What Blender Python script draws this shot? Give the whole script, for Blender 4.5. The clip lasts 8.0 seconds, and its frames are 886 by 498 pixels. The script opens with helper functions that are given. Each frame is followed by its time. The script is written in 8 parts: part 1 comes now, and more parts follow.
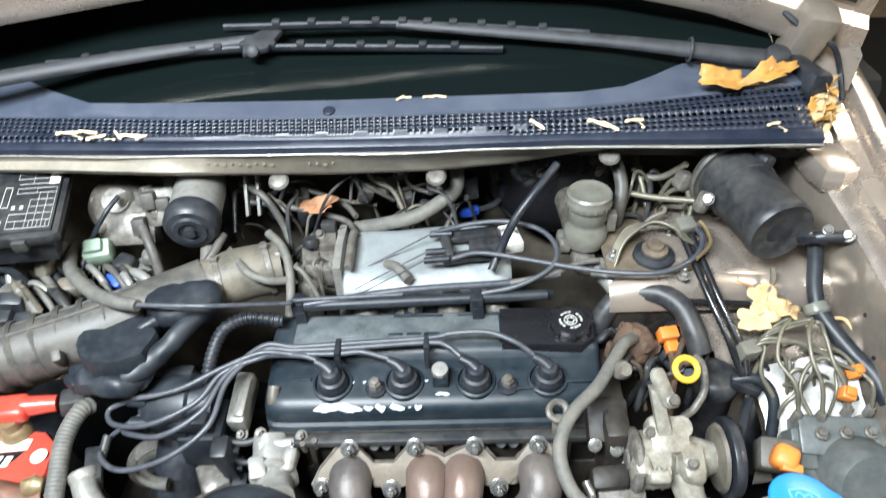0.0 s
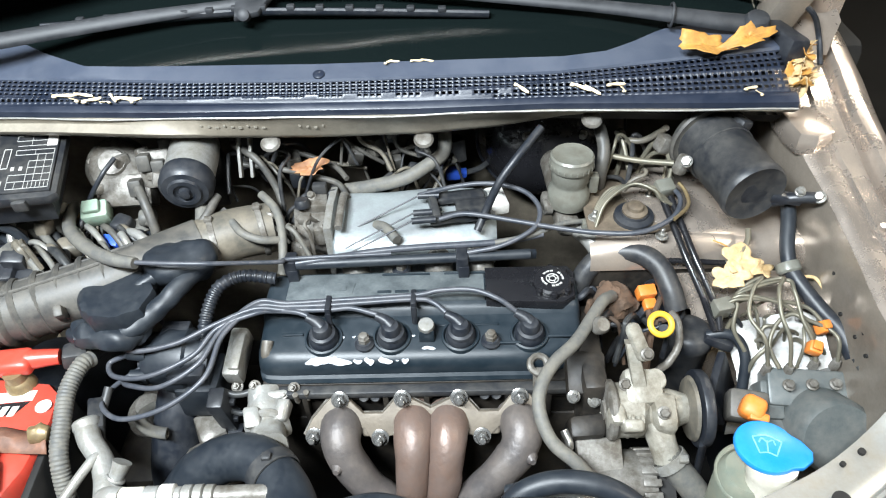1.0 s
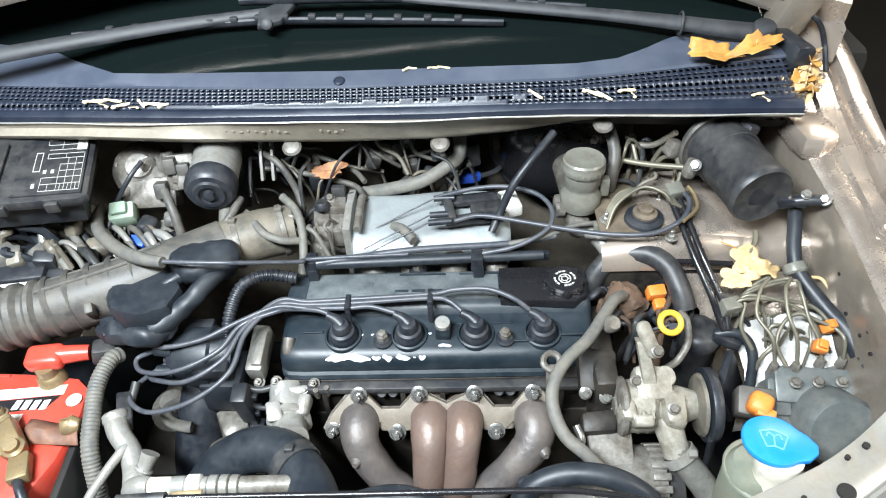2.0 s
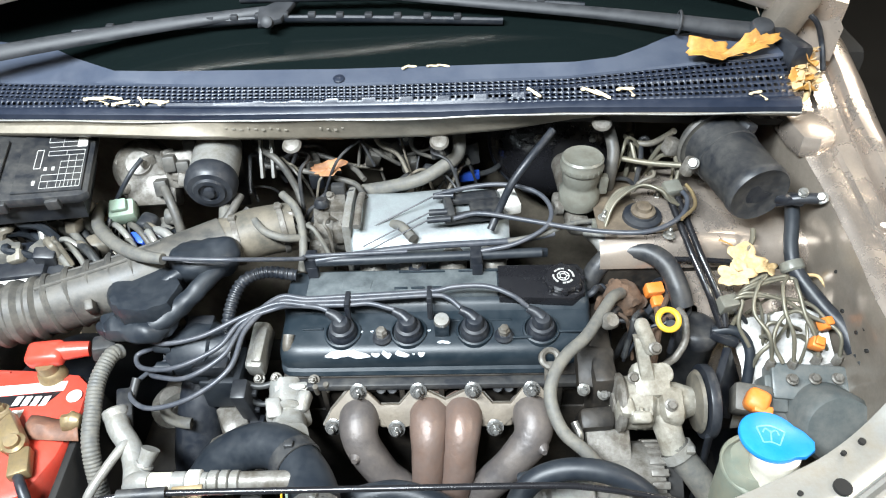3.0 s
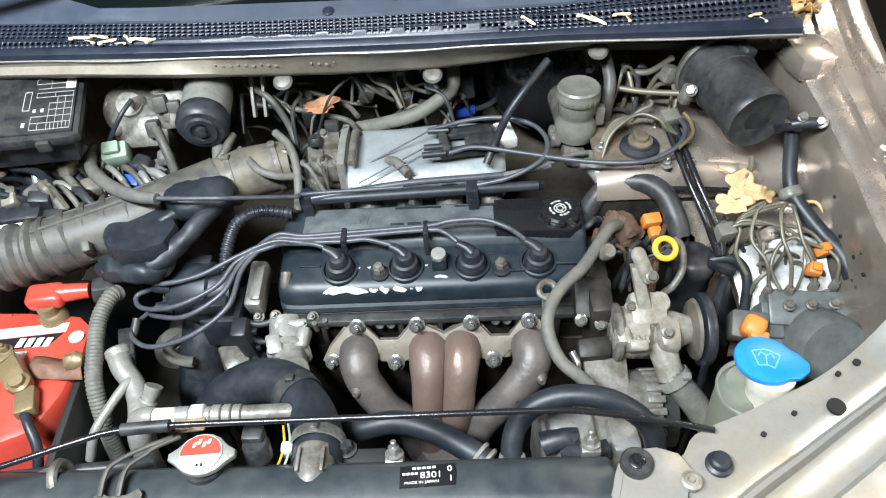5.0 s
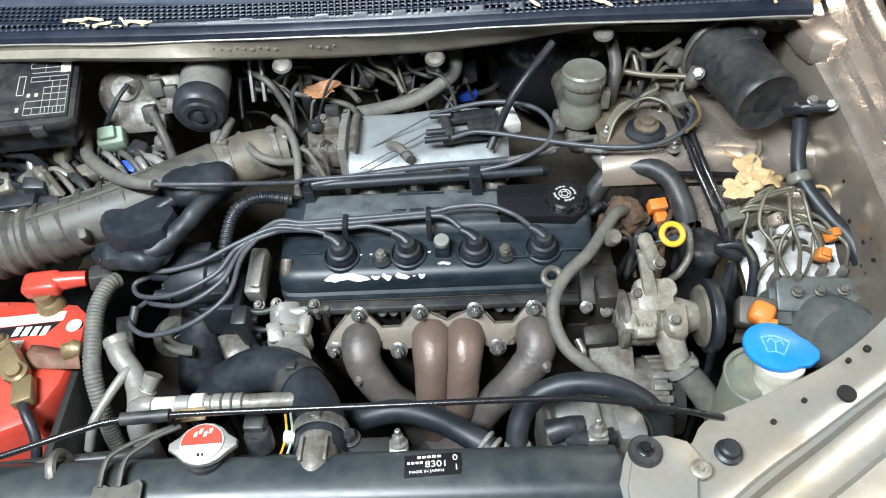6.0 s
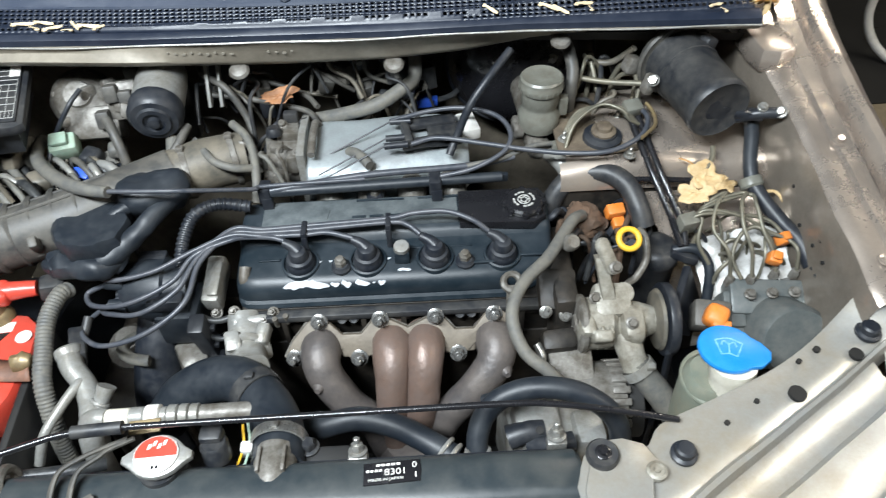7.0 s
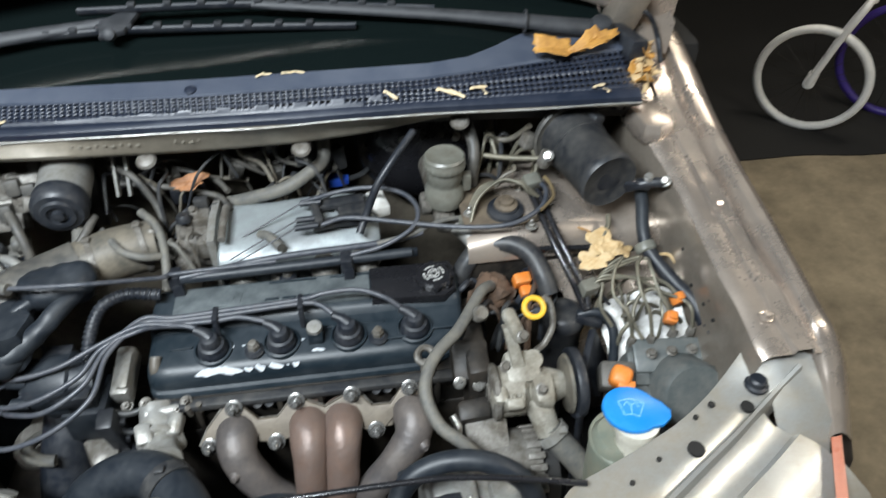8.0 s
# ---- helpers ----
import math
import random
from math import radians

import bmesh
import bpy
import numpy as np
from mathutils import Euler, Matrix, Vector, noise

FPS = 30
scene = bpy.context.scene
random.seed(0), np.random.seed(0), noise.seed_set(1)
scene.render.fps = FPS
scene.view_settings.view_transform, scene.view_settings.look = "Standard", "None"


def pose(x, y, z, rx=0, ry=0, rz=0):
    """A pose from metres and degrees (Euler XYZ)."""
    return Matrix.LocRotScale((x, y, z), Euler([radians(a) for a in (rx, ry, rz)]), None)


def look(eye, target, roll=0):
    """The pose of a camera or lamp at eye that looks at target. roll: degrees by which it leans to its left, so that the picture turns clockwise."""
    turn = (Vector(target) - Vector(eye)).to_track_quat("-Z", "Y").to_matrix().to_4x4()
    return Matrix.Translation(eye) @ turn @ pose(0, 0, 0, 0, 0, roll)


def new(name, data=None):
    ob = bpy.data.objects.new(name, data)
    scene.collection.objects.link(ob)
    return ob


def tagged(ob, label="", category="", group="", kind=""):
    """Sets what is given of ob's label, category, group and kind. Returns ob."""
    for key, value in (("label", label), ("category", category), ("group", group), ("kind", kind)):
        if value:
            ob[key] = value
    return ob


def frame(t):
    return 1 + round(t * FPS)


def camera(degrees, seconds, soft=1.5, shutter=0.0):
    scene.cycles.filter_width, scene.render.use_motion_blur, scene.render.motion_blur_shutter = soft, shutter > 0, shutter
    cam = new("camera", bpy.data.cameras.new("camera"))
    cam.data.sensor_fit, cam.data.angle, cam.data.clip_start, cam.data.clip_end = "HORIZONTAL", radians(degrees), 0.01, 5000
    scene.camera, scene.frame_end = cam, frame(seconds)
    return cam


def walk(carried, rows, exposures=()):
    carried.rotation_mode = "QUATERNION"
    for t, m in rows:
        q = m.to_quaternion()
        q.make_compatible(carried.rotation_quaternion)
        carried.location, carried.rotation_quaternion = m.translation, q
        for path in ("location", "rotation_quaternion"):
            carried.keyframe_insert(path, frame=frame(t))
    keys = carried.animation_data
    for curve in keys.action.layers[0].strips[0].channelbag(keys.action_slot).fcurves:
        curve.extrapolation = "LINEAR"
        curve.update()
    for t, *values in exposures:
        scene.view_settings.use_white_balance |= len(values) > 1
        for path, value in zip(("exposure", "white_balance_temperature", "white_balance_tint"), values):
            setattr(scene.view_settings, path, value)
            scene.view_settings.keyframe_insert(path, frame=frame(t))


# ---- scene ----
cam = camera(64.6, 8.0, soft=1.1, shutter=0.5)
PATH = [
    (0, (0.032, -0.594, 1.54), (-0.018, 0.944, 0.263), -2.8),
    (0.5, (0.031, -0.611, 1.539), (-0.055, 0.864, 0.191), -3.4),
    (1, (0.049, -0.626, 1.554), (0.001, 0.851, 0.206), -2.7),
    (1.5, (0.041, -0.644, 1.568), (-0.03, 0.845, 0.234), -3.2),
    (3, (0.037, -0.661, 1.571), (-0.028, 0.827, 0.236), -2.9),
    (3.5, (0.038, -0.662, 1.571), (-0.032, 0.821, 0.231), -3.5),
    (4, (0.033, -0.664, 1.569), (-0.02, 0.811, 0.219), -2.8),
    (4.5, (0.048, -0.675, 1.56), (-0.024, 0.758, 0.166), -3.6),
    (5, (0.046, -0.674, 1.551), (-0.032, 0.716, 0.116), -4.6),
    (6.5, (0.035, -0.664, 1.536), (-0.023, 0.703, 0.077), -4.2),
    (7, (0.048, -0.665, 1.538), (0.069, 0.711, 0.087), -2.2),
    (7.5, (0.065, -0.666, 1.546), (0.159, 0.743, 0.129), -1.4),
    (8, (0.087, -0.671, 1.572), (0.296, 0.807, 0.24), -0.2),
]
# the clip's camera sets its own exposure as it moves
EXPOSURES = ((0.0, 0.33), (1.5, 0.37), (3.5, 0.42), (4.5, 0.32), (5.0, 0.08), (6.5, -0.16), (7.0, -0.17), (7.5, -0.24), (8.0, -0.38))
walk(cam, [(t, look(eye, target, roll)) for t, eye, target, roll in PATH], EXPOSURES)

# ---- light: one shop lamp over the engine, two dim unseen lamps added beside the car ----
world = bpy.data.worlds.new("garage_world")
scene.world = world
world.use_nodes = True
world.node_tree.nodes["Background"].inputs[0].default_value = (0.75, 0.85, 1.0, 1)
world.node_tree.nodes["Background"].inputs[1].default_value = 0.008


def area_lamp(name, eye, target, sx, sy, watts, colour):
    data = bpy.data.lights.new(name, "AREA")
    data.shape, data.size, data.size_y, data.energy, data.color = "RECTANGLE", sx, sy, watts, colour
    ob = new(name, data)
    ob.matrix_world = look(eye, target)
    return ob


area_lamp("shop_lamp", (-0.55, -0.85, 2.4), (-0.04, 0.05, 0.85), 1.0, 0.16, 108, (0.86, 0.942, 1.0))
# unseen lamp, placed to give the wing ledge its highlight
area_lamp("unseen_side_lamp", (2.0, 1.7, 2.75), (1.9, 1.0, 0.0), 1.2, 0.25, 34, (1.0, 0.93, 0.80))
# unseen fill lamp, added to brighten the headlamp corner
area_lamp("unseen_side_lamp", (2.4, -0.8, 2.75), (2.1, 0.3, 0.0), 1.2, 0.25, 44, (1.0, 0.93, 0.80))

# ---- materials ----


def mat(name, col, rough=0.5, metal=0.0, dirt=None, amount=0.4, scale=14.0, bump=0.15, fine=180.0, coat=0.0, spread=0.14, edge=0.11):
    """A worn surface: base colour varied at two scales, dirt in patches, fine relief."""
    m = bpy.data.materials.new(name)
    m.use_nodes = True
    n, l = m.node_tree.nodes, m.node_tree.links
    b = n["Principled BSDF"]
    tc = n.new("ShaderNodeTexCoord")
    big = n.new("ShaderNodeTexNoise")
    big.inputs["Scale"].default_value, big.inputs["Detail"].default_value, big.inputs["Roughness"].default_value = scale, 6, 0.65
    small = n.new("ShaderNodeTexNoise")
    small.inputs["Scale"].default_value, small.inputs["Detail"].default_value = fine, 4
    for t in (big, small):
        l.new(tc.outputs["Object"], t.inputs["Vector"])
    vary = n.new("ShaderNodeMix")
    vary.data_type = "RGBA"
    vary.inputs["A"].default_value = (*[c * (1 - spread) for c in col], 1)
    vary.inputs["B"].default_value = (*[min(1, c * (1 + spread)) for c in col], 1)
    l.new(small.outputs["Fac"], vary.inputs["Factor"])
    out = vary.outputs["Result"]
    ramp = n.new("ShaderNodeValToRGB")
    mid = 0.62 - 0.3 * amount
    ramp.color_ramp.elements[0].position, ramp.color_ramp.elements[1].position = mid - edge, mid + edge
    mid_n = n.new("ShaderNodeTexNoise")
    mid_n.inputs["Scale"].default_value, mid_n.inputs["Detail"].default_value, mid_n.inputs["Roughness"].default_value = scale * 3.5, 5, 0.65
    l.new(tc.outputs["Object"], mid_n.inputs["Vector"])
    blend = n.new("ShaderNodeMix")
    blend.inputs["Factor"].default_value = 0.32
    l.new(big.outputs["Fac"], blend.inputs["A"])
    l.new(mid_n.outputs["Fac"], blend.inputs["B"])
    l.new(blend.outputs["Result"], ramp.inputs["Fac"])
    if dirt:
        top = n.new("ShaderNodeMath")
        top.operation = "MULTIPLY"
        top.inputs[1].default_value = min(1.0, 0.35 + amount)
        l.new(ramp.outputs["Color"], top.inputs[0])
        mix = n.new("ShaderNodeMix")
        mix.data_type = "RGBA"
        mix.inputs["B"].default_value = (*dirt, 1)
        l.new(top.outputs[0], mix.inputs["Factor"])
        l.new(out, mix.inputs["A"])
        out = mix.outputs["Result"]
        if metal > 0:
            less = n.new("ShaderNodeMapRange")
            less.inputs["To Min"].default_value, less.inputs["To Max"].default_value = metal, metal * 0.35
            l.new(top.outputs[0], less.inputs["Value"])
            l.new(less.outputs["Result"], b.inputs["Metallic"])
    elif metal > 0:
        b.inputs["Metallic"].default_value = metal
    l.new(out, b.inputs["Base Color"])
    rr = n.new("ShaderNodeMapRange")
    rr.inputs["To Min"].default_value, rr.inputs["To Max"].default_value = max(0.03, rough - 0.2), min(1, rough + 0.25)
    l.new(blend.outputs["Result"], rr.inputs["Value"])
    l.new(rr.outputs["Result"], b.inputs["Roughness"])
    b.inputs["Coat Weight"].default_value = coat
    if bump > 0:
        bp = n.new("ShaderNodeBump")
        bp.inputs["Strength"].default_value, bp.inputs["Distance"].default_value = bump, 0.0008
        l.new(small.outputs["Fac"], bp.inputs["Height"])
        l.new(bp.outputs["Normal"], b.inputs["Normal"])
    return m


M_cover = mat("black_painted_aluminium", (0.008, 0.015, 0.021), 0.4, 0.0, (0.038, 0.047, 0.056), 0.26, 14, 0.12, 420)
M_coverworn = mat("worn_bare_cover", (0.17, 0.19, 0.195), 0.45, 0.2, (0.02, 0.028, 0.034), 0.5, 16, 0.2, 260, edge=0.16)
M_gloss = mat("glossy_black_plastic", (0.012, 0.012, 0.014), 0.25, 0, None, 0, 20, 0.03, 300, 0.3)
M_chip = mat("bare_metal_chip", (0.62, 0.66, 0.70), 0.45, 0.3, (0.4, 0.42, 0.45), 0.3, 60, 0.2)
M_black = mat("black_plastic", (0.011, 0.013, 0.018), 0.38, 0, (0.05, 0.052, 0.054), 0.25, 26, 0.2)
M_blackdust = mat("dusty_black_plastic", (0.016, 0.018, 0.022), 0.45, 0, (0.075, 0.072, 0.066), 0.32, 30, 0.25)
M_rubber = mat("black_rubber", (0.012, 0.015, 0.021), 0.42, 0, (0.055, 0.056, 0.058), 0.25, 34, 0.2)
M_rubberblue = mat("blue_black_rubber", (0.011, 0.015, 0.021), 0.46, 0, (0.034, 0.039, 0.044), 0.3, 28, 0.15)
M_greyhose = mat("grey_dusty_hose", (0.085, 0.086, 0.083), 0.6, 0, (0.17, 0.158, 0.13), 0.42, 44, 0.25)
M_duct = mat("dusty_duct_plastic", (0.042, 0.042, 0.041), 0.5, 0, (0.125, 0.115, 0.097), 0.42, 26, 0.25)
M_ducttan = mat("tan_dusty_duct", (0.09, 0.084, 0.07), 0.45, 0, (0.20, 0.172, 0.13), 0.42, 30, 0.25)
M_alu = mat("cast_aluminium", (0.36, 0.36, 0.345), 0.36, 0.45, (0.15, 0.135, 0.105), 0.4, 26, 0.5, 320)
M_aludirty = mat("dirty_cast_aluminium", (0.23, 0.22, 0.2), 0.45, 0.3, (0.065, 0.054, 0.04), 0.5, 38, 0.5, 260)
M_plenum = mat("pale_cast_plenum", (0.36, 0.40, 0.41), 0.4, 0.4, (0.19, 0.20, 0.205), 0.42, 14, 0.35, 300)
M_steel = mat("zinc_steel", (0.52, 0.52, 0.50), 0.3, 0.9, (0.10, 0.085, 0.06), 0.42, 80, 0.2)
M_rust = mat("rusty_cast_iron", (0.075, 0.07, 0.072), 0.45, 0.3, (0.165, 0.138, 0.118), 0.4, 20, 0.9, 140, edge=0.2)
M_rustred = mat("heat_reddened_iron", (0.185, 0.12, 0.092), 0.42, 0.3, (0.125, 0.10, 0.09), 0.45, 34, 0.9, 140, edge=0.2)
M_flange = mat("tan_dusty_flange", (0.22, 0.19, 0.15), 0.55, 0.1, (0.10, 0.082, 0.065), 0.42, 34, 0.6, 200, edge=0.22)
M_nut = mat("oily_bright_nut", (0.36, 0.36, 0.35), 0.22, 0.9, (0.05, 0.045, 0.04), 0.42, 120, 0.2)
# oily iron of the engine, also the painted shade below the strut tower
M_ironshade = mat("oily_iron_and_gap_shade", (0.012, 0.011, 0.010), 0.5, 0.1, (0.05, 0.04, 0.03), 0.35, 26, 0.6, 120)
M_paint = mat("beige_metallic_paint", (0.50, 0.43, 0.37), 0.26, 0.75, (0.28, 0.225, 0.175), 0.25, 10, 0.06, 500, 0.5, 0.08)
# darker copy of the beige paint: dust, plus shade put into the colour
M_paintshade = mat("dusty_shaded_beige_paint", (0.27, 0.235, 0.195), 0.34, 0.45, (0.12, 0.098, 0.075), 0.3, 10, 0.15, 300, 0.3, 0.12)
M_panel = mat("dusty_bulkhead_paint", (0.27, 0.24, 0.19), 0.5, 0.1, (0.15, 0.13, 0.10), 0.42, 12, 0.2, 260)
M_tie = mat("dusty_silver_paint", (0.36, 0.36, 0.345), 0.32, 0.5, (0.25, 0.21, 0.15), 0.4, 9, 0.2, 300, 0.1, 0.08)
M_red = mat("red_battery_plastic", (0.60, 0.055, 0.033), 0.32, 0, (0.36, 0.07, 0.05), 0.35, 22, 0.1, 200, 0.1, 0.1)
M_white = mat("white_label", (0.75, 0.74, 0.70), 0.5, 0, (0.55, 0.51, 0.45), 0.2, 40, 0.05)
M_print = mat("pale_print", (0.42, 0.42, 0.40), 0.6, 0, None, 0, 40, 0)
M_blue = mat("blue_cap_plastic", (0.005, 0.20, 0.60), 0.35, 0, (0.03, 0.26, 0.62), 0.3, 30, 0.08, 300, 0.1, 0.1)
M_bluelight = mat("worn_blue_print", (0.22, 0.50, 0.78), 0.5, 0, (0.05, 0.27, 0.65), 0.4, 90, 0.05)
M_tank = mat("grey_green_tank_plastic", (0.16, 0.18, 0.145), 0.42, 0, (0.22, 0.205, 0.15), 0.4, 24, 0.1)
M_neck = mat("translucent_white_plastic", (0.68, 0.65, 0.56), 0.45, 0, (0.50, 0.46, 0.36), 0.3, 30, 0.05)
M_resv = mat("aged_reservoir_plastic", (0.17, 0.172, 0.147), 0.34, 0, (0.115, 0.105, 0.083), 0.4, 36, 0.12)
M_yellow = mat("yellow_plastic", (0.78, 0.46, 0.03), 0.45, 0, (0.55, 0.33, 0.06), 0.3, 60, 0.1)
M_orange = mat("orange_plastic", (0.72, 0.20, 0.025), 0.45, 0, (0.6, 0.24, 0.07), 0.35, 60, 0.1)
M_green = mat("pale_green_plastic", (0.33, 0.47, 0.37), 0.55, 0, (0.30, 0.33, 0.26), 0.4, 60, 0.1)
M_bluecon = mat("blue_connector_plastic", (0.03, 0.10, 0.55), 0.4, 0, None, 0, 30, 0.05)
M_brass = mat("tarnished_brass", (0.30, 0.225, 0.115), 0.4, 0.6, (0.15, 0.11, 0.065), 0.45, 50, 0.3)
M_brakeline = mat("dusty_steel_line", (0.15, 0.145, 0.115), 0.42, 0.5, (0.19, 0.165, 0.115), 0.4, 60, 0.1)
M_cowl = mat("sun_faded_cowl_plastic", (0.011, 0.016, 0.029), 0.36, 0, (0.034, 0.040, 0.058), 0.28, 14, 0.2, 300)
M_lip = mat("faded_blue_grey_plastic", (0.040, 0.051, 0.077), 0.5, 0, (0.066, 0.077, 0.103), 0.38, 12, 0.12, 260, 0, 0.1)
M_wiper = mat("grey_black_wiper_paint", (0.016, 0.018, 0.021), 0.55, 0.0, (0.046, 0.048, 0.053), 0.35, 26, 0.1)
M_leaf = mat("dry_oak_leaf", (0.50, 0.26, 0.055), 0.6, 0, (0.30, 0.14, 0.035), 0.42, 45, 0.3, 260)
M_leafpale = mat("pale_dry_leaf", (0.58, 0.44, 0.25), 0.7, 0, (0.42, 0.26, 0.10), 0.42, 60, 0.3, 260)
M_leafbrown = mat("brown_dry_leaf", (0.40, 0.19, 0.085), 0.6, 0, (0.22, 0.10, 0.05), 0.42, 45, 0.3, 260)
M_seed = mat("pale_maple_seed", (0.74, 0.62, 0.42), 0.7, 0, (0.58, 0.43, 0.24), 0.4, 90, 0.3)
M_wire = mat("grey_ignition_wire", (0.042, 0.048, 0.06), 0.38, 0, (0.10, 0.10, 0.108), 0.35, 44, 0.05)
M_foam = mat("brown_foam", (0.11, 0.065, 0.04), 0.9, 0, (0.03, 0.022, 0.016), 0.42, 34, 0.6)
M_tape = mat("black_tape", (0.02, 0.022, 0.025), 0.4, 0, (0.07, 0.07, 0.065), 0.3, 60, 0.3)
M_concrete = mat("stained_concrete", (0.29, 0.235, 0.155), 0.8, 0, (0.10, 0.082, 0.055), 0.46, 4.5, 0.5, 60, edge=0.16)
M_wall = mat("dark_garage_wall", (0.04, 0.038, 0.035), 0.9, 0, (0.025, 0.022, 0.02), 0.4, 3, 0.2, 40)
M_rim = mat("white_bike_paint", (0.85, 0.85, 0.83), 0.4, 0, (0.6, 0.6, 0.58), 0.2, 20, 0.05)
M_purple = mat("purple_bike_paint", (0.05, 0.03, 0.22), 0.4, 0, None, 0, 20, 0.05)
M_headlight = mat("bright_headlamp_plastic", (0.80, 0.80, 0.79), 0.25, 0, (0.68, 0.68, 0.66), 0.3, 8, 0.02, 100, 0.5, 0.05)
M_amber = mat("orange_marker_lens", (0.42, 0.13, 0.075), 0.3, 0, None, 0, 20, 0.03)
# near-black for real black parts and for painted shade in holes and cavities
M_dark = mat("black_parts_and_hole_shade", (0.006, 0.006, 0.006), 0.7, 0, (0.018, 0.016, 0.014), 0.35, 24, 0.3)
M_castdust = mat("tan_dusty_casting", (0.33, 0.315, 0.27), 0.48, 0.15, (0.12, 0.10, 0.07), 0.44, 34, 0.6, 260)
M_radtank = mat("grey_black_radiator_plastic", (0.024, 0.032, 0.037), 0.34, 0, (0.065, 0.07, 0.068), 0.35, 14, 0.1)
M_grime = mat("oily_brown_grime", (0.17, 0.135, 0.095), 0.6, 0.05, (0.06, 0.045, 0.032), 0.45, 26, 0.5)
M_foil = mat("bright_foil", (0.42, 0.42, 0.41), 0.48, 0.6, (0.16, 0.145, 0.12), 0.45, 24, 0.3)
M_modgrey = mat("dull_grey_modulator", (0.085, 0.098, 0.098), 0.42, 0.15, (0.15, 0.15, 0.138), 0.42, 30, 0.3)
M_firewall = mat("grimy_firewall_paint", (0.15, 0.13, 0.10), 0.55, 0.0, (0.04, 0.033, 0.026), 0.45, 9, 0.3, 200)
M_faint = mat("faint_print", (0.24, 0.22, 0.18), 0.6, 0, None, 0, 40, 0)
M_wrapping = mat("rust_brown_wrapping", (0.22, 0.105, 0.065), 0.6, 0, (0.10, 0.06, 0.045), 0.42, 40, 0.5)
# matt black of liner and dashboard, also the painted dark of the floor
M_mattblack = mat("matt_black_liner_and_shade", (0.006, 0.006, 0.006), 0.95, 0, (0.012, 0.011, 0.01), 0.3, 20, 0.4)
M_glass = mat("tinted_windscreen_glass", (0.006, 0.010, 0.010), 0.06, 0, None, 0, 20, 0.0, 200, 0, 0.05)
gb = M_glass.node_tree.nodes["Principled BSDF"]
for lk in list(gb.inputs["Roughness"].links):
    M_glass.node_tree.links.remove(lk)
gb.inputs["Roughness"].default_value = 0.03
gb.inputs["Specular IOR Level"].default_value = 0.05
gb.inputs["Transmission Weight"].default_value, gb.inputs["IOR"].default_value = 0.3, 1.2


# ---- building helpers ----


def smooth_path(pts, step=8):
    """Catmull-Rom through the points."""
    v = [Vector(p) for p in pts]
    if len(v) < 3:
        return v
    e = [v[0] * 2 - v[1]] + v + [v[-1] * 2 - v[-2]]
    out = []
    for i in range(1, len(e) - 2):
        a, b, c, d = e[i - 1:i + 3]
        for k in range(step):
            t = k / step
            out.append(0.5 * (2 * b + (c - a) * t + (2 * a - 5 * b + 4 * c - d) * t * t + (3 * b - a - 3 * c + d) * t ** 3))
    return out + [v[-1]]


def ring_frames(path):
    """A turning-free frame along a path."""
    frames, up = [], None
    for i, p in enumerate(path):
        d = (path[min(i + 1, len(path) - 1)] - path[max(i - 1, 0)]).normalized()
        if up is None:
            up = d.orthogonal().normalized()
        up = (up - d * up.dot(d)).normalized()
        frames.append((p, up, d.cross(up)))
    return frames


def tube(bm, pts, r, seg=12, step=8, ribs=0.0, pitch=0.012, flat=1.0):
    """A hose, wire or pipe through pts; r may be a number or one radius a point. ribs: depth of corrugation."""
    path = smooth_path(pts, step)
    if ribs:
        dense, run = [], 0.0
        for a, b in zip(path, path[1:]):
            k = max(1, int((b - a).length / (pitch / 4)))
            dense += [a.lerp(b, j / k) for j in range(k)]
        path = dense + [path[-1]]
    rings = []
    for i, (p, u, w) in enumerate(ring_frames(path)):
        if isinstance(r, (tuple, list)):
            f = i / max(1, len(path) - 1) * (len(r) - 1)
            k = min(int(f), len(r) - 2)
            rr = r[k] + (r[k + 1] - r[k]) * (f - k)
        else:
            rr = r
        if ribs:
            rr -= ribs * (i % 4 in (2, 3))
        rings.append([bm.verts.new(p + (u * math.cos(2 * math.pi * s / seg) + w * flat * math.sin(2 * math.pi * s / seg)) * rr) for s in range(seg)])
    for a, b in zip(rings, rings[1:]):
        for s in range(seg):
            bm.faces.new((a[s], a[(s + 1) % seg], b[(s + 1) % seg], b[s]))
    bm.faces.new(rings[0][::-1])
    bm.faces.new(rings[-1])
    return bm


def lathe(bm, base, axis, profile, seg=28, cap=True):
    """Turn a profile of (radius, height) about an axis from base."""
    d = Vector(axis).normalized()
    u = d.orthogonal().normalized()
    w = d.cross(u)
    base = Vector(base)
    rings = []
    for r, h in profile:
        rings.append([bm.verts.new(base + d * h + (u * math.cos(2 * math.pi * s / seg) + w * math.sin(2 * math.pi * s / seg)) * max(r, 0.0002)) for s in range(seg)])
    for a, b in zip(rings, rings[1:]):
        for s in range(seg):
            bm.faces.new((a[s], a[(s + 1) % seg], b[(s + 1) % seg], b[s]))
    if cap:
        bm.faces.new(rings[0][::-1])
        bm.faces.new(rings[-1])
    return bm


def box(bm, c, size, bevel=0.003, rot=(0, 0, 0), seg=2):
    """A rounded block about c."""
    m = pose(*c, *rot) @ Matrix.Diagonal((*size, 1))
    vs = bmesh.ops.create_cube(bm, size=1, matrix=m)["verts"]
    if bevel:
        es = {e for v in vs for e in v.link_edges}
        bmesh.ops.bevel(bm, geom=list(es), offset=min(bevel, 0.45 * min(size)), segments=seg, affect="EDGES", profile=0.5)
    return bm


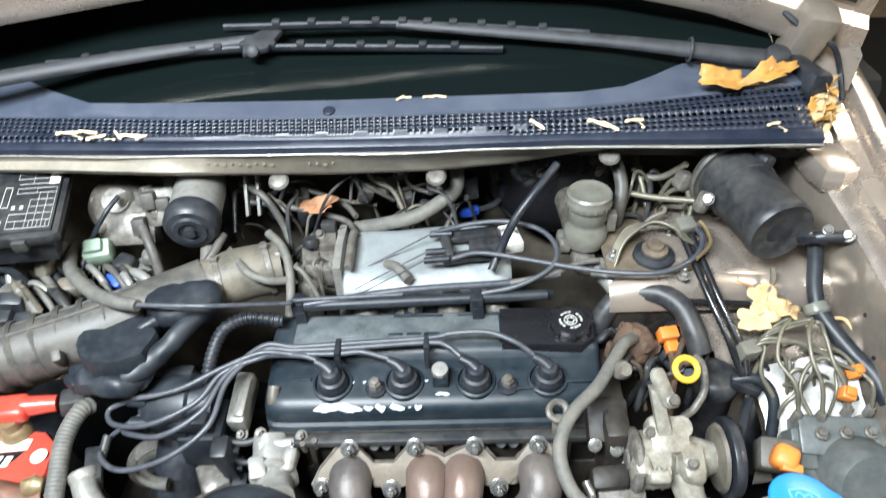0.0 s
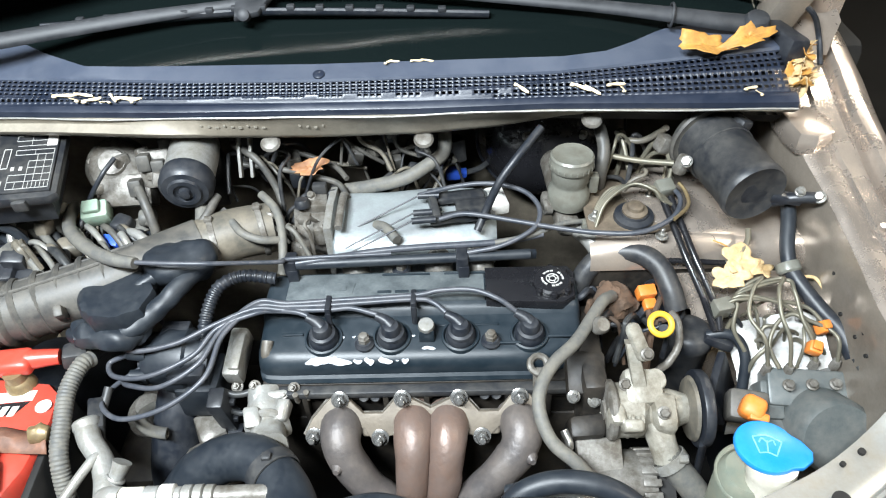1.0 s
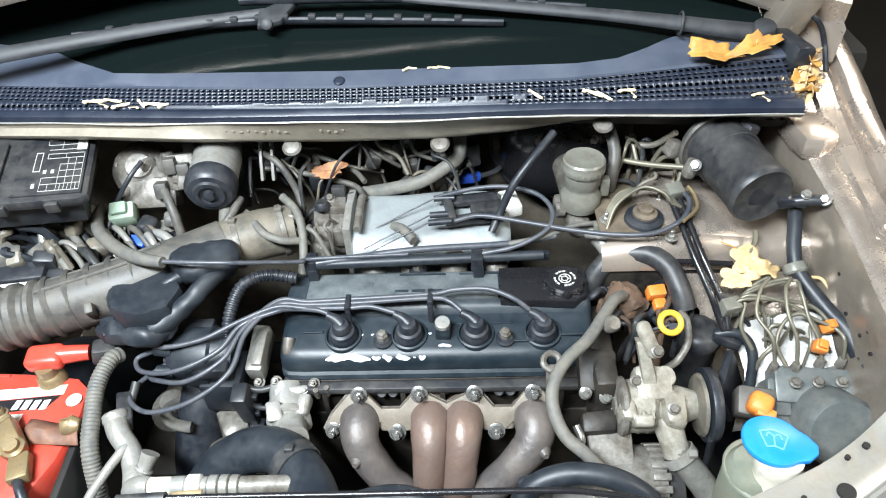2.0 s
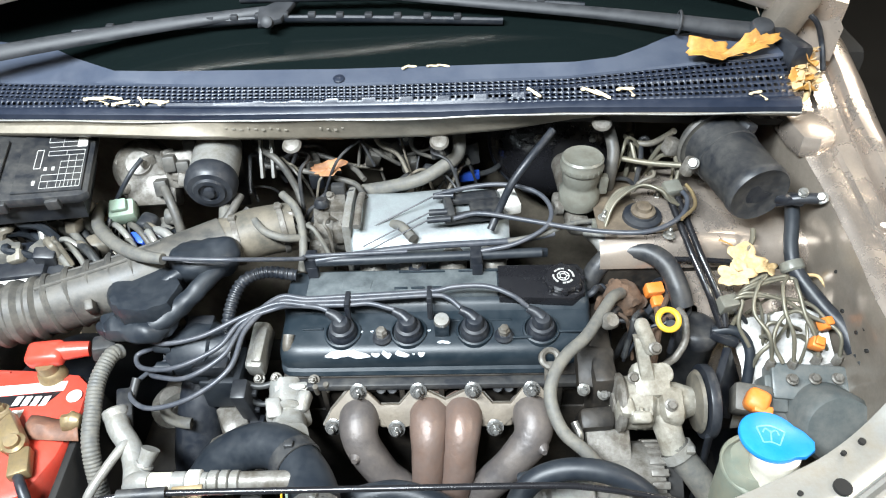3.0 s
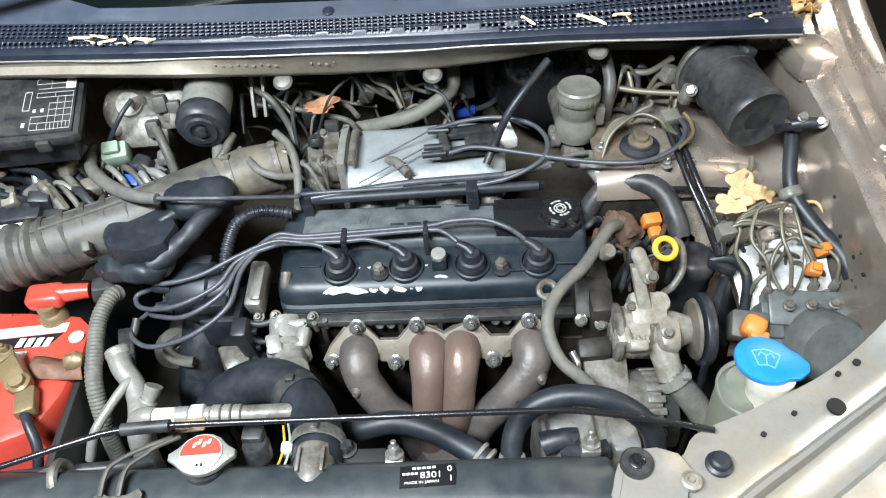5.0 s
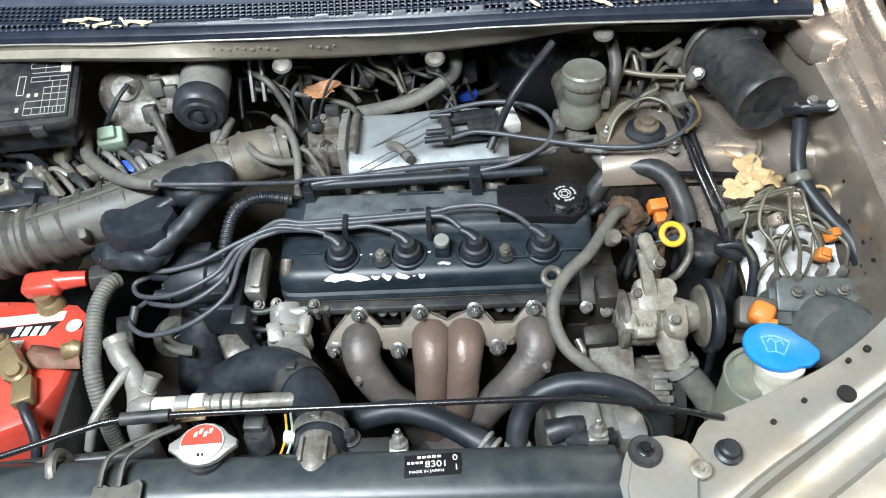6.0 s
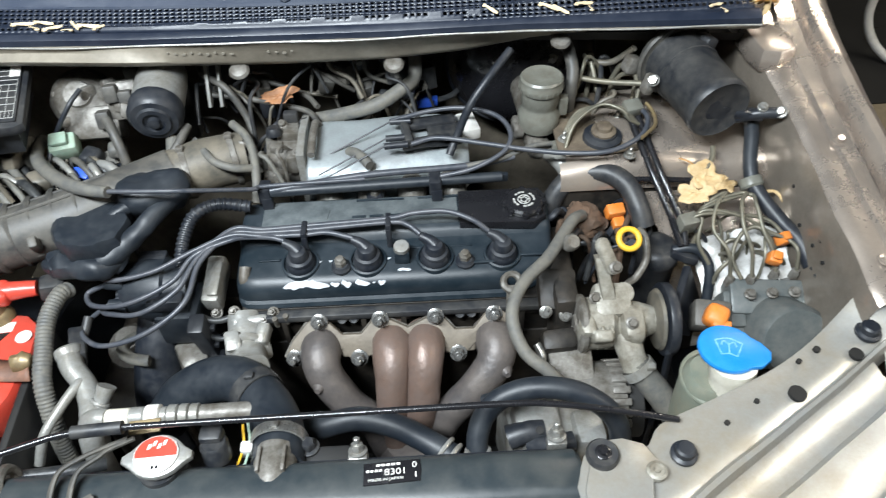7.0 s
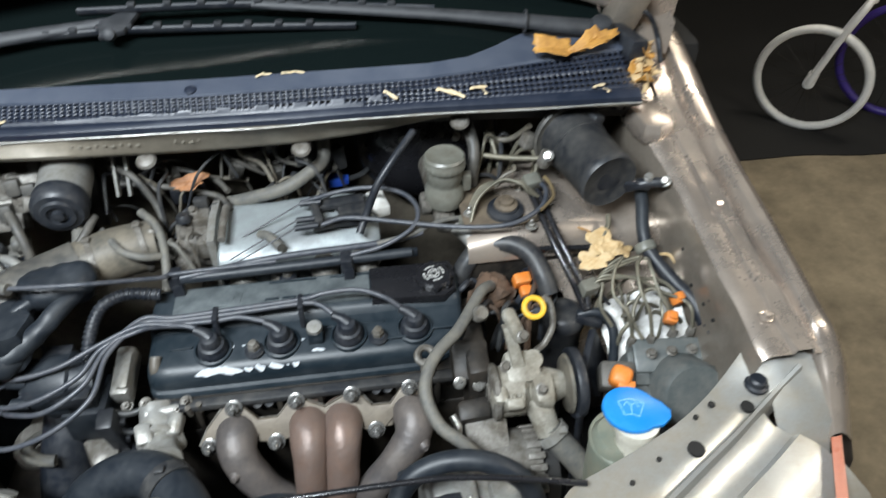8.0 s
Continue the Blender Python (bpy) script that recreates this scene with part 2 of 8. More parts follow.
def prism(bm, outline, z0, z1, bevel=0.002, m=None):
    """A plate: an outline in xy between two heights, then moved by m."""
    low = [bm.verts.new((x, y, z0)) for x, y in outline]
    high = [bm.verts.new((x, y, z1)) for x, y in outline]
    k = len(outline)
    fs = [bm.faces.new(high), bm.faces.new(low[::-1])]
    for i in range(k):
        fs.append(bm.faces.new((low[i], low[(i + 1) % k], high[(i + 1) % k], high[i])))
    bmesh.ops.recalc_face_normals(bm, faces=fs)
    vs = low + high
    if bevel:
        es = {e for f in fs[:2] for e in f.edges}
        made = bmesh.ops.bevel(bm, geom=list(es), offset=bevel, segments=2, affect="EDGES", profile=0.5)
        vs = list({v for f in made["faces"] for v in f.verts} | {v for v in vs if v.is_valid})
    if m:
        bmesh.ops.transform(bm, matrix=m, verts=vs)
    return bm


def loft(bm, sections, closed=False, cap=True):
    """Skin a list of equally long rows of points."""
    rows = [[bm.verts.new(p) for p in s] for s in sections]
    k = len(rows[0])
    for a, b in zip(rows, rows[1:]):
        for i in range(k if closed else k - 1):
            bm.faces.new((a[i], a[(i + 1) % k], b[(i + 1) % k], b[i]))
    if closed and cap:
        bm.faces.new(rows[0][::-1])
        bm.faces.new(rows[-1])
    bmesh.ops.recalc_face_normals(bm, faces=list(bm.faces))
    return bm


def torus(bm, c, axis, R, r, seg=28, side=10, arc=1.0):
    d = Vector(axis).normalized()
    u = d.orthogonal().normalized()
    w = d.cross(u)
    c = Vector(c)
    rings = []
    for i in range(seg + (arc < 1)):
        a = 2 * math.pi * arc * i / seg
        o = u * math.cos(a) + w * math.sin(a)
        rings.append([bm.verts.new(c + o * (R + r * math.cos(2 * math.pi * s / side)) + d * r * math.sin(2 * math.pi * s / side)) for s in range(side)])
    pairs = list(zip(rings, rings[1:] + rings[:1])) if arc >= 1 else list(zip(rings, rings[1:]))
    for a, b in pairs:
        for s in range(side):
            bm.faces.new((a[s], a[(s + 1) % side], b[(s + 1) % side], b[s]))
    return bm


def hexbolt(bm, base, axis, r=0.008, h=0.007, washer=0.0115, stud=0.0):
    """A hexagon head or nut with its washer, and the stud end where there is one."""
    lathe(bm, base, axis, [(washer, 0), (washer, 0.0016), (washer * 0.9, 0.0022)], 18)
    d = Vector(axis).normalized()
    lathe(bm, Vector(base) + d * 0.0018, axis, [(r, 0), (r, h * 0.82), (r * 0.82, h)], 6)
    if stud:
        lathe(bm, Vector(base) + d * h, axis, [(r * 0.5, 0), (r * 0.5, stud), (r * 0.35, stud + 0.001)], 10)
    return bm


def noisy(bm, amp, scale, verts=None):
    """Small unevenness of a cast or pressed form."""
    for v in verts or bm.verts:
        v.co += noise.noise_vector(v.co * scale) * amp
    return bm


def part(name, bm, material, parent=None, label="", angle=38):
    """Links a bmesh as ONE mesh under a thing or a part."""
    me = bpy.data.meshes.new(name)
    bm.normal_update()
    bm.to_mesh(me)
    bm.free()
    for p in me.polygons:
        p.use_smooth = True
    me.set_sharp_from_angle(angle=radians(angle))
    me.materials.append(material)
    ob = new(name, me)
    if parent:
        ob.parent = parent
        if parent.type == "EMPTY":
            ob.matrix_parent_inverse = Matrix.Translation(-parent.location)
    if label:
        ob["label"] = label
    return ob


def thing(name, base, label, category, group="", kind=""):
    ob = new(name)
    ob.empty_display_size = 0.02
    ob.location = base
    return tagged(ob, label, category, group, kind)


def solo(name, bm, material, label, category, group="", kind="", angle=38):
    return tagged(part(name, bm, material, None, "", angle), label, category, group, kind)


B = bmesh.new


def interp(x, xs, ys):
    """Smooth interpolation along a few known stations."""
    return float(np.interp(x, xs, ys))


# ---- garage ----
bm = B()
box(bm, (0, 1.0, -0.05), (9.0, 9.0, 0.1), 0)
solo("floor", bm, M_concrete, "stained brown concrete garage floor", "floor", kind="structure")
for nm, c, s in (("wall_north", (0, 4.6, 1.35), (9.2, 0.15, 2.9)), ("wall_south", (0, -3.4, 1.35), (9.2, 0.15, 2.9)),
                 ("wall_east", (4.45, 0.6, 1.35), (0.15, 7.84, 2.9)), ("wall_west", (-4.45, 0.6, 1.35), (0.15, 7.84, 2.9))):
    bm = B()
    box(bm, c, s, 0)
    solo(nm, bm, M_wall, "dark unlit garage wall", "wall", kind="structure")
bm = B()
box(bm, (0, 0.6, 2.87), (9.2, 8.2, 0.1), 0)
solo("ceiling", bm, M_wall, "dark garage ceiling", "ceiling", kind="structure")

# ---- the car: its shell round the engine bay ----
car = thing("car", (0, 0.6, 0), "beige metallic car with its bonnet open, parked in a garage", "car")

# cowl stations along x: front lip, top of the grille, edge of the glass
LX = [-0.85, -0.66, -0.35, 0.0, 0.18, 0.46, 0.52]
LY, LZ = [0.285, 0.257, 0.236, 0.226, 0.219, 0.188, 0.186], [1.03, 1.04, 1.041, 1.042, 1.048, 1.058, 1.058]
GX = [-0.85, -0.68, -0.35, -0.14, 0.186, 0.482, 0.52]
GY, GZ = [0.345, 0.317, 0.272, 0.257, 0.256, 0.27, 0.274], [1.055, 1.06, 1.068, 1.071, 1.073, 1.09, 1.09]
WX = [-0.85, -0.62, -0.56, -0.49, -0.42, -0.144, 0.20, 0.26, 0.30, 0.345, 0.46, 0.52]
WY, WZ = [0.44, 0.385, 0.345, 0.306, 0.30, 0.29, 0.275, 0.283, 0.301, 0.328, 0.35, 0.355], [1.09, 1.085, 1.082, 1.08, 1.08, 1.08, 1.088, 1.09, 1.094, 1.099, 1.102, 1.103]


def cowl(x, v):
    """A place on the cowl: v 0 at the front lip, 1 at the grille's top, 2 at the glass."""
    lip = Vector((x, interp(x, LX, LY), interp(x, LX, LZ)))
    top = Vector((x, interp(x, GX, GY), interp(x, GX, GZ)))
    if v <= 1:
        return lip.lerp(top, v)
    return top.lerp(Vector((x, interp(x, WX, WY), interp(x, WX, WZ))), v - 1)


XS = [-0.85 + 1.35 * i / 90 for i in range(91)]
bm = B()
loft(bm, [[cowl(x, 0) + Vector((0, 0.006, -0.014)), cowl(x, 0) + Vector((0, -0.003, -0.008)), cowl(x, 0) + Vector((0, -0.003, 0.002)), cowl(x, 0.06) + Vector((0, 0, 0.005)), cowl(x, 0.16) + Vector((0, 0, 0.003)), cowl(x, 0.2)] for x in XS])
cowl_panel = part("cowl_panel", bm, M_cowl, car, "black plastic cowl panel with a grille, scattered with seeds and leaves")

# lattice of the grille: rows of small square holes between ribs
COLS, ROWS_G = 149, 6
bm = B()
us = []
for i in range(COLS):
    x0 = -0.85 + 1.345 * i / COLS
    us += [x0, x0 + 1.345 / COLS * 0.36]
us.append(0.495)
vs = [0.2]
for j in range(ROWS_G):
    v0 = 0.24 + 0.74 * j / ROWS_G
    vs += [v0 + 0.05, v0 + 0.115]
vs.append(1.0)
wave = lambda x, v: 0.0035 * math.exp(-((v - 0.58 - 0.12 * math.tanh(9 * (x - 0.14)) + 0.14 * math.exp(-((x + 0.45) / 0.2) ** 2)) / 0.09) ** 2)
gv = [[bm.verts.new(cowl(x, v) + Vector((0, 0, wave(x, v)))) for v in vs] for x in us]
for i in range(len(us) - 1):
    for j in range(len(vs) - 1):
        blank = (j == 3 and (i // 2) % 6 > 3 and -0.5 < us[i] < 0.12) or (j in (1,) and us[i] < 0.1 and us[i] > -0.45) or (j == 3 and us[i] < -0.5 and (i // 2) % 3 == 0)
        if i % 2 == 1 and j % 2 == 1 and not blank:
            continue
        bm.faces.new((gv[i][j], gv[i + 1][j], gv[i + 1][j + 1], gv[i][j + 1]))
grille = part("grille", bm, M_cowl, cowl_panel, "black plastic air grille with rows of square holes")
sol = grille.modifiers.new("thickness", "SOLIDIFY")
sol.thickness, sol.offset = 0.002, -1
bm = B()
loft(bm, [[cowl(x, 1), cowl(x, 1.04) + Vector((0, 0, 0.003)), cowl(x, 1.5) + Vector((0, 0, 0.003)), cowl(x, 1.97) + Vector((0, 0, 0.002)), cowl(x, 2.0)] for x in XS])
part("upper_panel", bm, M_lip, cowl_panel, "faded blue-grey upper cowl plastic")
bm = B()
lathe(bm, cowl(-0.143, 1.3) + Vector((0, 0, 0.002)), (0, -0.25, 1), [(0.0085, 0), (0.0085, 0.003), (0.006, 0.0045)], 18)
part("clip", bm, M_cowl, cowl_panel, "round plastic clip")
# near-black sheet under the grille, standing in for the shade in the well
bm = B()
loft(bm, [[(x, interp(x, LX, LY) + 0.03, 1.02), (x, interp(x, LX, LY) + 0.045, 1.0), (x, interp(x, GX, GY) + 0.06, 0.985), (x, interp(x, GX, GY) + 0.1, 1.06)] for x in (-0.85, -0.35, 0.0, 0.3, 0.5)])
part("cowl_well_shade", bm, M_dark, car)

# painted bulkhead strip under the lip, with its seam
PX = [-0.85, -0.53, -0.38, -0.22, -0.15, 0.0, 0.106, 0.2, 0.3, 0.52]
PY, PZ = [0.262, 0.237, 0.222, 0.238, 0.243, 0.243, 0.243, 0.236, 0.215, 0.180], [1.008, 1.011, 1.011, 0.996, 0.991, 0.992, 1.0, 1.02, 1.039, 1.048]
bm = B()
rows = []
for x in XS:
    lip = cowl(x, 0)
    lo = Vector((x, interp(x, PX, PY), interp(x, PX, PZ)))
    rows.append([lip + Vector((0, 0.02, -0.006)), lip + Vector((0, -0.005, -0.007)), lip + Vector((0, -0.0055, -0.0085)), lip + Vector((0, -0.004, -0.0105)), lip.lerp(lo, 0.5) + Vector((0, 0.003 * math.sin(x * 9), -0.002)), lo + Vector((0, -0.002, 0.005)), lo, lo + Vector((0, 0.006, -0.006)), lo + Vector((0, 0.05, -0.012))])
loft(bm, rows)
bulk = part("bulkhead_strip", bm, M_panel, car, "dusty beige painted bulkhead strip with faint writing")
bm = B()
for k, x in enumerate([-0.315 + 0.011 * i for i in range(9)] + [-0.175 + 0.011 * i for i in range(4)]):
    lip, lo = cowl(x, 0), Vector((x, interp(x, PX, PY), interp(x, PX, PZ)))
    c = lip.lerp(lo, 0.5 + 0.03 * (k % 3)) + Vector((0, -0.0022 + 0.003 * math.sin(x * 9), -0.0005))
    box(bm, c, (0.0032 + 0.001 * (k % 3), 0.0006, 0.0028 + 0.001 * (k % 2)), 0, (8, 0, 0))
tagged(part("stamped_writing", bm, M_faint, bulk, "faint pale writing, unreadable"), kind="stuff")
bm = B()
for x in (-0.225, 0.0, 0.24):
    lo = Vector((x, interp(x, PX, PY), interp(x, PX, PZ)))
    bm = B()
    lathe(bm, lo + Vector((0, 0.002, -0.015)), (0, -0.5, 1), [(0.014, 0), (0.015, 0.003), (0.012, 0.007), (0.006, 0.0085)], 16)
    part("seal_clip", bm, M_aludirty, bulk, "pale round clip")
# bare folded edge of the sheet metal under the cowl's lip
bm = B()
tube(bm, [cowl(x, 0) + Vector((0, -0.0065 + 0.0012 * math.sin(31 * x), -0.0068 + 0.001 * math.sin(17 * x))) for x in XS[::3]], 0.0014, 6, 2)
part("seam_edge", bm, M_alu, bulk, "bright bare metal edge")
# firewall
bm = B()
loft(bm, [[(x, 0.30, 0.99), (x, 0.40, 0.97), (x, 0.43, 0.8), (x, 0.40, 0.35)] for x in (-0.85, -0.3, 0.1, 0.56)])
part("firewall", bm, M_firewall, car, "dark grimy beige firewall")
# glass and the dark cabin behind it
bm = B()
gl = []
for x in XS[2:]:
    w = cowl(x, 2)
    gl.append([w + Vector((0, -0.004 + 0.66 * f, -0.004 + (0.262 - 0.08 * x * x) * f)) for f in (0, 0.01, 0.1, 0.2, 0.35, 0.5, 0.7, 1)])
loft(bm, gl)
glass = part("windscreen", bm, M_glass, car, "dark windscreen glass")
gs = glass.modifiers.new("thickness", "SOLIDIFY")
gs.thickness = 0.005
bm = B()
box(bm, (-0.1, 1.05, 0.98), (1.6, 1.3, 0.1), 0.02)
part("dashboard", bm, M_mattblack, car, "black dashboard")
# right wing: apron, ledge with flange, outer skin
YS = [0.40 - 0.585 * i / 52 for i in range(53)]
AY = [-0.26, -0.19, -0.16, -0.02, 0.10, 0.20, 0.24, 0.30, 0.40]
AX, AZ = [0.565, 0.548, 0.543, 0.542, 0.531, 0.513, 0.506, 0.515, 0.53], [0.86, 0.905, 0.915, 0.942, 0.972, 1.004, 1.015, 1.025, 1.04]
OX, OZ = [0.643, 0.655, 0.648, 0.632, 0.625, 0.624, 0.626, 0.632, 0.64], [0.835, 0.895, 0.925, 0.972, 1.0, 1.024, 1.033, 1.045, 1.06]
bm = B()
rows = []
for y in YS:
    xi, zl = interp(y, AY, AX), interp(y, AY, AZ)
    xo, zo = interp(y, AY, OX), interp(y, AY, OZ)
    w = xo - xi
    rows.append([(xi - 0.004, y, 0.45), (xi + 0.004, y, zl - 0.11), (xi - 0.002, y, zl - 0.03), (xi, y, zl - 0.006), (xi + 0.006, y, zl), (xi + w * 0.2, y, zl + 0.002), (xi + w * 0.36, y, zl + 0.001), (xi + w * 0.39, y, zl + 0.007), (xi + w * 0.6, y, zl + 0.008), (xi + w * 0.63, y, zl - 0.002), (xi + w * 0.74, y, zl - 0.002)])
loft(bm, [r[:4] for r in rows])
bmesh.ops.subdivide_edges(bm, edges=[e for e in bm.edges if abs(e.verts[0].co.y - e.verts[1].co.y) < 1e-5 and e.calc_length() > 0.03], cuts=4, use_grid_fill=True)
noisy(bm, 0.0035, 14)
# upright wall gets the darkened paint, the lit ledge the bright one
apron = part("inner_wing", bm, M_paintshade, car, "dusty beige inner wing, its wall's shade put into the colour, with small dark holes")
bm = B()
loft(bm, [r[3:] for r in rows])
noisy(bm, 0.0035, 14)
noisy(bm, 0.0006, 40)
ledge = part("wing_ledge", bm, M_paint, car, "shiny beige pressed ledge of the wing with bolts")
bm = B()
prism(bm, [(0.500, 0.242), (0.503, 0.200), (0.508, 0.168), (0.530, 0.160), (0.556, 0.176), (0.560, 0.214), (0.552, 0.238)], 0.985, 1.0215, 0.007)
noisy(bm, 0.002, 40)
part("wing_step", bm, M_paint, ledge, "shiny pressed step in the wing ledge")
bm = B()
rows = []
for y in YS + [-0.20, -0.215, -0.23, -0.245, -0.258]:
    xi, xo, zo = interp(y, AY, AX), interp(y, AY, OX), interp(y, AY, OZ)
    w = xo - xi
    rows.append([(xi + w * 0.70, y, zo - 0.03), (xi + w * 0.72, y, zo - 0.008), (xi + w * 0.77, y, zo - 0.001), (xi + w * 0.88, y, zo + 0.001), (xo, y, zo - 0.006), (xo + 0.012, y, zo - 0.02), (xo + 0.035, y, zo - 0.07), (xo + 0.05, y, zo - 0.16), (xo + 0.055, y, zo - 0.3), (xo + 0.04, y, zo - 0.5)])
loft(bm, rows)
part("outer_wing", bm, M_paint, car, "beige metallic outer wing")
for x, y in ((0.557, 0.188), (0.545, 0.223), (0.578, 0.04), (0.572, -0.135), (0.583, 0.33)):
    bm = B()
    hexbolt(bm, (x, y, interp(y, AY, AZ) + 0.003), (0.05, -0.1, 1), 0.006, 0.006, 0.0095)
    part("wing_bolt", bm, M_paint, ledge)
bm = B()
lathe(bm, (0.52, 0.235, 1.018), (0, -0.1, 1), [(0.011, 0), (0.012, 0.002), (0.005, 0.0025)], 18)
part("wing_plug", bm, M_dark, apron)
# small near-black discs stand for the shade in the wing's holes
for y, dz in ((0.03, 0.06), (-0.01, 0.085), (-0.035, 0.05), (-0.05, 0.075), (-0.06, 0.055), (-0.08, 0.07)):
    bm = B()
    lathe(bm, (interp(y, AY, AX) + 0.003, y, interp(y, AY, AZ) - dz), (-1, 0, 0.05), [(0.0026, 0), (0.0026, 0.0042)], 10)
    part("wing_hole_disc", bm, M_dark, apron)
# left inner wing, plain
bm = B()
box(bm, (-0.80, 0.05, 0.72), (0.03, 0.72, 0.5), 0.006)
part("left_inner_wing", bm, M_paintshade, car)
# near-black sheet closing the bay's bottom, deep shade put into its colour
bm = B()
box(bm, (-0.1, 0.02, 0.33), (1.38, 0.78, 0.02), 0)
part("bay_bottom_shade", bm, M_dark, car)

# strut tower
bm = B()
rows = []
for k in range(13):
    f = k / 12
    x = 0.245 + 0.305 * f
    dome = 0.022 * math.sin(math.pi * min(1, f * 1.25)) if f < 0.8 else 0.01
    rows.append([(x, 0.30, 0.86), (x, 0.27, 0.885 + dome * 0.6), (x, 0.20, 0.885 + dome), (x, 0.135, 0.878 + dome), (x, 0.113, 0.869 + dome * 0.7), (x, 0.100, 0.850), (x, 0.106, 0.845)])
loft(bm, rows)
tower = part("strut_tower", bm, M_paint, car, "beige painted strut tower with a streak of light at the front edge")
# rounded strip added along the front edge to catch a bright light streak
bm = B()
rows = []
for k in range(13):
    f = k / 12
    x = 0.235 + 0.305 * f
    dome = 0.015 * math.sin(math.pi * min(1, f * 1.25)) if f < 0.8 else 0.007
    rows.append([(x, 0.122, 0.8765 + dome), (x, 0.112, 0.872 + dome), (x, 0.101, 0.863 + 0.5 * dome), (x, 0.0965, 0.850), (x, 0.0965, 0.844)])
loft(bm, rows)
part("highlight_edge", bm, M_paint, tower, "shiny paint strip shaped to catch a streak of light along the tower's front edge")
# wall below the tower: the gap's shade is put into its near-black colour
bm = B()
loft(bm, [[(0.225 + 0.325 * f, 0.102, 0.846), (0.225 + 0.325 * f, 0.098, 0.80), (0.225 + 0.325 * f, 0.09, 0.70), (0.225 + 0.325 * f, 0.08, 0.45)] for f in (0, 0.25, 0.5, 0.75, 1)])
part("shaded_tower_wall", bm, M_ironshade, tower, "grimy tower wall, coloured near-black for the shade in the gap")
bm = B()
prism(bm, [(0.232, 0.128), (0.25, 0.122), (0.30, 0.118), (0.345, 0.122), (0.372, 0.14), (0.38, 0.17), (0.372, 0.21), (0.36, 0.25), (0.30, 0.27), (0.25, 0.262), (0.232, 0.22)], 0.8965, 0.9015, 0.002, pose(0, 0, -0.004, 0, 0, 0))
part("mount_plate", bm, M_grime, tower, "grimy brown mount plate")
bm = B()
lathe(bm, (0.300, 0.15, 0.897), (0, -0.05, 1), [(0.029, 0), (0.028, 0.007), (0.020, 0.010), (0.019, 0.013)], 28)
part("mount_rubber", bm, M_rubber, tower, "black rubber mount ring")
bm = B()
lathe(bm, (0.300, 0.15, 0.909), (0, -0.05, 1), [(0.018, 0), (0.018, 0.004), (0.012, 0.007), (0.011, 0.012), (0.006, 0.014)], 20)
part("mount_nut", bm, M_grime, tower, "grimy brown mount nut")
for a in (60, 180, 300):
    bm = B()
    hexbolt(bm, (0.302 + 0.058 * math.cos(radians(a)), 0.152 + 0.05 * math.sin(radians(a)), 0.897), (0, -0.05, 1), 0.006, 0.006, 0.009, 0.008)
    part("mount_bolt", bm, M_steel, tower)
# lower ledges of the inner wing in front of the tower: bright folded steel
bm = B()
loft(bm, [[(0.355 + 0.18 * f, 0.095, 0.838), (0.355 + 0.18 * f, 0.082, 0.833), (0.36 + 0.18 * f, 0.072, 0.826), (0.36 + 0.18 * f, 0.064, 0.812), (0.375 + 0.17 * f, 0.052, 0.806), (0.375 + 0.17 * f, 0.042, 0.795), (0.39 + 0.16 * f, 0.04, 0.765), (0.39 + 0.16 * f, 0.04, 0.6)] for f in (0, 0.2, 0.4, 0.6, 0.8, 1)])
part("wing_ledge", bm, M_paint, car)
bm = B()
loft(bm, [[(0.425 + 0.115 * f, y, 0.782 + 0.42 * (0.115 * f - 0.035) + 0.53 * (y + 0.01) - drop) for y, drop in ((0.03, 0), (0.02, 0.002), (0.008, 0), (-0.008, 0.003), (-0.024, 0), (-0.042, 0.002), (-0.05, 0.02), (-0.054, 0.09))] for f in (0, 0.15, 0.3, 0.45, 0.6, 0.75, 0.9, 1)])
noisy(bm, 0.007, 26)
part("heat_shield", bm, M_foil, car, "crumpled bright foil shield")

# headlamp support panel along the front right corner
IN = [(0.185, -0.345, 0.826), (0.205, -0.305, 0.83), (0.262, -0.308, 0.83), (0.288, -0.280, 0.831), (0.346, -0.257, 0.834), (0.398, -0.237, 0.838), (0.4475, -0.2145, 0.842), (0.502, -0.181, 0.853), (0.562, -0.139, 0.895)]
OUT = [(0.19, -0.445, 0.82), (0.215, -0.44, 0.82), (0.275, -0.392, 0.824), (0.335, -0.350, 0.827), (0.40, -0.3105, 0.831), (0.45, -0.2795, 0.835), (0.503, -0.2475, 0.84), (0.548, -0.219, 0.85), (0.602, -0.190, 0.882)]
bm = B()
rows = []
for a, b in zip(smooth_path(IN, 4), smooth_path(OUT, 4)):
    d = (b - a)
    n = Vector((0, 0, 1))
    rows.append([a + n * -0.05 + d * 0.04, a + n * -0.006, a, a + d * 0.1 + n * 0.002, a + d * 0.5 + n * 0.003, a + d * 0.86, a + d * 0.88 - n * 0.001, a + d * 0.90 + n * 0.001, a + d * 0.93 + n * 0.006, b + n * 0.006, b + d * 0.05 - n * 0.004, b + d * 0.1 - n * 0.03])
loft(bm, rows)
tie = part("front_panel", bm, M_tie, car, "dusty silver-beige headlamp support panel with holes, stained brown")
bm = B()
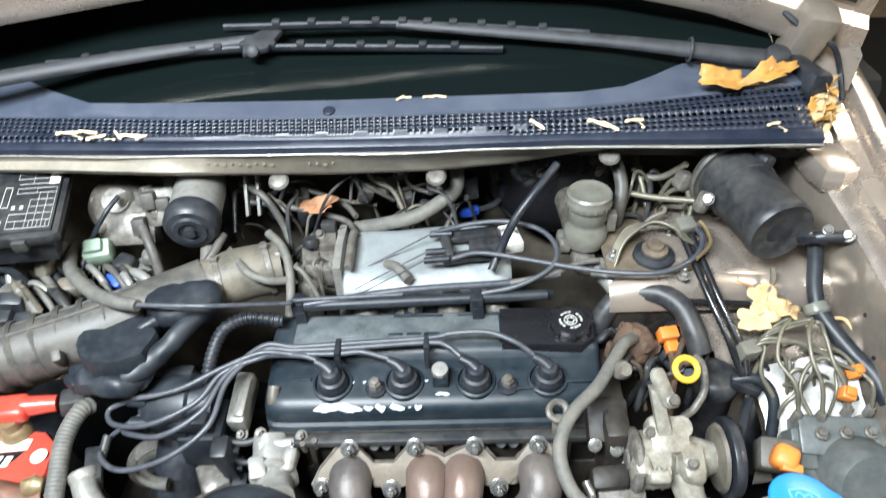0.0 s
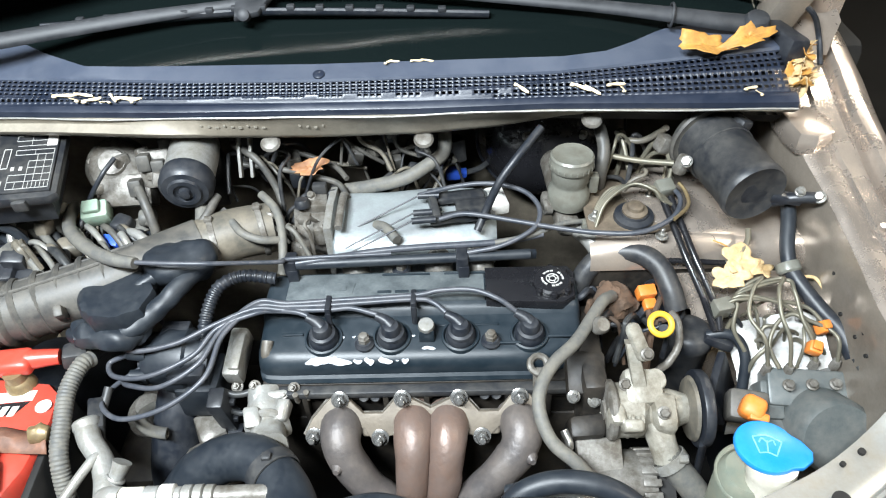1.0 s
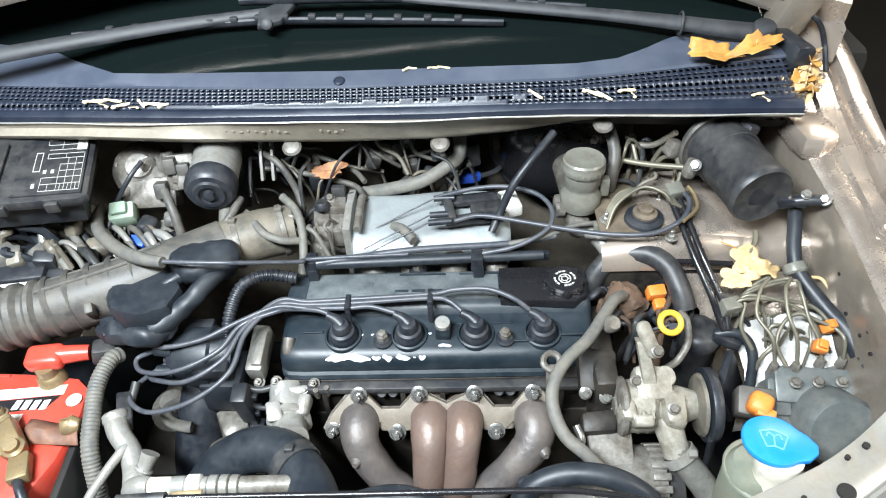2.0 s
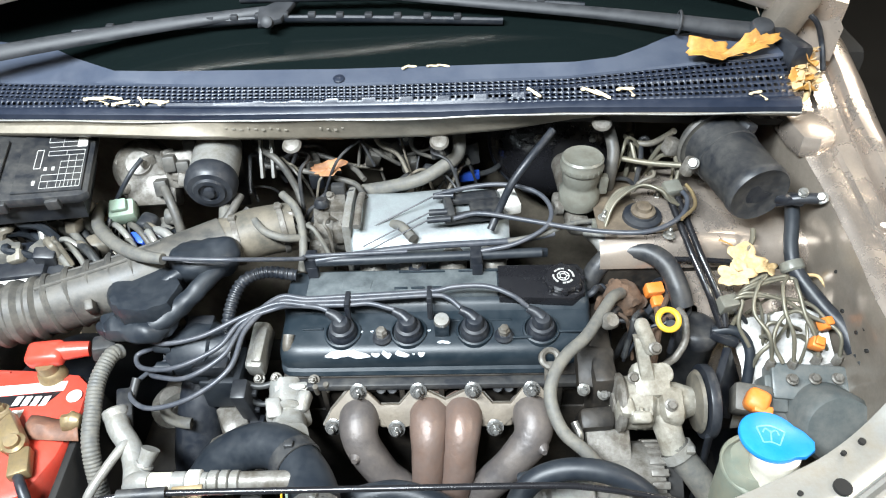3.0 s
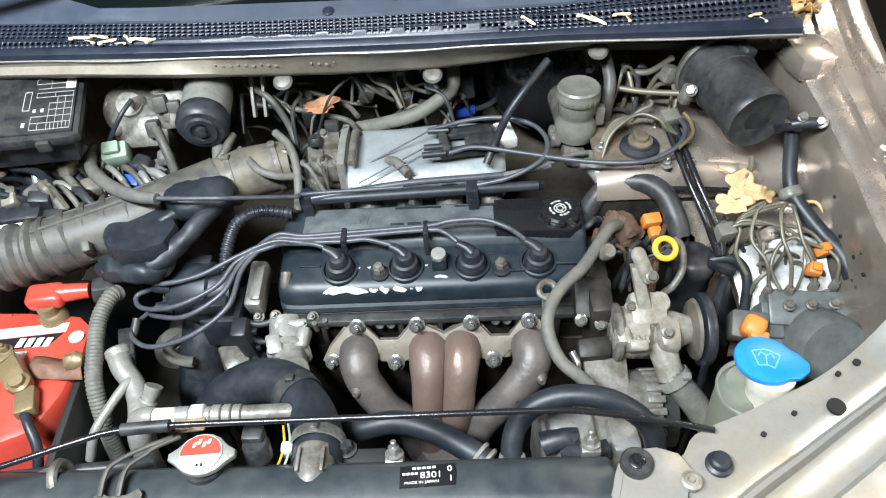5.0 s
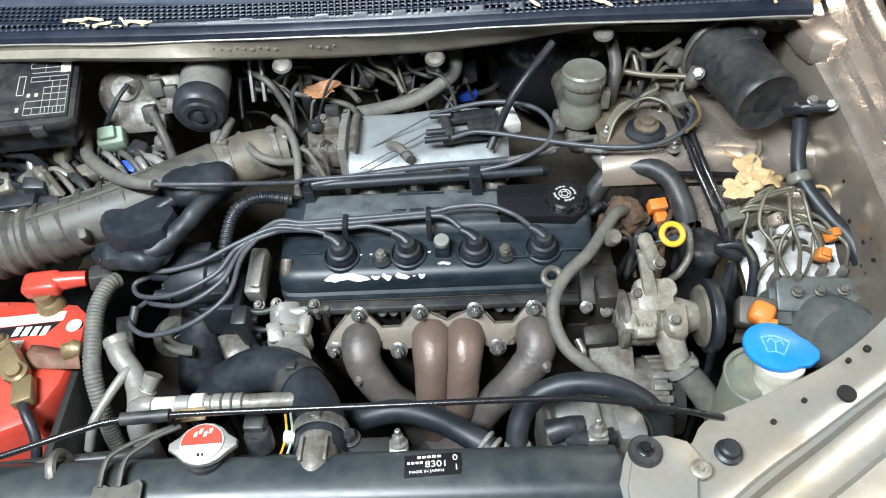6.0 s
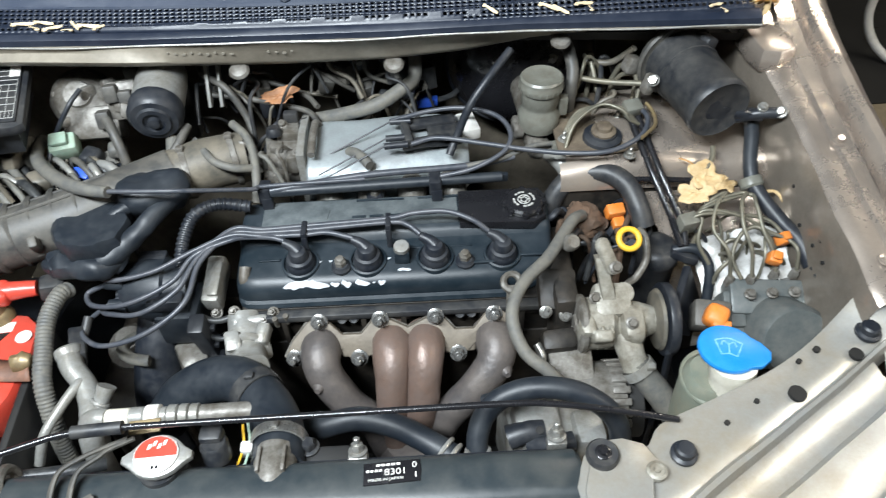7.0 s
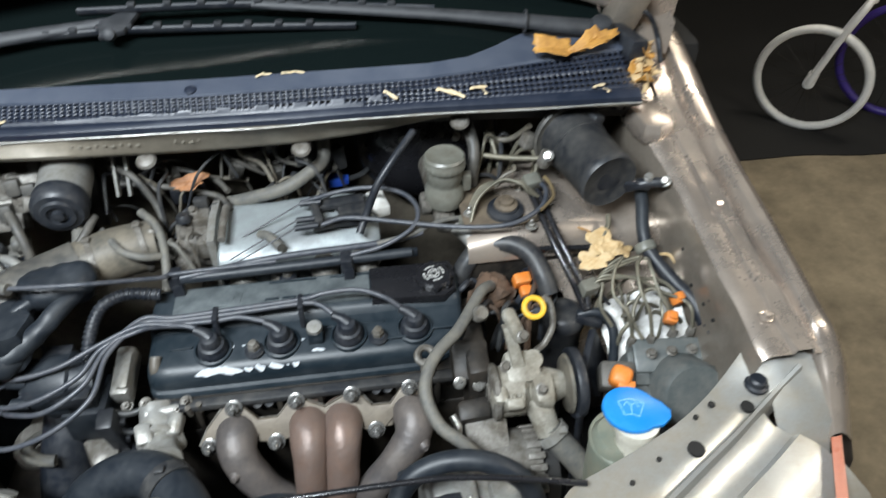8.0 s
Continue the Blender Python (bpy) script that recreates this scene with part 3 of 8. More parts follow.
loft(bm, [[a + Vector((0.0, 0.0, -0.004)), a + Vector((0.012, -0.014, -0.018)), a + Vector((0.03, -0.03, -0.02)), a + Vector((0.034, -0.034, -0.012)), a + Vector((0.05, -0.045, -0.016)), a + Vector((0.055, -0.05, -0.018)), a + Vector((0.075, -0.07, -0.026)), a + Vector((0.10, -0.10, -0.05)), a + Vector((0.13, -0.14, -0.12)), a + Vector((0.14, -0.16, -0.3))] for a in smooth_path(OUT[1:-1], 4)])
part("headlamp_housing", bm, M_tie, car, "silver housing behind the headlamp")
bm = B()
loft(bm, [[a + Vector((0.062, -0.085, -0.022)), a + Vector((0.085, -0.105, -0.014)), a + Vector((0.125, -0.155, -0.03)), a + Vector((0.15, -0.195, -0.09)), a + Vector((0.155, -0.205, -0.2))] for a in smooth_path(OUT[2:7], 4)])
part("headlamp", bm, M_headlight, car, "bright white headlamp lens")
bm = B()
loft(bm, [[(0.612 - 0.035 * f, -0.266 - 0.10 * f, 0.845 - 0.035 * f), (0.628 - 0.035 * f, -0.264 - 0.105 * f, 0.842 - 0.035 * f), (0.636 - 0.037 * f, -0.262 - 0.11 * f, 0.815 - 0.035 * f), (0.634 - 0.037 * f, -0.262 - 0.11 * f, 0.74 - 0.035 * f)] for f in (0, 0.25, 0.5, 0.75, 1)])
part("marker_lamp", bm, M_amber, car, "red-orange corner marker lens")
bm = B()
loft(bm, [[(0.545, -0.150, 0.889), (0.566, -0.146, 0.903), (0.590, -0.160, 0.903), (0.618, -0.180, 0.893)], [(0.550, -0.175, 0.875), (0.575, -0.180, 0.882), (0.600, -0.192, 0.880), (0.624, -0.205, 0.872)], [(0.562, -0.21, 0.856), (0.585, -0.225, 0.858), (0.606, -0.238, 0.854), (0.626, -0.245, 0.846)], [(0.57, -0.26, 0.80), (0.588, -0.28, 0.79), (0.605, -0.29, 0.78), (0.618, -0.295, 0.77)]])
part("corner_gusset", bm, M_tie, car, "dusty silver corner gusset between panel and wing")
# holes drawn as near-black discs, their shade is only colour
for x, y, z, r in ((0.4475, -0.2565, 0.8425, 0.010), (0.529, -0.215, 0.853, 0.008), (0.40, -0.262, 0.84, 0.003), (0.487, -0.205, 0.852, 0.004), (0.462, -0.218, 0.849, 0.003), (0.36, -0.285, 0.837, 0.003)):
    bm = B()
    lathe(bm, (x, y, z - 0.003), (0.03, -0.05, 1), [(r, 0), (r, 0.0042)], 20)
    part("panel_hole_disc", bm, M_dark, tie)
for x, y, z in ((0.303, -0.318, 0.836), (0.547, -0.194, 0.866)):
    bm = B()
    lathe(bm, (x, y, z - 0.003), (0, 0, 1), [(0.0145, 0), (0.0145, 0.004), (0.011, 0.006), (0.0105, 0.013), (0.008, 0.015)], 20)
    part("rubber_stop", bm, M_rubber, tie, "black rubber buffer")
bm = B()
lathe(bm, (0.268, -0.338, 0.836), (0, 0, 1), [(0.011, 0), (0.011, 0.0055), (0.008, 0.007), (0.0075, 0.006), (0.004, 0.006), (0.003, 0.008)], 24)
part("stained_rivet", bm, M_castdust, tie, "rust-stained rivet")
# radiator mount bracket
bm = B()
prism(bm, [(0.19, -0.42), (0.19, -0.355), (0.20, -0.325), (0.215, -0.30), (0.24, -0.298), (0.262, -0.306), (0.275, -0.33), (0.262, -0.35), (0.245, -0.42)], 0.834, 0.84, 0.002)
mount = part("radiator_bracket", bm, M_tie, car, "pale metal radiator bracket with a rubber bush")
bm = B()
lathe(bm, (0.2145, -0.318, 0.840), (0, 0, 1), [(0.0178, 0), (0.0178, 0.005), (0.0155, 0.008), (0.009, 0.007)], 28)
part("bush", bm, M_blackdust, mount, "grey rubber bush")
bm = B()
hexbolt(bm, (0.2145, -0.318, 0.847), (0, 0, 1), 0.0055, 0.005, 0.0088)
part("bush_bolt", bm, M_gloss, mount, "black bolt")

# open bonnet: rear edge arched over the glass, panel rising above the view
HX = [-0.80, -0.604, -0.358, 0.0, 0.224, 0.383, 0.509, 0.60]
HY, HZ = [0.33, 0.36, 0.385, 0.395, 0.385, 0.37, 0.36, 0.35], [1.145, 1.177, 1.203, 1.212, 1.188, 1.156, 1.115, 1.09]
bm = B()
rows = []
for i in range(41):
    x = -0.80 + 1.40 * i / 40
    e = Vector((x, interp(x, HX, HY), interp(x, HX, HZ)))
    rows.append([e + Vector((0, 0.03, 0.03)), e + Vector((0, 0.006, 0.004)), e, e + Vector((0, -0.008, 0.012)), e + Vector((0, -0.012, 0.045)), e + Vector((0, -0.002, 0.06)), e + Vector((0, -0.05, 0.2)), e + Vector((0, -0.35, 0.88)), e + Vector((0, -0.32, 0.9))])
loft(bm, rows)
bonnet = part("bonnet", bm, M_paint, car, "open beige bonnet seen at its rear edge")
# unseen liner, added so that the windscreen reflects black
bm = B()
loft(bm, [[Vector((x, interp(x, HX, HY), interp(x, HX, HZ))) + Vector((0, dy, dz)) for dy, dz in ((-0.015, 0.075), (-0.045, 0.15), (-0.064, 0.2), (-0.358, 0.86))] for x in (-0.76, -0.5, -0.25, 0.0, 0.25, 0.5, 0.57)])
part("unseen_bonnet_liner", bm, M_mattblack, bonnet, "unseen black felt bonnet liner, added to blacken the glass's reflection")
bm = B()
prism(bm, [(0, 0), (0.05, 0.0), (0.055, 0.05), (0.03, 0.09), (0.035, 0.16), (0.0, 0.2), (-0.03, 0.19), (-0.012, 0.1)], -0.002, 0.002, 0.001, pose(0.548, 0.345, 1.05, 78, 0, -20))
hinge = part("bonnet_hinge", bm, M_paint, car, "beige bonnet hinge")
bm = B()
box(bm, (0.52, 0.35, 1.12), (0.05, 0.05, 0.11), 0.012, (20, 10, 0))
part("hinge_cover", bm, M_paintshade, hinge)
bm = B()
tube(bm, [(0.47, 0.37, 1.17), (0.505, 0.335, 1.145), (0.55, 0.325, 1.12), (0.575, 0.33, 1.08), (0.575, 0.30, 1.05)], 0.004, 8)
part("washer_hose", bm, M_rubber, car, "thin black washer hose")
bm = B()
box(bm, (0.507, 0.295, 1.085), (0.035, 0.075, 0.05), 0.01, (0, 10, 15))
part("cowl_end", bm, M_black, cowl_panel, "black plastic cowl end")

# ---- engine ----
engine = thing("engine", (0, 0.03, 0.45), "four-cylinder engine with a worn black valve cover", "engine")
bm = B()
box(bm, (-0.005, 0.035, 0.52), (0.46, 0.16, 0.36), 0.012)
part("block", bm, M_ironshade, engine, "dark oily engine block")
bm = B()
box(bm, (-0.01, 0.035, 0.733), (0.44, 0.15, 0.078), 0.006)
for i in range(9):
    box(bm, (-0.19 + 0.046 * i, -0.044, 0.757 + 0.004 * (i % 2)), (0.026, 0.012, 0.02), 0.003)
for i in range(7):
    box(bm, (-0.17 + 0.056 * i, -0.048, 0.735), (0.008, 0.014, 0.05), 0.002)
head = part("cylinder_head", bm, M_ironshade, engine, "grimy cast cylinder head")
for x in (-0.088, -0.072, 0.078, 0.094):
    bm = B()
    lathe(bm, (x, -0.050, 0.757), (0, -0.8, 0.6), [(0.007, 0), (0.007, 0.004), (0.0055, 0.0055), (0.003, 0.005)], 18)
    part("core_plug", bm, M_blackdust, head, "dark round plug")
bm = B()
box(bm, (-0.005, -0.048, 0.766), (0.40, 0.016, 0.012), 0.003)
part("head_flange", bm, M_blackdust, head)

# valve cover: one profile run along x, the ends drawn in
prof = [(-0.036, 0.770), (-0.0395, 0.775), (-0.037, 0.781), (-0.032, 0.783), (-0.0335, 0.798), (-0.028, 0.8095), (-0.016, 0.8155), (0.038, 0.822), (0.043, 0.829), (0.049, 0.834), (0.088, 0.838), (0.112, 0.836), (0.120, 0.828), (0.122, 0.78)]
bm = B()
rows = []
for x, s, dz in [(-0.2335, 0.70, -0.022), (-0.232, 0.82, -0.010), (-0.228, 0.92, -0.004), (-0.22, 0.98, -0.001), (-0.20, 1, 0), (-0.1, 1, 0), (0.0, 1, 0), (0.1, 1, 0), (0.155, 1, 0), (0.19, 0.98, 0), (0.205, 0.95, -0.001), (0.2115, 0.87, -0.004), (0.2155, 0.74, -0.012), (0.2165, 0.65, -0.022)]:
    cut = 0.018 if x > 0.18 else 0.0
    rows.append([(x, 0.045 + (y - 0.045) * s + (cut if y < 0 else 0), 0.77 + max(0, (z - 0.77) * (1 if z < 0.785 else 1) + (dz if z > 0.785 else 0))) for y, z in prof])
loft(bm, rows)
bmesh.ops.holes_fill(bm, edges=[e for e in bm.edges if e.is_boundary], sides=40)
cover = part("valve_cover", bm, M_cover, engine, "worn black painted valve cover with white flaked paint")
bm = B()
prism(bm, [(-0.185, 0.108), (0.083, 0.109), (0.083, 0.054), (-0.19, 0.052), (-0.2, 0.06), (-0.2, 0.098)], 0.832, 0.8396, 0.0025)
part("worn_pad", bm, M_coverworn, cover, "bare worn pad on the cover")
bm = B()
prism(bm, [(-0.146, 0.066), (-0.106, 0.066), (-0.102, 0.088), (-0.148, 0.088)], 0.8394, 0.8406, 0.0005)
box(bm, (-0.125, 0.0765, 0.8408), (0.02, 0.008, 0.001), 0)
part("emblem", bm, M_coverworn, cover, "worn plain emblem plate")
bm = B()
prism(bm, [(0.084, 0.045), (0.19, 0.04), (0.208, 0.052), (0.211, 0.10), (0.204, 0.112), (0.084, 0.112)], 0.825, 0.8425, 0.002)
part("filler_pad", bm, M_gloss, cover, "glossy black raised filler pad")
bm = B()
for x in (-0.06, -0.035, -0.01, 0.018, 0.042):
    box(bm, (x, 0.069, 0.8402), (0.02, 0.004, 0.003), 0.001)
for x in (-0.03, 0.06):
    box(bm, (x, 0.103, 0.8402), (0.07, 0.003, 0.003), 0.001)
part("cover_ribs", bm, M_cover, cover)
# flaked paint along the front edge, thin uneven scabs on the rounded edge
rng = random.Random(5)
bm = B()


def scab(x0, x1, y, z, h, tilt):
    """One flake with a ragged outline; the upper edge wanders."""
    k = max(5, int((x1 - x0) / 0.0045))
    up, dn = [], []
    ph = rng.uniform(0, 9)
    for i in range(k + 1):
        f = i / k
        e = min(1, 0.15 + 5 * min(f, 1 - f)) 
        mid = 0.35 * h * math.sin(ph + 5 * f)
        up.append((x0 + (x1 - x0) * f, mid + h * e * rng.uniform(0.6, 1.0)))
        dn.append((x0 + (x1 - x0) * f, mid - h * e * rng.uniform(0.55, 0.95)))
    prism(bm, dn + up[::-1], 0, 0.0009, 0, Matrix.Translation((0, y, z)) @ pose(0, 0, 0, tilt))


for x0, x1, h in ((-0.164, -0.100, 0.0058), (-0.099, -0.086, 0.0035), (-0.084, -0.070, 0.0055), (-0.065, -0.045, 0.0042), (-0.041, -0.037, 0.002), (-0.033, -0.023, 0.005)):
    scab(x0, x1, -0.0300, 0.8088, h * 1.15 * min(1, 0.35 + (x1 - x0) / 0.03), 54)
scab(-0.006, 0.013, -0.0165, 0.8162, 0.003, 8)
for x in (-0.117, -0.02, -0.102):
    scab(x, x + 0.005, 0.004, 0.8188, 0.0018, 5)
part("flaked_paint", bm, M_chip, cover, "white flakes where the paint has gone")
# recessed plug wells, rings and boots
PLUGS = [-0.141, -0.047, 0.047, 0.141]
for i, x in enumerate(PLUGS):
    bm = B()
    lathe(bm, (x, 0.003, 0.815), (0, -0.12, 1), [(0.027, 0), (0.026, 0.0065), (0.0235, 0.0075), (0.0215, 0.0035), (0.0215, 0.001)], 32)
    part("well_ring", bm, M_cover, cover)
    bm = B()
    lathe(bm, (x, 0.003, 0.817), (0, -0.12, 1), [(0.0205, 0), (0.0205, 0.007), (0.0185, 0.010), (0.0175, 0.012), (0.0185, 0.0135), (0.0175, 0.0165), (0.0135, 0.018), (0.0125, 0.027), (0.0105, 0.0305), (0.006, 0.032)], 28)
    boot = part("plug_boot", bm, M_rubber, engine, "grey-black rubber spark plug boot")
    bm = B()
    tube(bm, [(x, 0.003, 0.842), (x - 0.008, 0.008, 0.848), (x - 0.02, 0.012, 0.853)], (0.010, 0.008, 0.0055), 12)
    part("boot_elbow", bm, M_rubber, boot)
# cover nuts
for x, y, z in ((-0.084, -0.008, 0.818), (0.088, -0.008, 0.818), (-0.038, 0.117, 0.834)):
    bm = B()
    lathe(bm, (x, y, z), (0, -0.08, 1), [(0.0135, 0), (0.0135, 0.003), (0.011, 0.006), (0.010, 0.008)], 24)
    nut = part("cover_grommet", bm, M_rubber, cover)
    bm = B()
    lathe(bm, (x, y, z + 0.008), (0, -0.08, 1), [(0.0085, 0), (0.0085, 0.007), (0.0065, 0.009), (0.006, 0.012), (0.003, 0.013)], 6)
    part("cover_nut", bm, M_aludirty, nut, "dull crowned nut")
bm = B()
box(bm, (0.001, 0.0, 0.828), (0.021, 0.014, 0.022), 0.002)
stub = part("clamp_post", bm, M_cover, cover)
bm = B()
lathe(bm, (0.001, 0.002, 0.839), (0, -0.2, 1), [(0.0105, 0), (0.0115, 0.002), (0.0105, 0.008), (0.006, 0.009)], 12)
part("clamp_bolt", bm, M_alu, stub, "pale bolt")
for x0, x1, y in ((0.015, 0.1, 0.0215), (0.165, 0.2, -0.002), (0.10, 0.13, -0.012), (-0.2, -0.17, 0.01)):
    bm = B()
    box(bm, ((x0 + x1) / 2, y, 0.8195), (x1 - x0, 0.004, 0.004), 0.001, (5, 0, 0))
    part("cover_seam", bm, M_cover, cover)
# oil filler cap
bm = B()
lathe(bm, (0.178, 0.074, 0.842), (0, -0.05, 1), [(0.025, 0), (0.027, 0.003), (0.027, 0.009), (0.024, 0.012), (0.018, 0.0125)], 30)
for a in range(8):
    box(bm, (0.178 + 0.027 * math.cos(a * math.pi / 4), 0.074 + 0.027 * math.sin(a * math.pi / 4), 0.848), (0.009, 0.009, 0.010), 0.003, (0, 0, a * 45))
cap = part("oil_cap", bm, M_gloss, engine, "black oil filler cap with white printed rings")
bm = B()
torus(bm, (0.178, 0.0735, 0.8548), (0, -0.05, 1), 0.0085, 0.0009, 30, 4)
torus(bm, (0.178, 0.0735, 0.8548), (0, -0.05, 1), 0.0045, 0.0008, 24, 4)
for a in range(16):
    if a % 4 != 3:
        box(bm, (0.178 + 0.0145 * math.cos(a * math.pi / 8), 0.0735 + 0.0145 * math.sin(a * math.pi / 8), 0.8550), (0.0045, 0.0028, 0.001), 0, (0, 0, a * 22.5 + 90))
for a in range(5):
    box(bm, (0.178 + 0.0065 * math.cos(a * 1.256), 0.0735 + 0.0065 * math.sin(a * 1.256), 0.8550), (0.003, 0.0014, 0.001), 0, (0, 0, a * 72))
part("cap_print", bm, M_print, cap, "white printed rings and marks")
# lifting eye
bm = B()
torus(bm, (0.151, -0.036, 0.802), (0, -0.55, 1), 0.0115, 0.005, 26, 8)
box(bm, (0.152, -0.045, 0.785), (0.018, 0.006, 0.03), 0.002, (-20, 0, 0))
part("lifting_eye", bm, M_aludirty, engine, "worn steel lifting eye")
# left end: pale cam holder end, blocks
bm = B()
box(bm, (-0.266, 0.0, 0.79), (0.026, 0.074, 0.035), 0.006, (14, 0, -3))
box(bm, (-0.262, -0.004, 0.7965), (0.016, 0.055, 0.03), 0.004, (14, 0, -3))
part("cam_end", bm, M_alu, engine, "pale metal end plate")
bm = B()
tube(bm, [(-0.218, 0.0, 0.82), (-0.219, -0.015, 0.808), (-0.216, -0.022, 0.785)], (0.008, 0.008, 0.007), 10)
part("breather_stub", bm, M_aludirty, engine)
# thermostat housing and corner fittings
bm = B()
tube(bm, [(-0.225, -0.035, 0.755), (-0.222, -0.06, 0.748), (-0.215, -0.095, 0.745), (-0.208, -0.13, 0.755)], (0.025, 0.026, 0.025, 0.029), 20)
box(bm, (-0.216, -0.048, 0.757), (0.05, 0.014, 0.036), 0.005, (30, 0, 10))
torus(bm, (-0.2165, -0.088, 0.746), (0.1, -0.95, 0.2), 0.026, 0.006, 24, 8)
box(bm, (-0.232, -0.09, 0.77), (0.02, 0.03, 0.014), 0.004, (20, 0, 10))
box(bm, (-0.195, -0.075, 0.762), (0.018, 0.03, 0.022), 0.005, (20, 0, -10))
noisy(bm, 0.004, 45)
tst = part("thermostat_housing", bm, M_alu, engine, "pale aluminium thermostat housing")
for c in ((-0.238, -0.04, 0.772), (-0.196, -0.05, 0.762), (-0.183, -0.045, 0.772), (-0.265, -0.035, 0.765)):
    bm = B()
    hexbolt(bm, c, (0, -0.6, 1), 0.006, 0.008, 0.0085, 0.006)
    part("housing_bolt", bm, M_aludirty, tst)
for c in ((-0.18, -0.052, 0.752), (-0.165, -0.05, 0.755), (-0.2, -0.055, 0.742)):
    bm = B()
    tube(bm, [c, (c[0], c[1] - 0.004, c[2] + 0.02)], 0.004, 10)
    part("sensor_stud", bm, M_aludirty, tst)

# ---- exhaust manifold ----
manifold = thing("exhaust_manifold", (0, -0.12, 0.5), "rust-brown cast iron exhaust manifold with four runners", "exhaust manifold")
fm = pose(0.0, -0.0715, 0.7405, 52)
bm = B()
out = [(-0.170, -0.022), (-0.157, -0.034), (-0.143, -0.026), (-0.112, -0.024), (-0.088, -0.014), (-0.078, -0.03), (-0.066, -0.037), (-0.052, -0.026), (-0.03, -0.022), (0.03, -0.022), (0.058, -0.026), (0.073, -0.037), (0.086, -0.026), (0.10, -0.012), (0.13, -0.02), (0.15, -0.012), (0.152, 0.008),
       (0.139, 0.028), (0.125, 0.036), (0.112, 0.026), (0.096, 0.006), (0.07, 0.006), (0.056, 0.022), (0.043, 0.036), (0.030, 0.024), (0.004, 0.012), (-0.02, 0.024), (-0.034, 0.036), (-0.047, 0.022), (-0.062, 0.006), (-0.088, 0.006), (-0.106, 0.024), (-0.12, 0.036), (-0.135, 0.026), (-0.158, 0.0)]
prism(bm, out, -0.004, 0.006, 0.002, fm)
part("flange", bm, M_flange, manifold, "rust-stained manifold flange")
bm = B()
prism(bm, [(x * 1.02, y * 1.06) for x, y in out], -0.007, -0.0042, 0, fm)
part("gasket", bm, M_aludirty, manifold, "thin metal gasket")
RUN = [[(-0.118, -0.062, 0.722), (-0.119, -0.088, 0.732), (-0.114, -0.113, 0.717), (-0.084, -0.136, 0.672), (-0.052, -0.146, 0.635), (-0.04, -0.15, 0.57)],
       [(-0.020, -0.062, 0.722), (-0.020, -0.090, 0.734), (-0.0205, -0.120, 0.717), (-0.023, -0.145, 0.66), (-0.026, -0.152, 0.57)],
       [(0.028, -0.062, 0.722), (0.0275, -0.090, 0.734), (0.0245, -0.120, 0.717), (0.017, -0.145, 0.66), (0.008, -0.152, 0.57)],
       [(0.122, -0.062, 0.722), (0.127, -0.088, 0.733), (0.120, -0.114, 0.718), (0.082, -0.138, 0.68), (0.052, -0.15, 0.645), (0.03, -0.158, 0.57)]]
for i, pts in enumerate(RUN):
    bm = B()
    tube(bm, pts, (0.031, 0.0275, 0.0245, 0.0228, 0.022), 24, 8)
    noisy(bm, 0.0016, 40)
    noisy(bm, 0.0006, 140)
    part("runner", bm, M_rustred if i in (1, 2) else M_rust, manifold, "heat-reddened runner" if i in (1, 2) else "rust-brown runner")
for x0, x1, ya in ((-0.092, -0.046, -0.078), (0.052, 0.098, -0.078), (-0.004, 0.012, -0.098)):
    bm = B()
    box(bm, ((x0 + x1) / 2, ya, 0.7275), (x1 - x0, 0.028, 0.014), 0.005, (52, 0, 0), 3)
    noisy(bm, 0.002, 60)
    part("web", bm, M_flange, manifold, "dusty cast web between the runners")
bm = B()
lathe(bm, (-0.005, -0.155, 0.50), (0, 0, 1), [(0.045, 0), (0.05, 0.05), (0.045, 0.085), (0.035, 0.1)], 24)
part("collector", bm, M_rust, manifold)
for c in ((-0.118, -0.128, 0.715), (0.134, -0.122, 0.722)):
    bm = B()
    lathe(bm, c, (0.2 if c[0] > 0 else -0.2, -0.9, 0.3), [(0.010, 0), (0.010, 0.008), (0.0075, 0.012), (0.004, 0.018)], 14)
    part("boss", bm, M_rust, manifold)
for x, y in ((-0.119, 0.026), (-0.034, 0.026), (0.043, 0.026), (0.125, 0.026), (-0.156, -0.024), (-0.066, -0.028), (0.073, -0.028)):
    bm = B()
    hexbolt(bm, fm @ Vector((x, y, 0.006)), fm.to_3x3() @ Vector((0, 0, 1)), 0.0088, 0.010, 0.0122, 0.012)
    part("manifold_nut", bm, M_nut, manifold, "shiny nut with stud end")

# ---- intake: plenum, throttle body, rail ----
intake = thing("intake_manifold", (-0.02, 0.2, 0.75), "pale dusty cast aluminium intake plenum with throttle body", "intake manifold")
bm = B()
rows = []
for x, f in ((-0.140, 0.9), (-0.136, 1.0), (-0.06, 1.0), (0.02, 0.98), (0.075, 0.93), (0.098, 0.85), (0.106, 0.7)):
    ring = []
    for k in range(24):
        a = 2 * math.pi * k / 24
        c, s = math.cos(a), math.sin(a)
        ring.append((x, 0.194 + 0.064 * f * math.copysign(abs(c) ** 0.6, c) + 0.012 * (x > 0), 0.838 + 0.042 * f * math.copysign(abs(s) ** 0.6, s) + 0.012 * c))
    rows.append(ring)
loft(bm, rows, closed=True)
noisy(bm, 0.002, 30)
plen = part("plenum", bm, M_plenum, intake, "pale matt cast plenum")
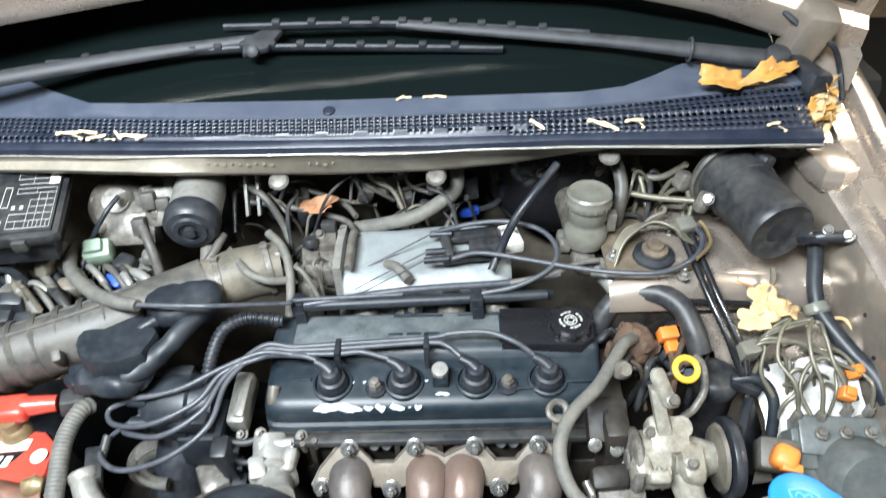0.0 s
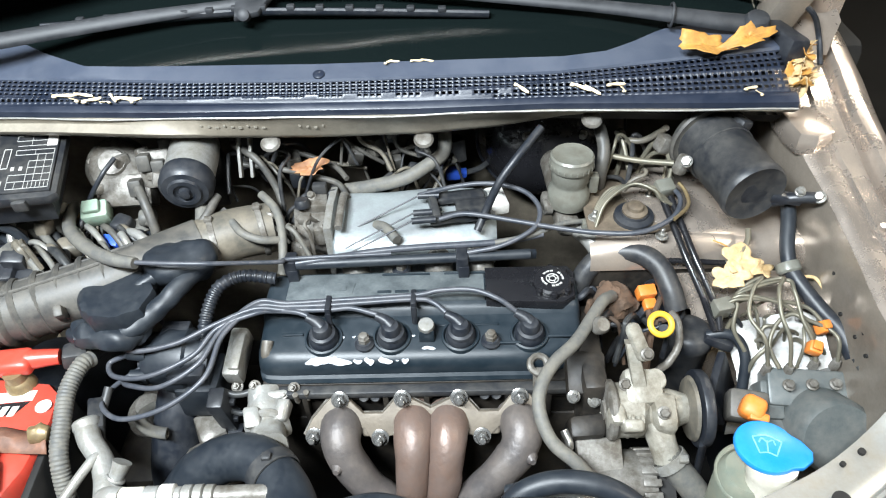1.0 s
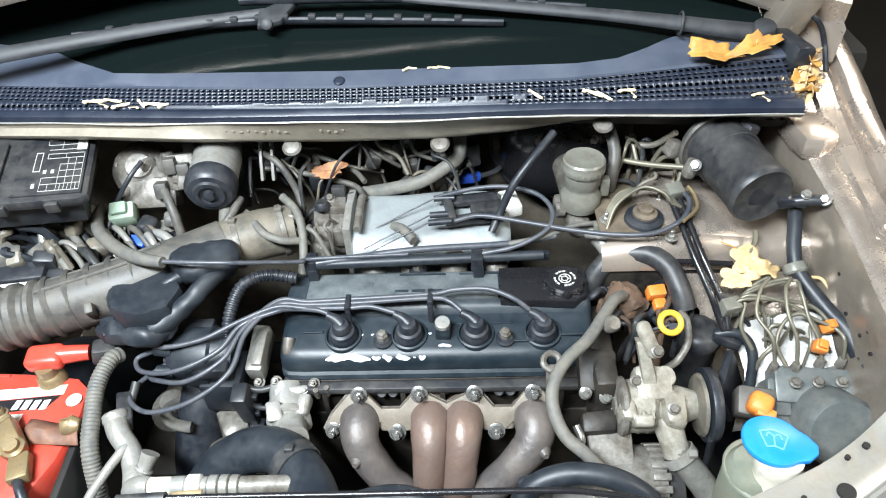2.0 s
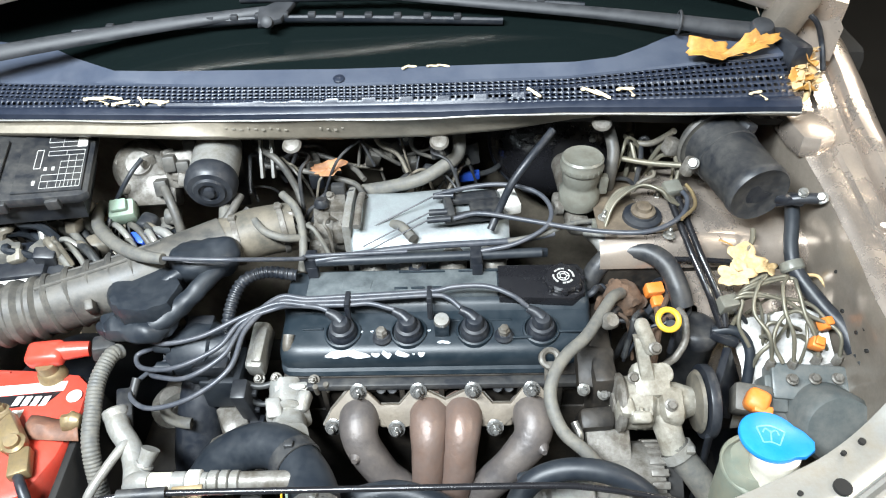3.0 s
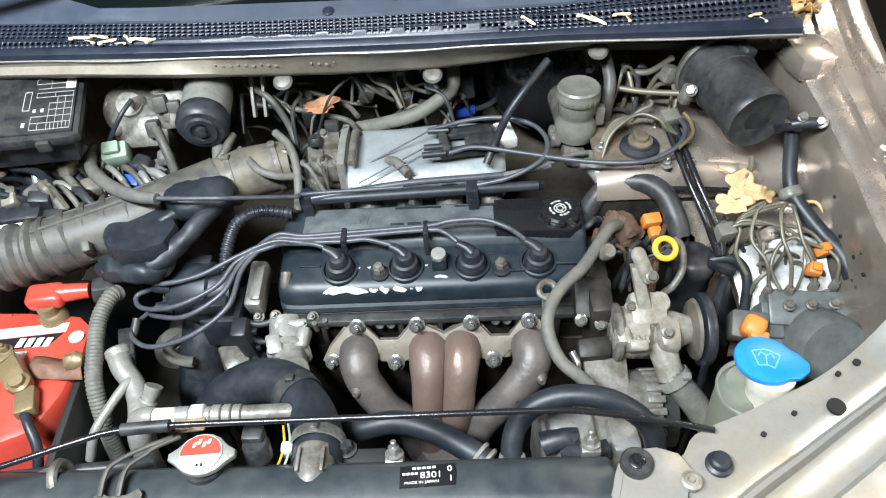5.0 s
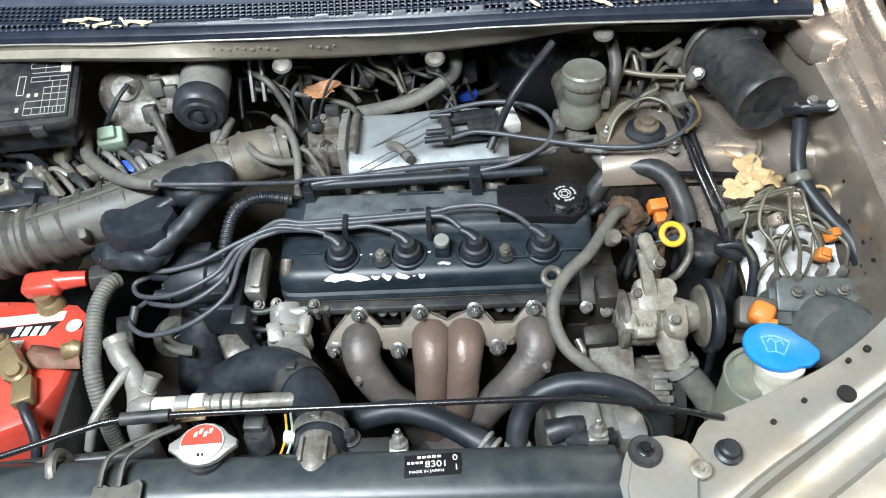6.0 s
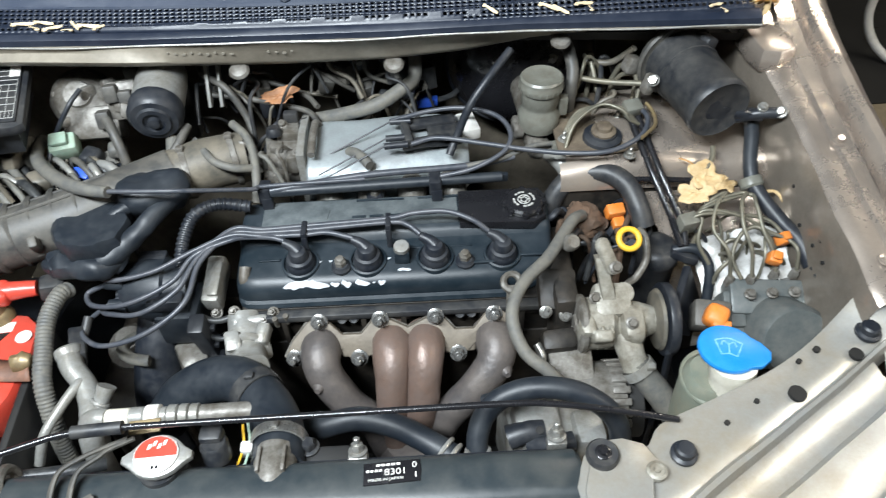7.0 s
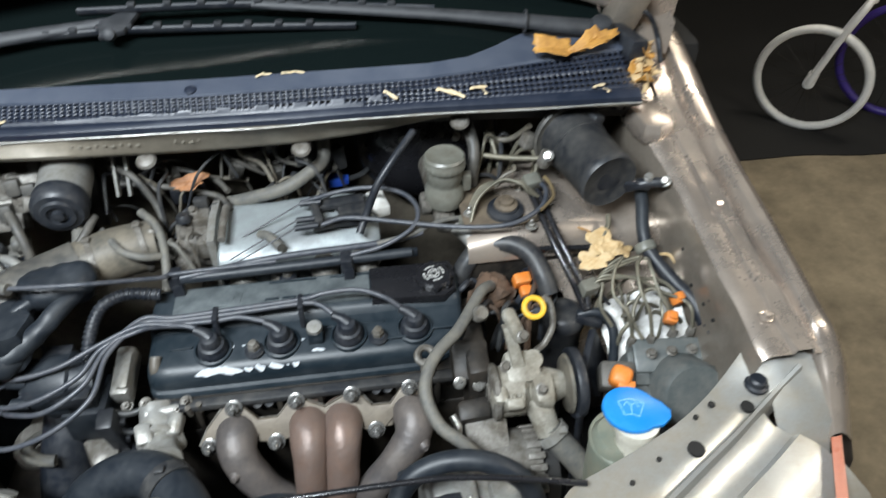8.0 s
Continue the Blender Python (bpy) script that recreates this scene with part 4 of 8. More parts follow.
for i in range(4):
    bm = B()
    x = -0.11 + 0.062 * i
    tube(bm, [(x, 0.165, 0.832), (x + 0.002, 0.14, 0.828), (x + 0.004, 0.12, 0.80), (x + 0.004, 0.115, 0.74)], (0.022, 0.022, 0.02, 0.02), 16)
    part("runner", bm, M_aludirty, intake, "grimy intake runner")
bm = B()
prism(bm, [(-0.05, -0.05), (0.05, -0.05), (0.06, 0.0), (0.05, 0.05), (-0.05, 0.05), (-0.056, 0)], -0.006, 0.006, 0.002, pose(-0.145, 0.20, 0.842, 0, 90, 0))
tbm = part("throttle_body", bm, M_alu, intake, "cast aluminium throttle body, dusty")
bm = B()
tube(bm, [(-0.145, 0.20, 0.845), (-0.175, 0.198, 0.848), (-0.205, 0.193, 0.852)], (0.037, 0.034, 0.036), 24)
for c, s in (((-0.17, 0.215, 0.885), (0.035, 0.03, 0.02)), ((-0.185, 0.185, 0.882), (0.02, 0.018, 0.014)), ((-0.16, 0.165, 0.87), (0.018, 0.022, 0.03)), ((-0.19, 0.155, 0.845), (0.03, 0.016, 0.03))):
    box(bm, c, s, 0.003, (0, 5, 8))
noisy(bm, 0.001, 60)
part("bore", bm, M_aludirty, tbm)
for c in ((-0.15, 0.168, 0.884), (-0.15, 0.236, 0.872), (-0.178, 0.222, 0.896), (-0.2, 0.17, 0.872)):
    bm = B()
    hexbolt(bm, c, (0.1, -0.3, 1), 0.006, 0.006, 0.009)
    part("throttle_bolt", bm, M_aludirty, tbm)
bm = B()
tube(bm, [(-0.128, 0.15, 0.892), (-0.127, 0.19, 0.899), (-0.127, 0.225, 0.895)], 0.006, 10)
part("throttle_bar", bm, M_aludirty, tbm)
bm = B()
lathe(bm, (-0.187, 0.20, 0.895), (0, 0.2, 1), [(0.012, 0), (0.012, 0.006), (0.009, 0.012)], 16)
box(bm, (-0.165, 0.237, 0.9), (0.022, 0.014, 0.018), 0.003)
part("idle_sensor", bm, M_blackdust, tbm)
# bracket with the cable ends
bm = B()
box(bm, (0.05, 0.215, 0.894), (0.075, 0.022, 0.010), 0.003, (0, 0, 8))
box(bm, (0.035, 0.168, 0.892), (0.06, 0.016, 0.012), 0.003, (0, 0, 12))
box(bm, (0.012, 0.19, 0.895), (0.012, 0.065, 0.022), 0.003, (0, 0, 10))
box(bm, (0.07, 0.19, 0.888), (0.05, 0.045, 0.012), 0.003, (0, 0, 6))
brk = part("cable_bracket", bm, M_blackdust, intake, "dark throttle cable bracket")
for a, b in (((0.015, 0.155, 0.9), (-0.02, 0.152, 0.9)), ((0.02, 0.205, 0.905), (-0.012, 0.207, 0.903)), ((0.01, 0.172, 0.9), (-0.018, 0.17, 0.9))):
    bm = B()
    tube(bm, [a, b], 0.005, 10)
    tube(bm, [b, (b[0] - 0.1, b[1] - 0.04, b[2] - 0.03)], 0.0012, 6)
    part("cable_end", bm, M_rubber, brk)
bm = B()
tube(bm, [(-0.075, 0.175, 0.875), (-0.06, 0.158, 0.884), (-0.042, 0.132, 0.882)], 0.0075, 12)
part("vacuum_elbow", bm, M_greyhose, intake, "grey rubber vacuum elbow")
bm = B()
box(bm, (0.108, 0.235, 0.868), (0.03, 0.05, 0.02), 0.004, (0, 0, 12))
part("bright_tab", bm, M_white, intake, "bright pale tab")
# fuel rail / harness rail
rail = thing("fuel_rail", (-0.02, 0.11, 0.82), "black fuel rail with clips over the intake runners", "fuel rail")
bm = B()
tube(bm, [(-0.19, 0.104, 0.864), (0.0, 0.108, 0.866), (0.15, 0.115, 0.864)], 0.0075, 12)
box(bm, (-0.02, 0.116, 0.858), (0.36, 0.008, 0.014), 0.002, (0, 0, 1.6))
part("rail_bar", bm, M_rubberblue, rail)
for x in (-0.195, 0.052):
    bm = B()
    box(bm, (x, 0.108, 0.862), (0.018, 0.026, 0.026), 0.003)
    box(bm, (x + 0.002, 0.1, 0.845), (0.016, 0.012, 0.03), 0.002)
    part("rail_clip", bm, M_black, rail)
bm = B()
tube(bm, [(-0.20, 0.1, 0.868), (-0.05, 0.118, 0.876), (0.10, 0.128, 0.876), (0.17, 0.135, 0.884)], 0.005, 10)
part("rail_pipe", bm, M_wire, rail)


def hose(name, pts, r, material, label, category="hose", seg=14, **kw):
    bm = B()
    r = r * 0.8
    tube(bm, pts, r, seg, 8, **kw)
    return solo(name, bm, material, label, category)


def clamp(parent, c, axis, R, material=None, w=0.012, label="steel hose clamp"):
    """A band clamp with its screw block."""
    bm = B()
    d = Vector(axis).normalized()
    lathe(bm, Vector(c) - d * w / 2, axis, [(R, 0), (R + 0.0018, 0.0005), (R + 0.0018, w - 0.0005), (R, w)], 28, False)
    u = d.cross(Vector((0, 0, 1))).normalized()
    box(bm, Vector(c) + (u.cross(d)) * (R + 0.003), (0.012, 0.01, 0.008), 0.002)
    return part("clamp", bm, material or M_steel, parent, label)


# gearbox lump and lower dark castings
gearbox = thing("gearbox", (-0.36, 0.03, 0.36), "dark oily gearbox casting deep in the bay", "gearbox")
bm = B()
box(bm, (-0.37, 0.03, 0.48), (0.27, 0.24, 0.25), 0.04)
noisy(bm, 0.004, 20)
part("case", bm, M_ironshade, gearbox)
for i in range(6):
    bm = B()
    box(bm, (-0.47 + 0.04 * i, -0.09, 0.52), (0.008, 0.02, 0.14), 0.003)
    part("rib", bm, M_ironshade, gearbox)
bm = B()
lathe(bm, (-0.45, 0.03, 0.6), (0.1, -0.2, 1), [(0.04, 0), (0.04, 0.02), (0.025, 0.03), (0.02, 0.05)], 20)
part("vent", bm, M_aludirty, gearbox)

# ---- fuse box ----
fusebox = thing("fuse_box", (-0.64, 0.22, 0.80), "black plastic fuse box with a printed diagram on its lid", "fuse box")
fl = pose(-0.527, 0.206, 0.984, 5, 6, 14) @ Matrix.Diagonal((0.86, 1.0, 1, 1))
bm = B()
prism(bm, [(-0.25, -0.074), (-0.008, -0.074), (0.006, -0.066), (0.006, 0.075), (-0.006, 0.085), (-0.25, 0.085)], -0.017, 0.0, 0.005, fl)
lid = part("lid", bm, M_blackdust, fusebox, "black lid with raised rim")
bm = B()
prism(bm, [(-0.112, -0.064), (-0.004, -0.064), (-0.004, 0.07), (-0.112, 0.07)], 0.0, 0.0035, 0.0015, fl)
prism(bm, [(-0.22, -0.06), (-0.135, -0.06), (-0.135, 0.06), (-0.22, 0.06)], 0.0, 0.006, 0.003, fl)
part("lid_panel", bm, M_blackdust, lid)
bm = B()
prism(bm, [(-0.24, -0.058), (-0.01, -0.058), (-0.01, 0.07), (-0.24, 0.07)], -0.06, -0.017, 0.004, fl)
part("case", bm, M_black, fusebox)
for x in (-0.20, -0.13, -0.05):
    bm = B()
    box(bm, fl @ Vector((x, -0.074, -0.013)), (0.02, 0.01, 0.018), 0.003, (9, 0, 9))
    part("latch", bm, M_blackdust, fusebox)
lines = []
for y, x0, x1 in ((-0.058, -0.092, -0.020), (-0.043, -0.092, -0.020), (-0.028, -0.092, -0.020), (-0.013, -0.062, -0.020), (0.002, -0.062, -0.020), (0.017, -0.088, -0.020), (0.028, -0.088, -0.020), (0.038, -0.088, -0.036), (0.050, -0.092, -0.036), (0.062, -0.092, -0.036)):
    lines.append((((x0 + x1) / 2, y), (x1 - x0, 0.0009)))
for x, y0, y1 in ((-0.092, -0.058, -0.028), (-0.078, -0.058, -0.043), (-0.062, -0.058, 0.002), (-0.048, -0.058, 0.017), (-0.034, -0.058, 0.017), (-0.020, -0.058, 0.028), (-0.055, -0.058, -0.043), (-0.041, -0.058, -0.043), (-0.027, -0.058, -0.043), (-0.064, 0.038, 0.062), (-0.092, 0.05, 0.062), (-0.036, 0.038, 0.062), (-0.088, 0.017, 0.028), (-0.054, 0.017, 0.028)):
    lines.append(((x, (y0 + y1) / 2), (0.0009, y1 - y0)))
lines += [((-0.098, 0.01), (0.0014, 0.044)), ((-0.110, 0.01), (0.0014, 0.044)), ((-0.104, 0.032), (0.0125, 0.0014)), ((-0.104, -0.012), (0.0125, 0.0014)), ((-0.104, -0.045), (0.006, 0.010)), ((-0.088, -0.014), (0.006, 0.008)), ((-0.074, -0.014), (0.006, 0.008))]
bm = B()
for (x, y), (w, h) in lines:
    x, w = -0.008 + (x + 0.02) * 0.86, w * 0.86
    prism(bm, [(x - w / 2, y - h / 2), (x + w / 2, y - h / 2), (x + w / 2, y + h / 2), (x - w / 2, y + h / 2)], 0.0036, 0.0042, 0, fl)
tagged(part("printed_diagram", bm, M_print, lid, "pale printed fuse diagram, unreadable"), kind="stuff")
bm = B()
prism(bm, [(-0.022, 0.036), (-0.006, 0.036), (-0.006, 0.064), (-0.022, 0.064)], 0.0036, 0.0044, 0, fl)
part("white_tag", bm, M_white, lid, "small white tag")

# relay block under the fuse box
relay = thing("relay_box", (-0.63, 0.10, 0.80), "small black relay box with a white strip", "relay box")
bm = B()
box(bm, (-0.64, 0.105, 0.86), (0.10, 0.07, 0.05), 0.006, (8, 0, 8))
box(bm, (-0.575, 0.10, 0.85), (0.03, 0.05, 0.05), 0.005, (8, 0, 8))
part("case", bm, M_black, relay)
bm = B()
box(bm, (-0.63, 0.066, 0.868), (0.07, 0.006, 0.014), 0.001, (20, 0, 8))
part("strip", bm, M_white, relay, "white strip")
bm = B()
box(bm, (-0.66, 0.075, 0.845), (0.1, 0.03, 0.05), 0.006, (8, 0, 8))
part("cover", bm, M_greyhose, relay)

# ---- vacuum actuator ----
act = thing("actuator", (-0.46, 0.29, 0.80), "dusty grey cast actuator with bolts and a hose nipple", "actuator")
ax = Vector((0.12, -0.62, 0.75)).normalized()
bm = B()
lathe(bm, Vector((-0.488, 0.285, 0.915)), ax, [(0.046, 0), (0.049, 0.006), (0.049, 0.012), (0.044, 0.016), (0.040, 0.024), (0.022, 0.032), (0.02, 0.037), (0.008, 0.038)], 30)
box(bm, (-0.47, 0.25, 0.895), (0.085, 0.04, 0.05), 0.006, (-40, 0, 4))
box(bm, (-0.42, 0.275, 0.92), (0.05, 0.05, 0.06), 0.006, (-30, 0, 8))
noisy(bm, 0.0014, 40)
part("body", bm, M_aludirty, act)
for a in range(4):
    v = ax.orthogonal().normalized()
    v = Matrix.Rotation(a * math.pi / 2 + 0.6, 3, ax) @ v
    bm = B()
    hexbolt(bm, Vector((-0.488, 0.285, 0.915)) + v * 0.038 + ax * 0.017, ax, 0.0055, 0.005, 0.008)
    part("bolt", bm, M_aludirty, act)
ra = random.Random(4)
for k in range(7):
    bm = B()
    box(bm, (-0.505 + 0.017 * k, 0.225 + 0.05 * ra.random(), 0.905 + 0.045 * ra.random()), (ra.uniform(0.014, 0.026), ra.uniform(0.012, 0.02), ra.uniform(0.016, 0.03)), 0.004, (ra.uniform(-40, -10), ra.uniform(-15, 15), ra.uniform(0, 60)))
    noisy(bm, 0.002, 70)
    part("cast_boss", bm, M_aludirty, act)
for c in ((-0.445, 0.232, 0.915), (-0.43, 0.255, 0.945), (-0.41, 0.255, 0.935), (-0.402, 0.285, 0.955)):
    bm = B()
    box(bm, c, (0.02, 0.022, 0.026), 0.003, (-20, 0, 10))
    part("connector", bm, M_duct, act)
hose("vacuum_hose", [(-0.47, 0.25, 0.958), (-0.485, 0.225, 0.945), (-0.515, 0.205, 0.905), (-0.525, 0.175, 0.88)], 0.0045, M_rubber, "thin black vacuum hose from the grey actuator")

# ---- filter canister with black cap ----
damp = thing("purge_canister", (-0.34, 0.25, 0.84), "grey canister with a ribbed black rubber cap", "canister")
d0, d1 = Vector((-0.353, 0.272, 0.956)), Vector((-0.345, 0.165, 0.944))
ax = (d1 - d0).normalized()
bm = B()
lathe(bm, d0 - ax * 0.02, ax, [(0.030, 0), (0.035, 0.006), (0.037, 0.03), (0.037, 0.09)], 30)
part("body", bm, M_alu, damp, "dusty grey metal body")
bm = B()
lathe(bm, d0 + ax * 0.065, ax, [(0.0385, 0), (0.0395, 0.005), (0.039, 0.022), (0.035, 0.027), (0.033, 0.030), (0.025, 0.031), (0.023, 0.035), (0.016, 0.035), (0.0145, 0.031), (0.009, 0.031), (0.008, 0.038), (0.004, 0.039)], 32)
part("cap", bm, M_rubber, damp, "ribbed black rubber cap")
bm = B()
box(bm, (-0.35, 0.29, 0.90), (0.05, 0.03, 0.12), 0.004)
part("bracket", bm, M_blackdust, damp)
bm = B()
tube(bm, [(-0.335, 0.195, 0.905), (-0.333, 0.165, 0.89), (-0.345, 0.14, 0.86), (-0.36, 0.13, 0.82)], 0.011, 12)
part("outlet", bm, M_greyhose, damp)

# ---- air duct ----
duct = thing("air_intake_duct", (-0.45, 0.08, 0.78), "dusty ribbed air duct with a black resonator moulded on it", "air duct")
bm = B()
tube(bm, [(-0.74, -0.01, 0.845), (-0.62, 0.022, 0.85), (-0.565, 0.036, 0.852)], 0.047, 28, ribs=0.006, pitch=0.02)
part("bellows", bm, M_duct, duct, "grey corrugated rubber bellows")
bm = B()
tube(bm, [(-0.57, 0.035, 0.852), (-0.48, 0.065, 0.86), (-0.40, 0.105, 0.865), (-0.33, 0.145, 0.868)], 0.043, 28)
pipe = part("pipe", bm, M_duct, duct, "dusty grey duct pipe")
for f in (0.03, 0.2, 0.37, 0.54, 0.71):
    p = Vector((-0.565, 0.037, 0.852)).lerp(Vector((-0.40, 0.105, 0.865)), f)
    bm = B()
    torus(bm, p, (0.165, 0.068, 0.013), 0.0425, 0.005, 30, 6)
    part("rib", bm, M_duct, pipe)
for a in (35, 75, 115):
    o = Vector((0.38 * math.cos(radians(a)) * -1, 0.92 * math.cos(radians(a)) * -1, math.sin(radians(a)))) * 0.044
    bm = B()
    tube(bm, [Vector((-0.565, 0.037, 0.852)) + o, Vector((-0.48, 0.068, 0.86)) + o, Vector((-0.42, 0.095, 0.865)) + o], 0.003, 8)
    part("long_rib", bm, M_duct, pipe)
bm = B()
box(bm, (-0.49, 0.012, 0.872), (0.012, 0.016, 0.03), 0.003, (30, 0, 20))
box(bm, (-0.48, 0.03, 0.842), (0.05, 0.012, 0.02), 0.003, (30, 0, 20))
part("mount_tab", bm, M_duct, pipe)
bm = B()
tube(bm, [(-0.345, 0.138, 0.868), (-0.29, 0.165, 0.872), (-0.235, 0.185, 0.868)], (0.040, 0.039, 0.038), 26)
tan = part("throttle_duct", bm, M_ducttan, duct, "tan dust-covered duct to the throttle")
for p in ((-0.315, 0.153, 0.870), (-0.25, 0.18, 0.869)):
    clamp(tan, p, (0.95, 0.35, 0), 0.0395, M_aludirty, 0.009, "dusty band clamp")
bm = B()
prism(bm, [(-0.488, 0.056), (-0.468, 0.074), (-0.410, 0.086), (-0.382, 0.074), (-0.362, 0.036), (-0.370, -0.004), (-0.396, -0.018), (-0.436, -0.016), (-0.468, 0.014)], 0.835, 0.892, 0.010)
bmesh.ops.subdivide_edges(bm, edges=[e for e in bm.edges if e.calc_length() > 0.02], cuts=3, use_grid_fill=True)
noisy(bm, 0.010, 20)
noisy(bm, 0.004, 60)
part("resonator", bm, M_rubberblue, duct, "black moulded resonator box, creased")
bm = B()
bmesh.ops.create_icosphere(bm, subdivisions=4, radius=1, matrix=pose(-0.345, 0.090, 0.888, 0, 0, 14) @ Matrix.Diagonal((0.051, 0.036, 0.030, 1)))
noisy(bm, 0.008, 24)
noisy(bm, 0.002, 90)
part("resonator_dome", bm, M_rubberblue, duct, "black rounded dome of the resonator")
bm = B()
tube(bm, [(-0.317, 0.084, 0.885), (-0.331, 0.055, 0.884), (-0.350, 0.027, 0.876), (-0.375, 0.004, 0.866), (-0.40, -0.012, 0.855)], (0.015, 0.014, 0.013, 0.015, 0.014), 16)
tube(bm, [(-0.348, 0.080, 0.89), (-0.374, 0.060, 0.888), (-0.395, 0.046, 0.88)], (0.014, 0.011, 0.013), 14)
noisy(bm, 0.002, 60)
part("resonator_arm", bm, M_rubberblue, duct)
bm = B()
tube(bm, [(-0.482, -0.001, 0.842), (-0.460, -0.006, 0.846), (-0.435, -0.012, 0.848), (-0.405, -0.018, 0.85), (-0.385, -0.004, 0.85)], (0.010, 0.018, 0.016, 0.017, 0.012), 16)
box(bm, (-0.468, -0.002, 0.846), (0.02, 0.034, 0.026), 0.006, (10, 0, 20))
noisy(bm, 0.004, 50)
part("resonator_lug", bm, M_rubberblue, duct, "black rubber lug of the resonator")
bm = B()
box(bm, (-0.478, 0.0, 0.832), (0.014, 0.012, 0.012), 0.003)
part("red_plug", bm, M_red, duct, "small red plug")

# ---- distributor, coil and leads ----
dist = thing("distributor", (-0.34, 0.0, 0.66), "blue-grey plastic distributor with ignition leads", "distributor")
bm = B()
lathe(bm, (-0.30, 0.0, 0.782), (-1, 0, 0.05), [(0.040, 0), (0.042, 0.03), (0.046, 0.034), (0.046, 0.06), (0.036, 0.085), (0.03, 0.095)], 28)
box(bm, (-0.32, -0.015, 0.745), (0.06, 0.07, 0.06), 0.006)
part("cap", bm, M_rubberblue, dist)
for y, z in ((0.022, 0.802), (-0.012, 0.812), (-0.03, 0.785), (0.0, 0.775)):
    bm = B()
    tube(bm, [(-0.385, y, z), (-0.41, y, z + 0.002)], (0.011, 0.009), 14)
    part("tower", bm, M_rubberblue, dist)
bm = B()
box(bm, (-0.325, -0.03, 0.80), (0.05, 0.04, 0.02), 0.004)
box(bm, (-0.352, 0.022, 0.815), (0.04, 0.03, 0.022), 0.004)
part("connector_block", bm, M_rubber, dist)
CL1, CL2, BUN = (-0.132, 0.028, 0.858), (-0.016, 0.036, 0.858), (-0.232, 0.026, 0.858)
ends = [[(-0.285, 0.005, 0.85), (-0.335, -0.016, 0.838), (-0.39, -0.022, 0.83), (-0.425, -0.003, 0.822), (-0.425, 0.018, 0.812), (-0.40, 0.022, 0.803)],
        [(-0.28, -0.002, 0.85), (-0.308, -0.036, 0.836), (-0.365, -0.058, 0.822), (-0.42, -0.045, 0.806), (-0.437, -0.02, 0.803), (-0.41, -0.012, 0.812)],
        [(-0.275, -0.008, 0.85), (-0.297, -0.05, 0.836), (-0.345, -0.074, 0.82), (-0.395, -0.058, 0.802), (-0.415, -0.04, 0.788), (-0.40, -0.03, 0.786)],
        [(-0.27, -0.015, 0.85), (-0.285, -0.07, 0.832), (-0.335, -0.102, 0.812), (-0.395, -0.106, 0.796), (-0.435, -0.075, 0.785), (-0.432, -0.04, 0.778), (-0.40, 0.0, 0.775)]]
starts = [[(-0.155, 0.012, 0.853), (-0.175, 0.018, 0.857), (-0.21, 0.024, 0.854)],
          [(-0.065, 0.013, 0.854), (-0.10, 0.022, 0.858), (CL1[0], 0.022, 0.856), (-0.19, 0.023, 0.856)],
          [(0.028, 0.014, 0.854), (0.01, 0.028, 0.860), (CL2[0], 0.034, 0.86), (CL1[0], 0.029, 0.858), (-0.19, 0.028, 0.858)],
          [(0.122, 0.014, 0.854), (0.10, 0.024, 0.867), (0.065, 0.038, 0.872), (0.02, 0.044, 0.866), (CL2[0], 0.041, 0.861), (CL1[0], 0.036, 0.859), (-0.19, 0.033, 0.859)]]
for i in range(4):
    bm = B()
    j = (BUN[0], BUN[1] - 0.010 + 0.006 * i, BUN[2] + 0.003 * (i % 2))
    tube(bm, starts[i] + [j] + ends[(i * 3 + 1) % 4], 0.0036, 10)
    solo("ignition_lead", bm, M_wire, "grey silicone ignition lead from plug boot to distributor", "ignition lead", "ignition leads")
for c in (CL1, CL2):
    bm = B()
    box(bm, (c[0], c[1], c[2] - 0.001), (0.008, 0.028, 0.015), 0.002)
    box(bm, (c[0], c[1] - 0.012, c[2] - 0.018), (0.008, 0.006, 0.034), 0.002)
    solo("lead_holder", bm, M_black, "black clip that holds the leads over the valve cover", "clip", "lead holders")

# ---- harness and cables ----
bm = B()
tube(bm, [(-0.551, 0.229, 0.885), (-0.533, 0.172, 0.898), (-0.503, 0.128, 0.908), (-0.456, 0.084, 0.918), (-0.418, 0.060, 0.924), (-0.382, 0.047, 0.928)], (0.0085, 0.0095, 0.010, 0.0095, 0.008), 14)
solo("cable_sleeve", bm, M_greyhose, "grey dusty cable sleeve curving over the air duct", "cable")
bm = B()
tube(bm, [(-0.388, 0.049, 0.928), (-0.335, 0.043, 0.930), (-0.286, 0.045, 0.926), (-0.244, 0.067, 0.905), (-0.203, 0.089, 0.885), (-0.19, 0.102, 0.878), (-0.05, 0.112, 0.874)], 0.0032, 10)
solo("throttle_cable", bm, M_wire, "thin dark throttle cable across the duct", "cable")
hose("throttle_cable_loop", [(-0.01, 0.207, 0.905), (0.05, 0.218, 0.912), (0.10, 0.213, 0.918), (0.145, 0.19, 0.92), (0.165, 0.16, 0.912), (0.155, 0.13, 0.90), (0.11, 0.113, 0.884), (0.06, 0.112, 0.872)], 0.0045, M_wire, "thin dark cable looping beside the brake booster", "cable")
hose("long_cable", [(0.02, 0.155, 0.9), (0.06, 0.16, 0.905), (0.13, 0.143, 0.903), (0.19, 0.126, 0.902), (0.245, 0.108, 0.907), (0.30, 0.10, 0.914), (0.345, 0.12, 0.922), (0.362, 0.152, 0.928), (0.355, 0.18, 0.93)], 0.0045, M_wire, "thin dark cable crossing over the strut tower", "cable")
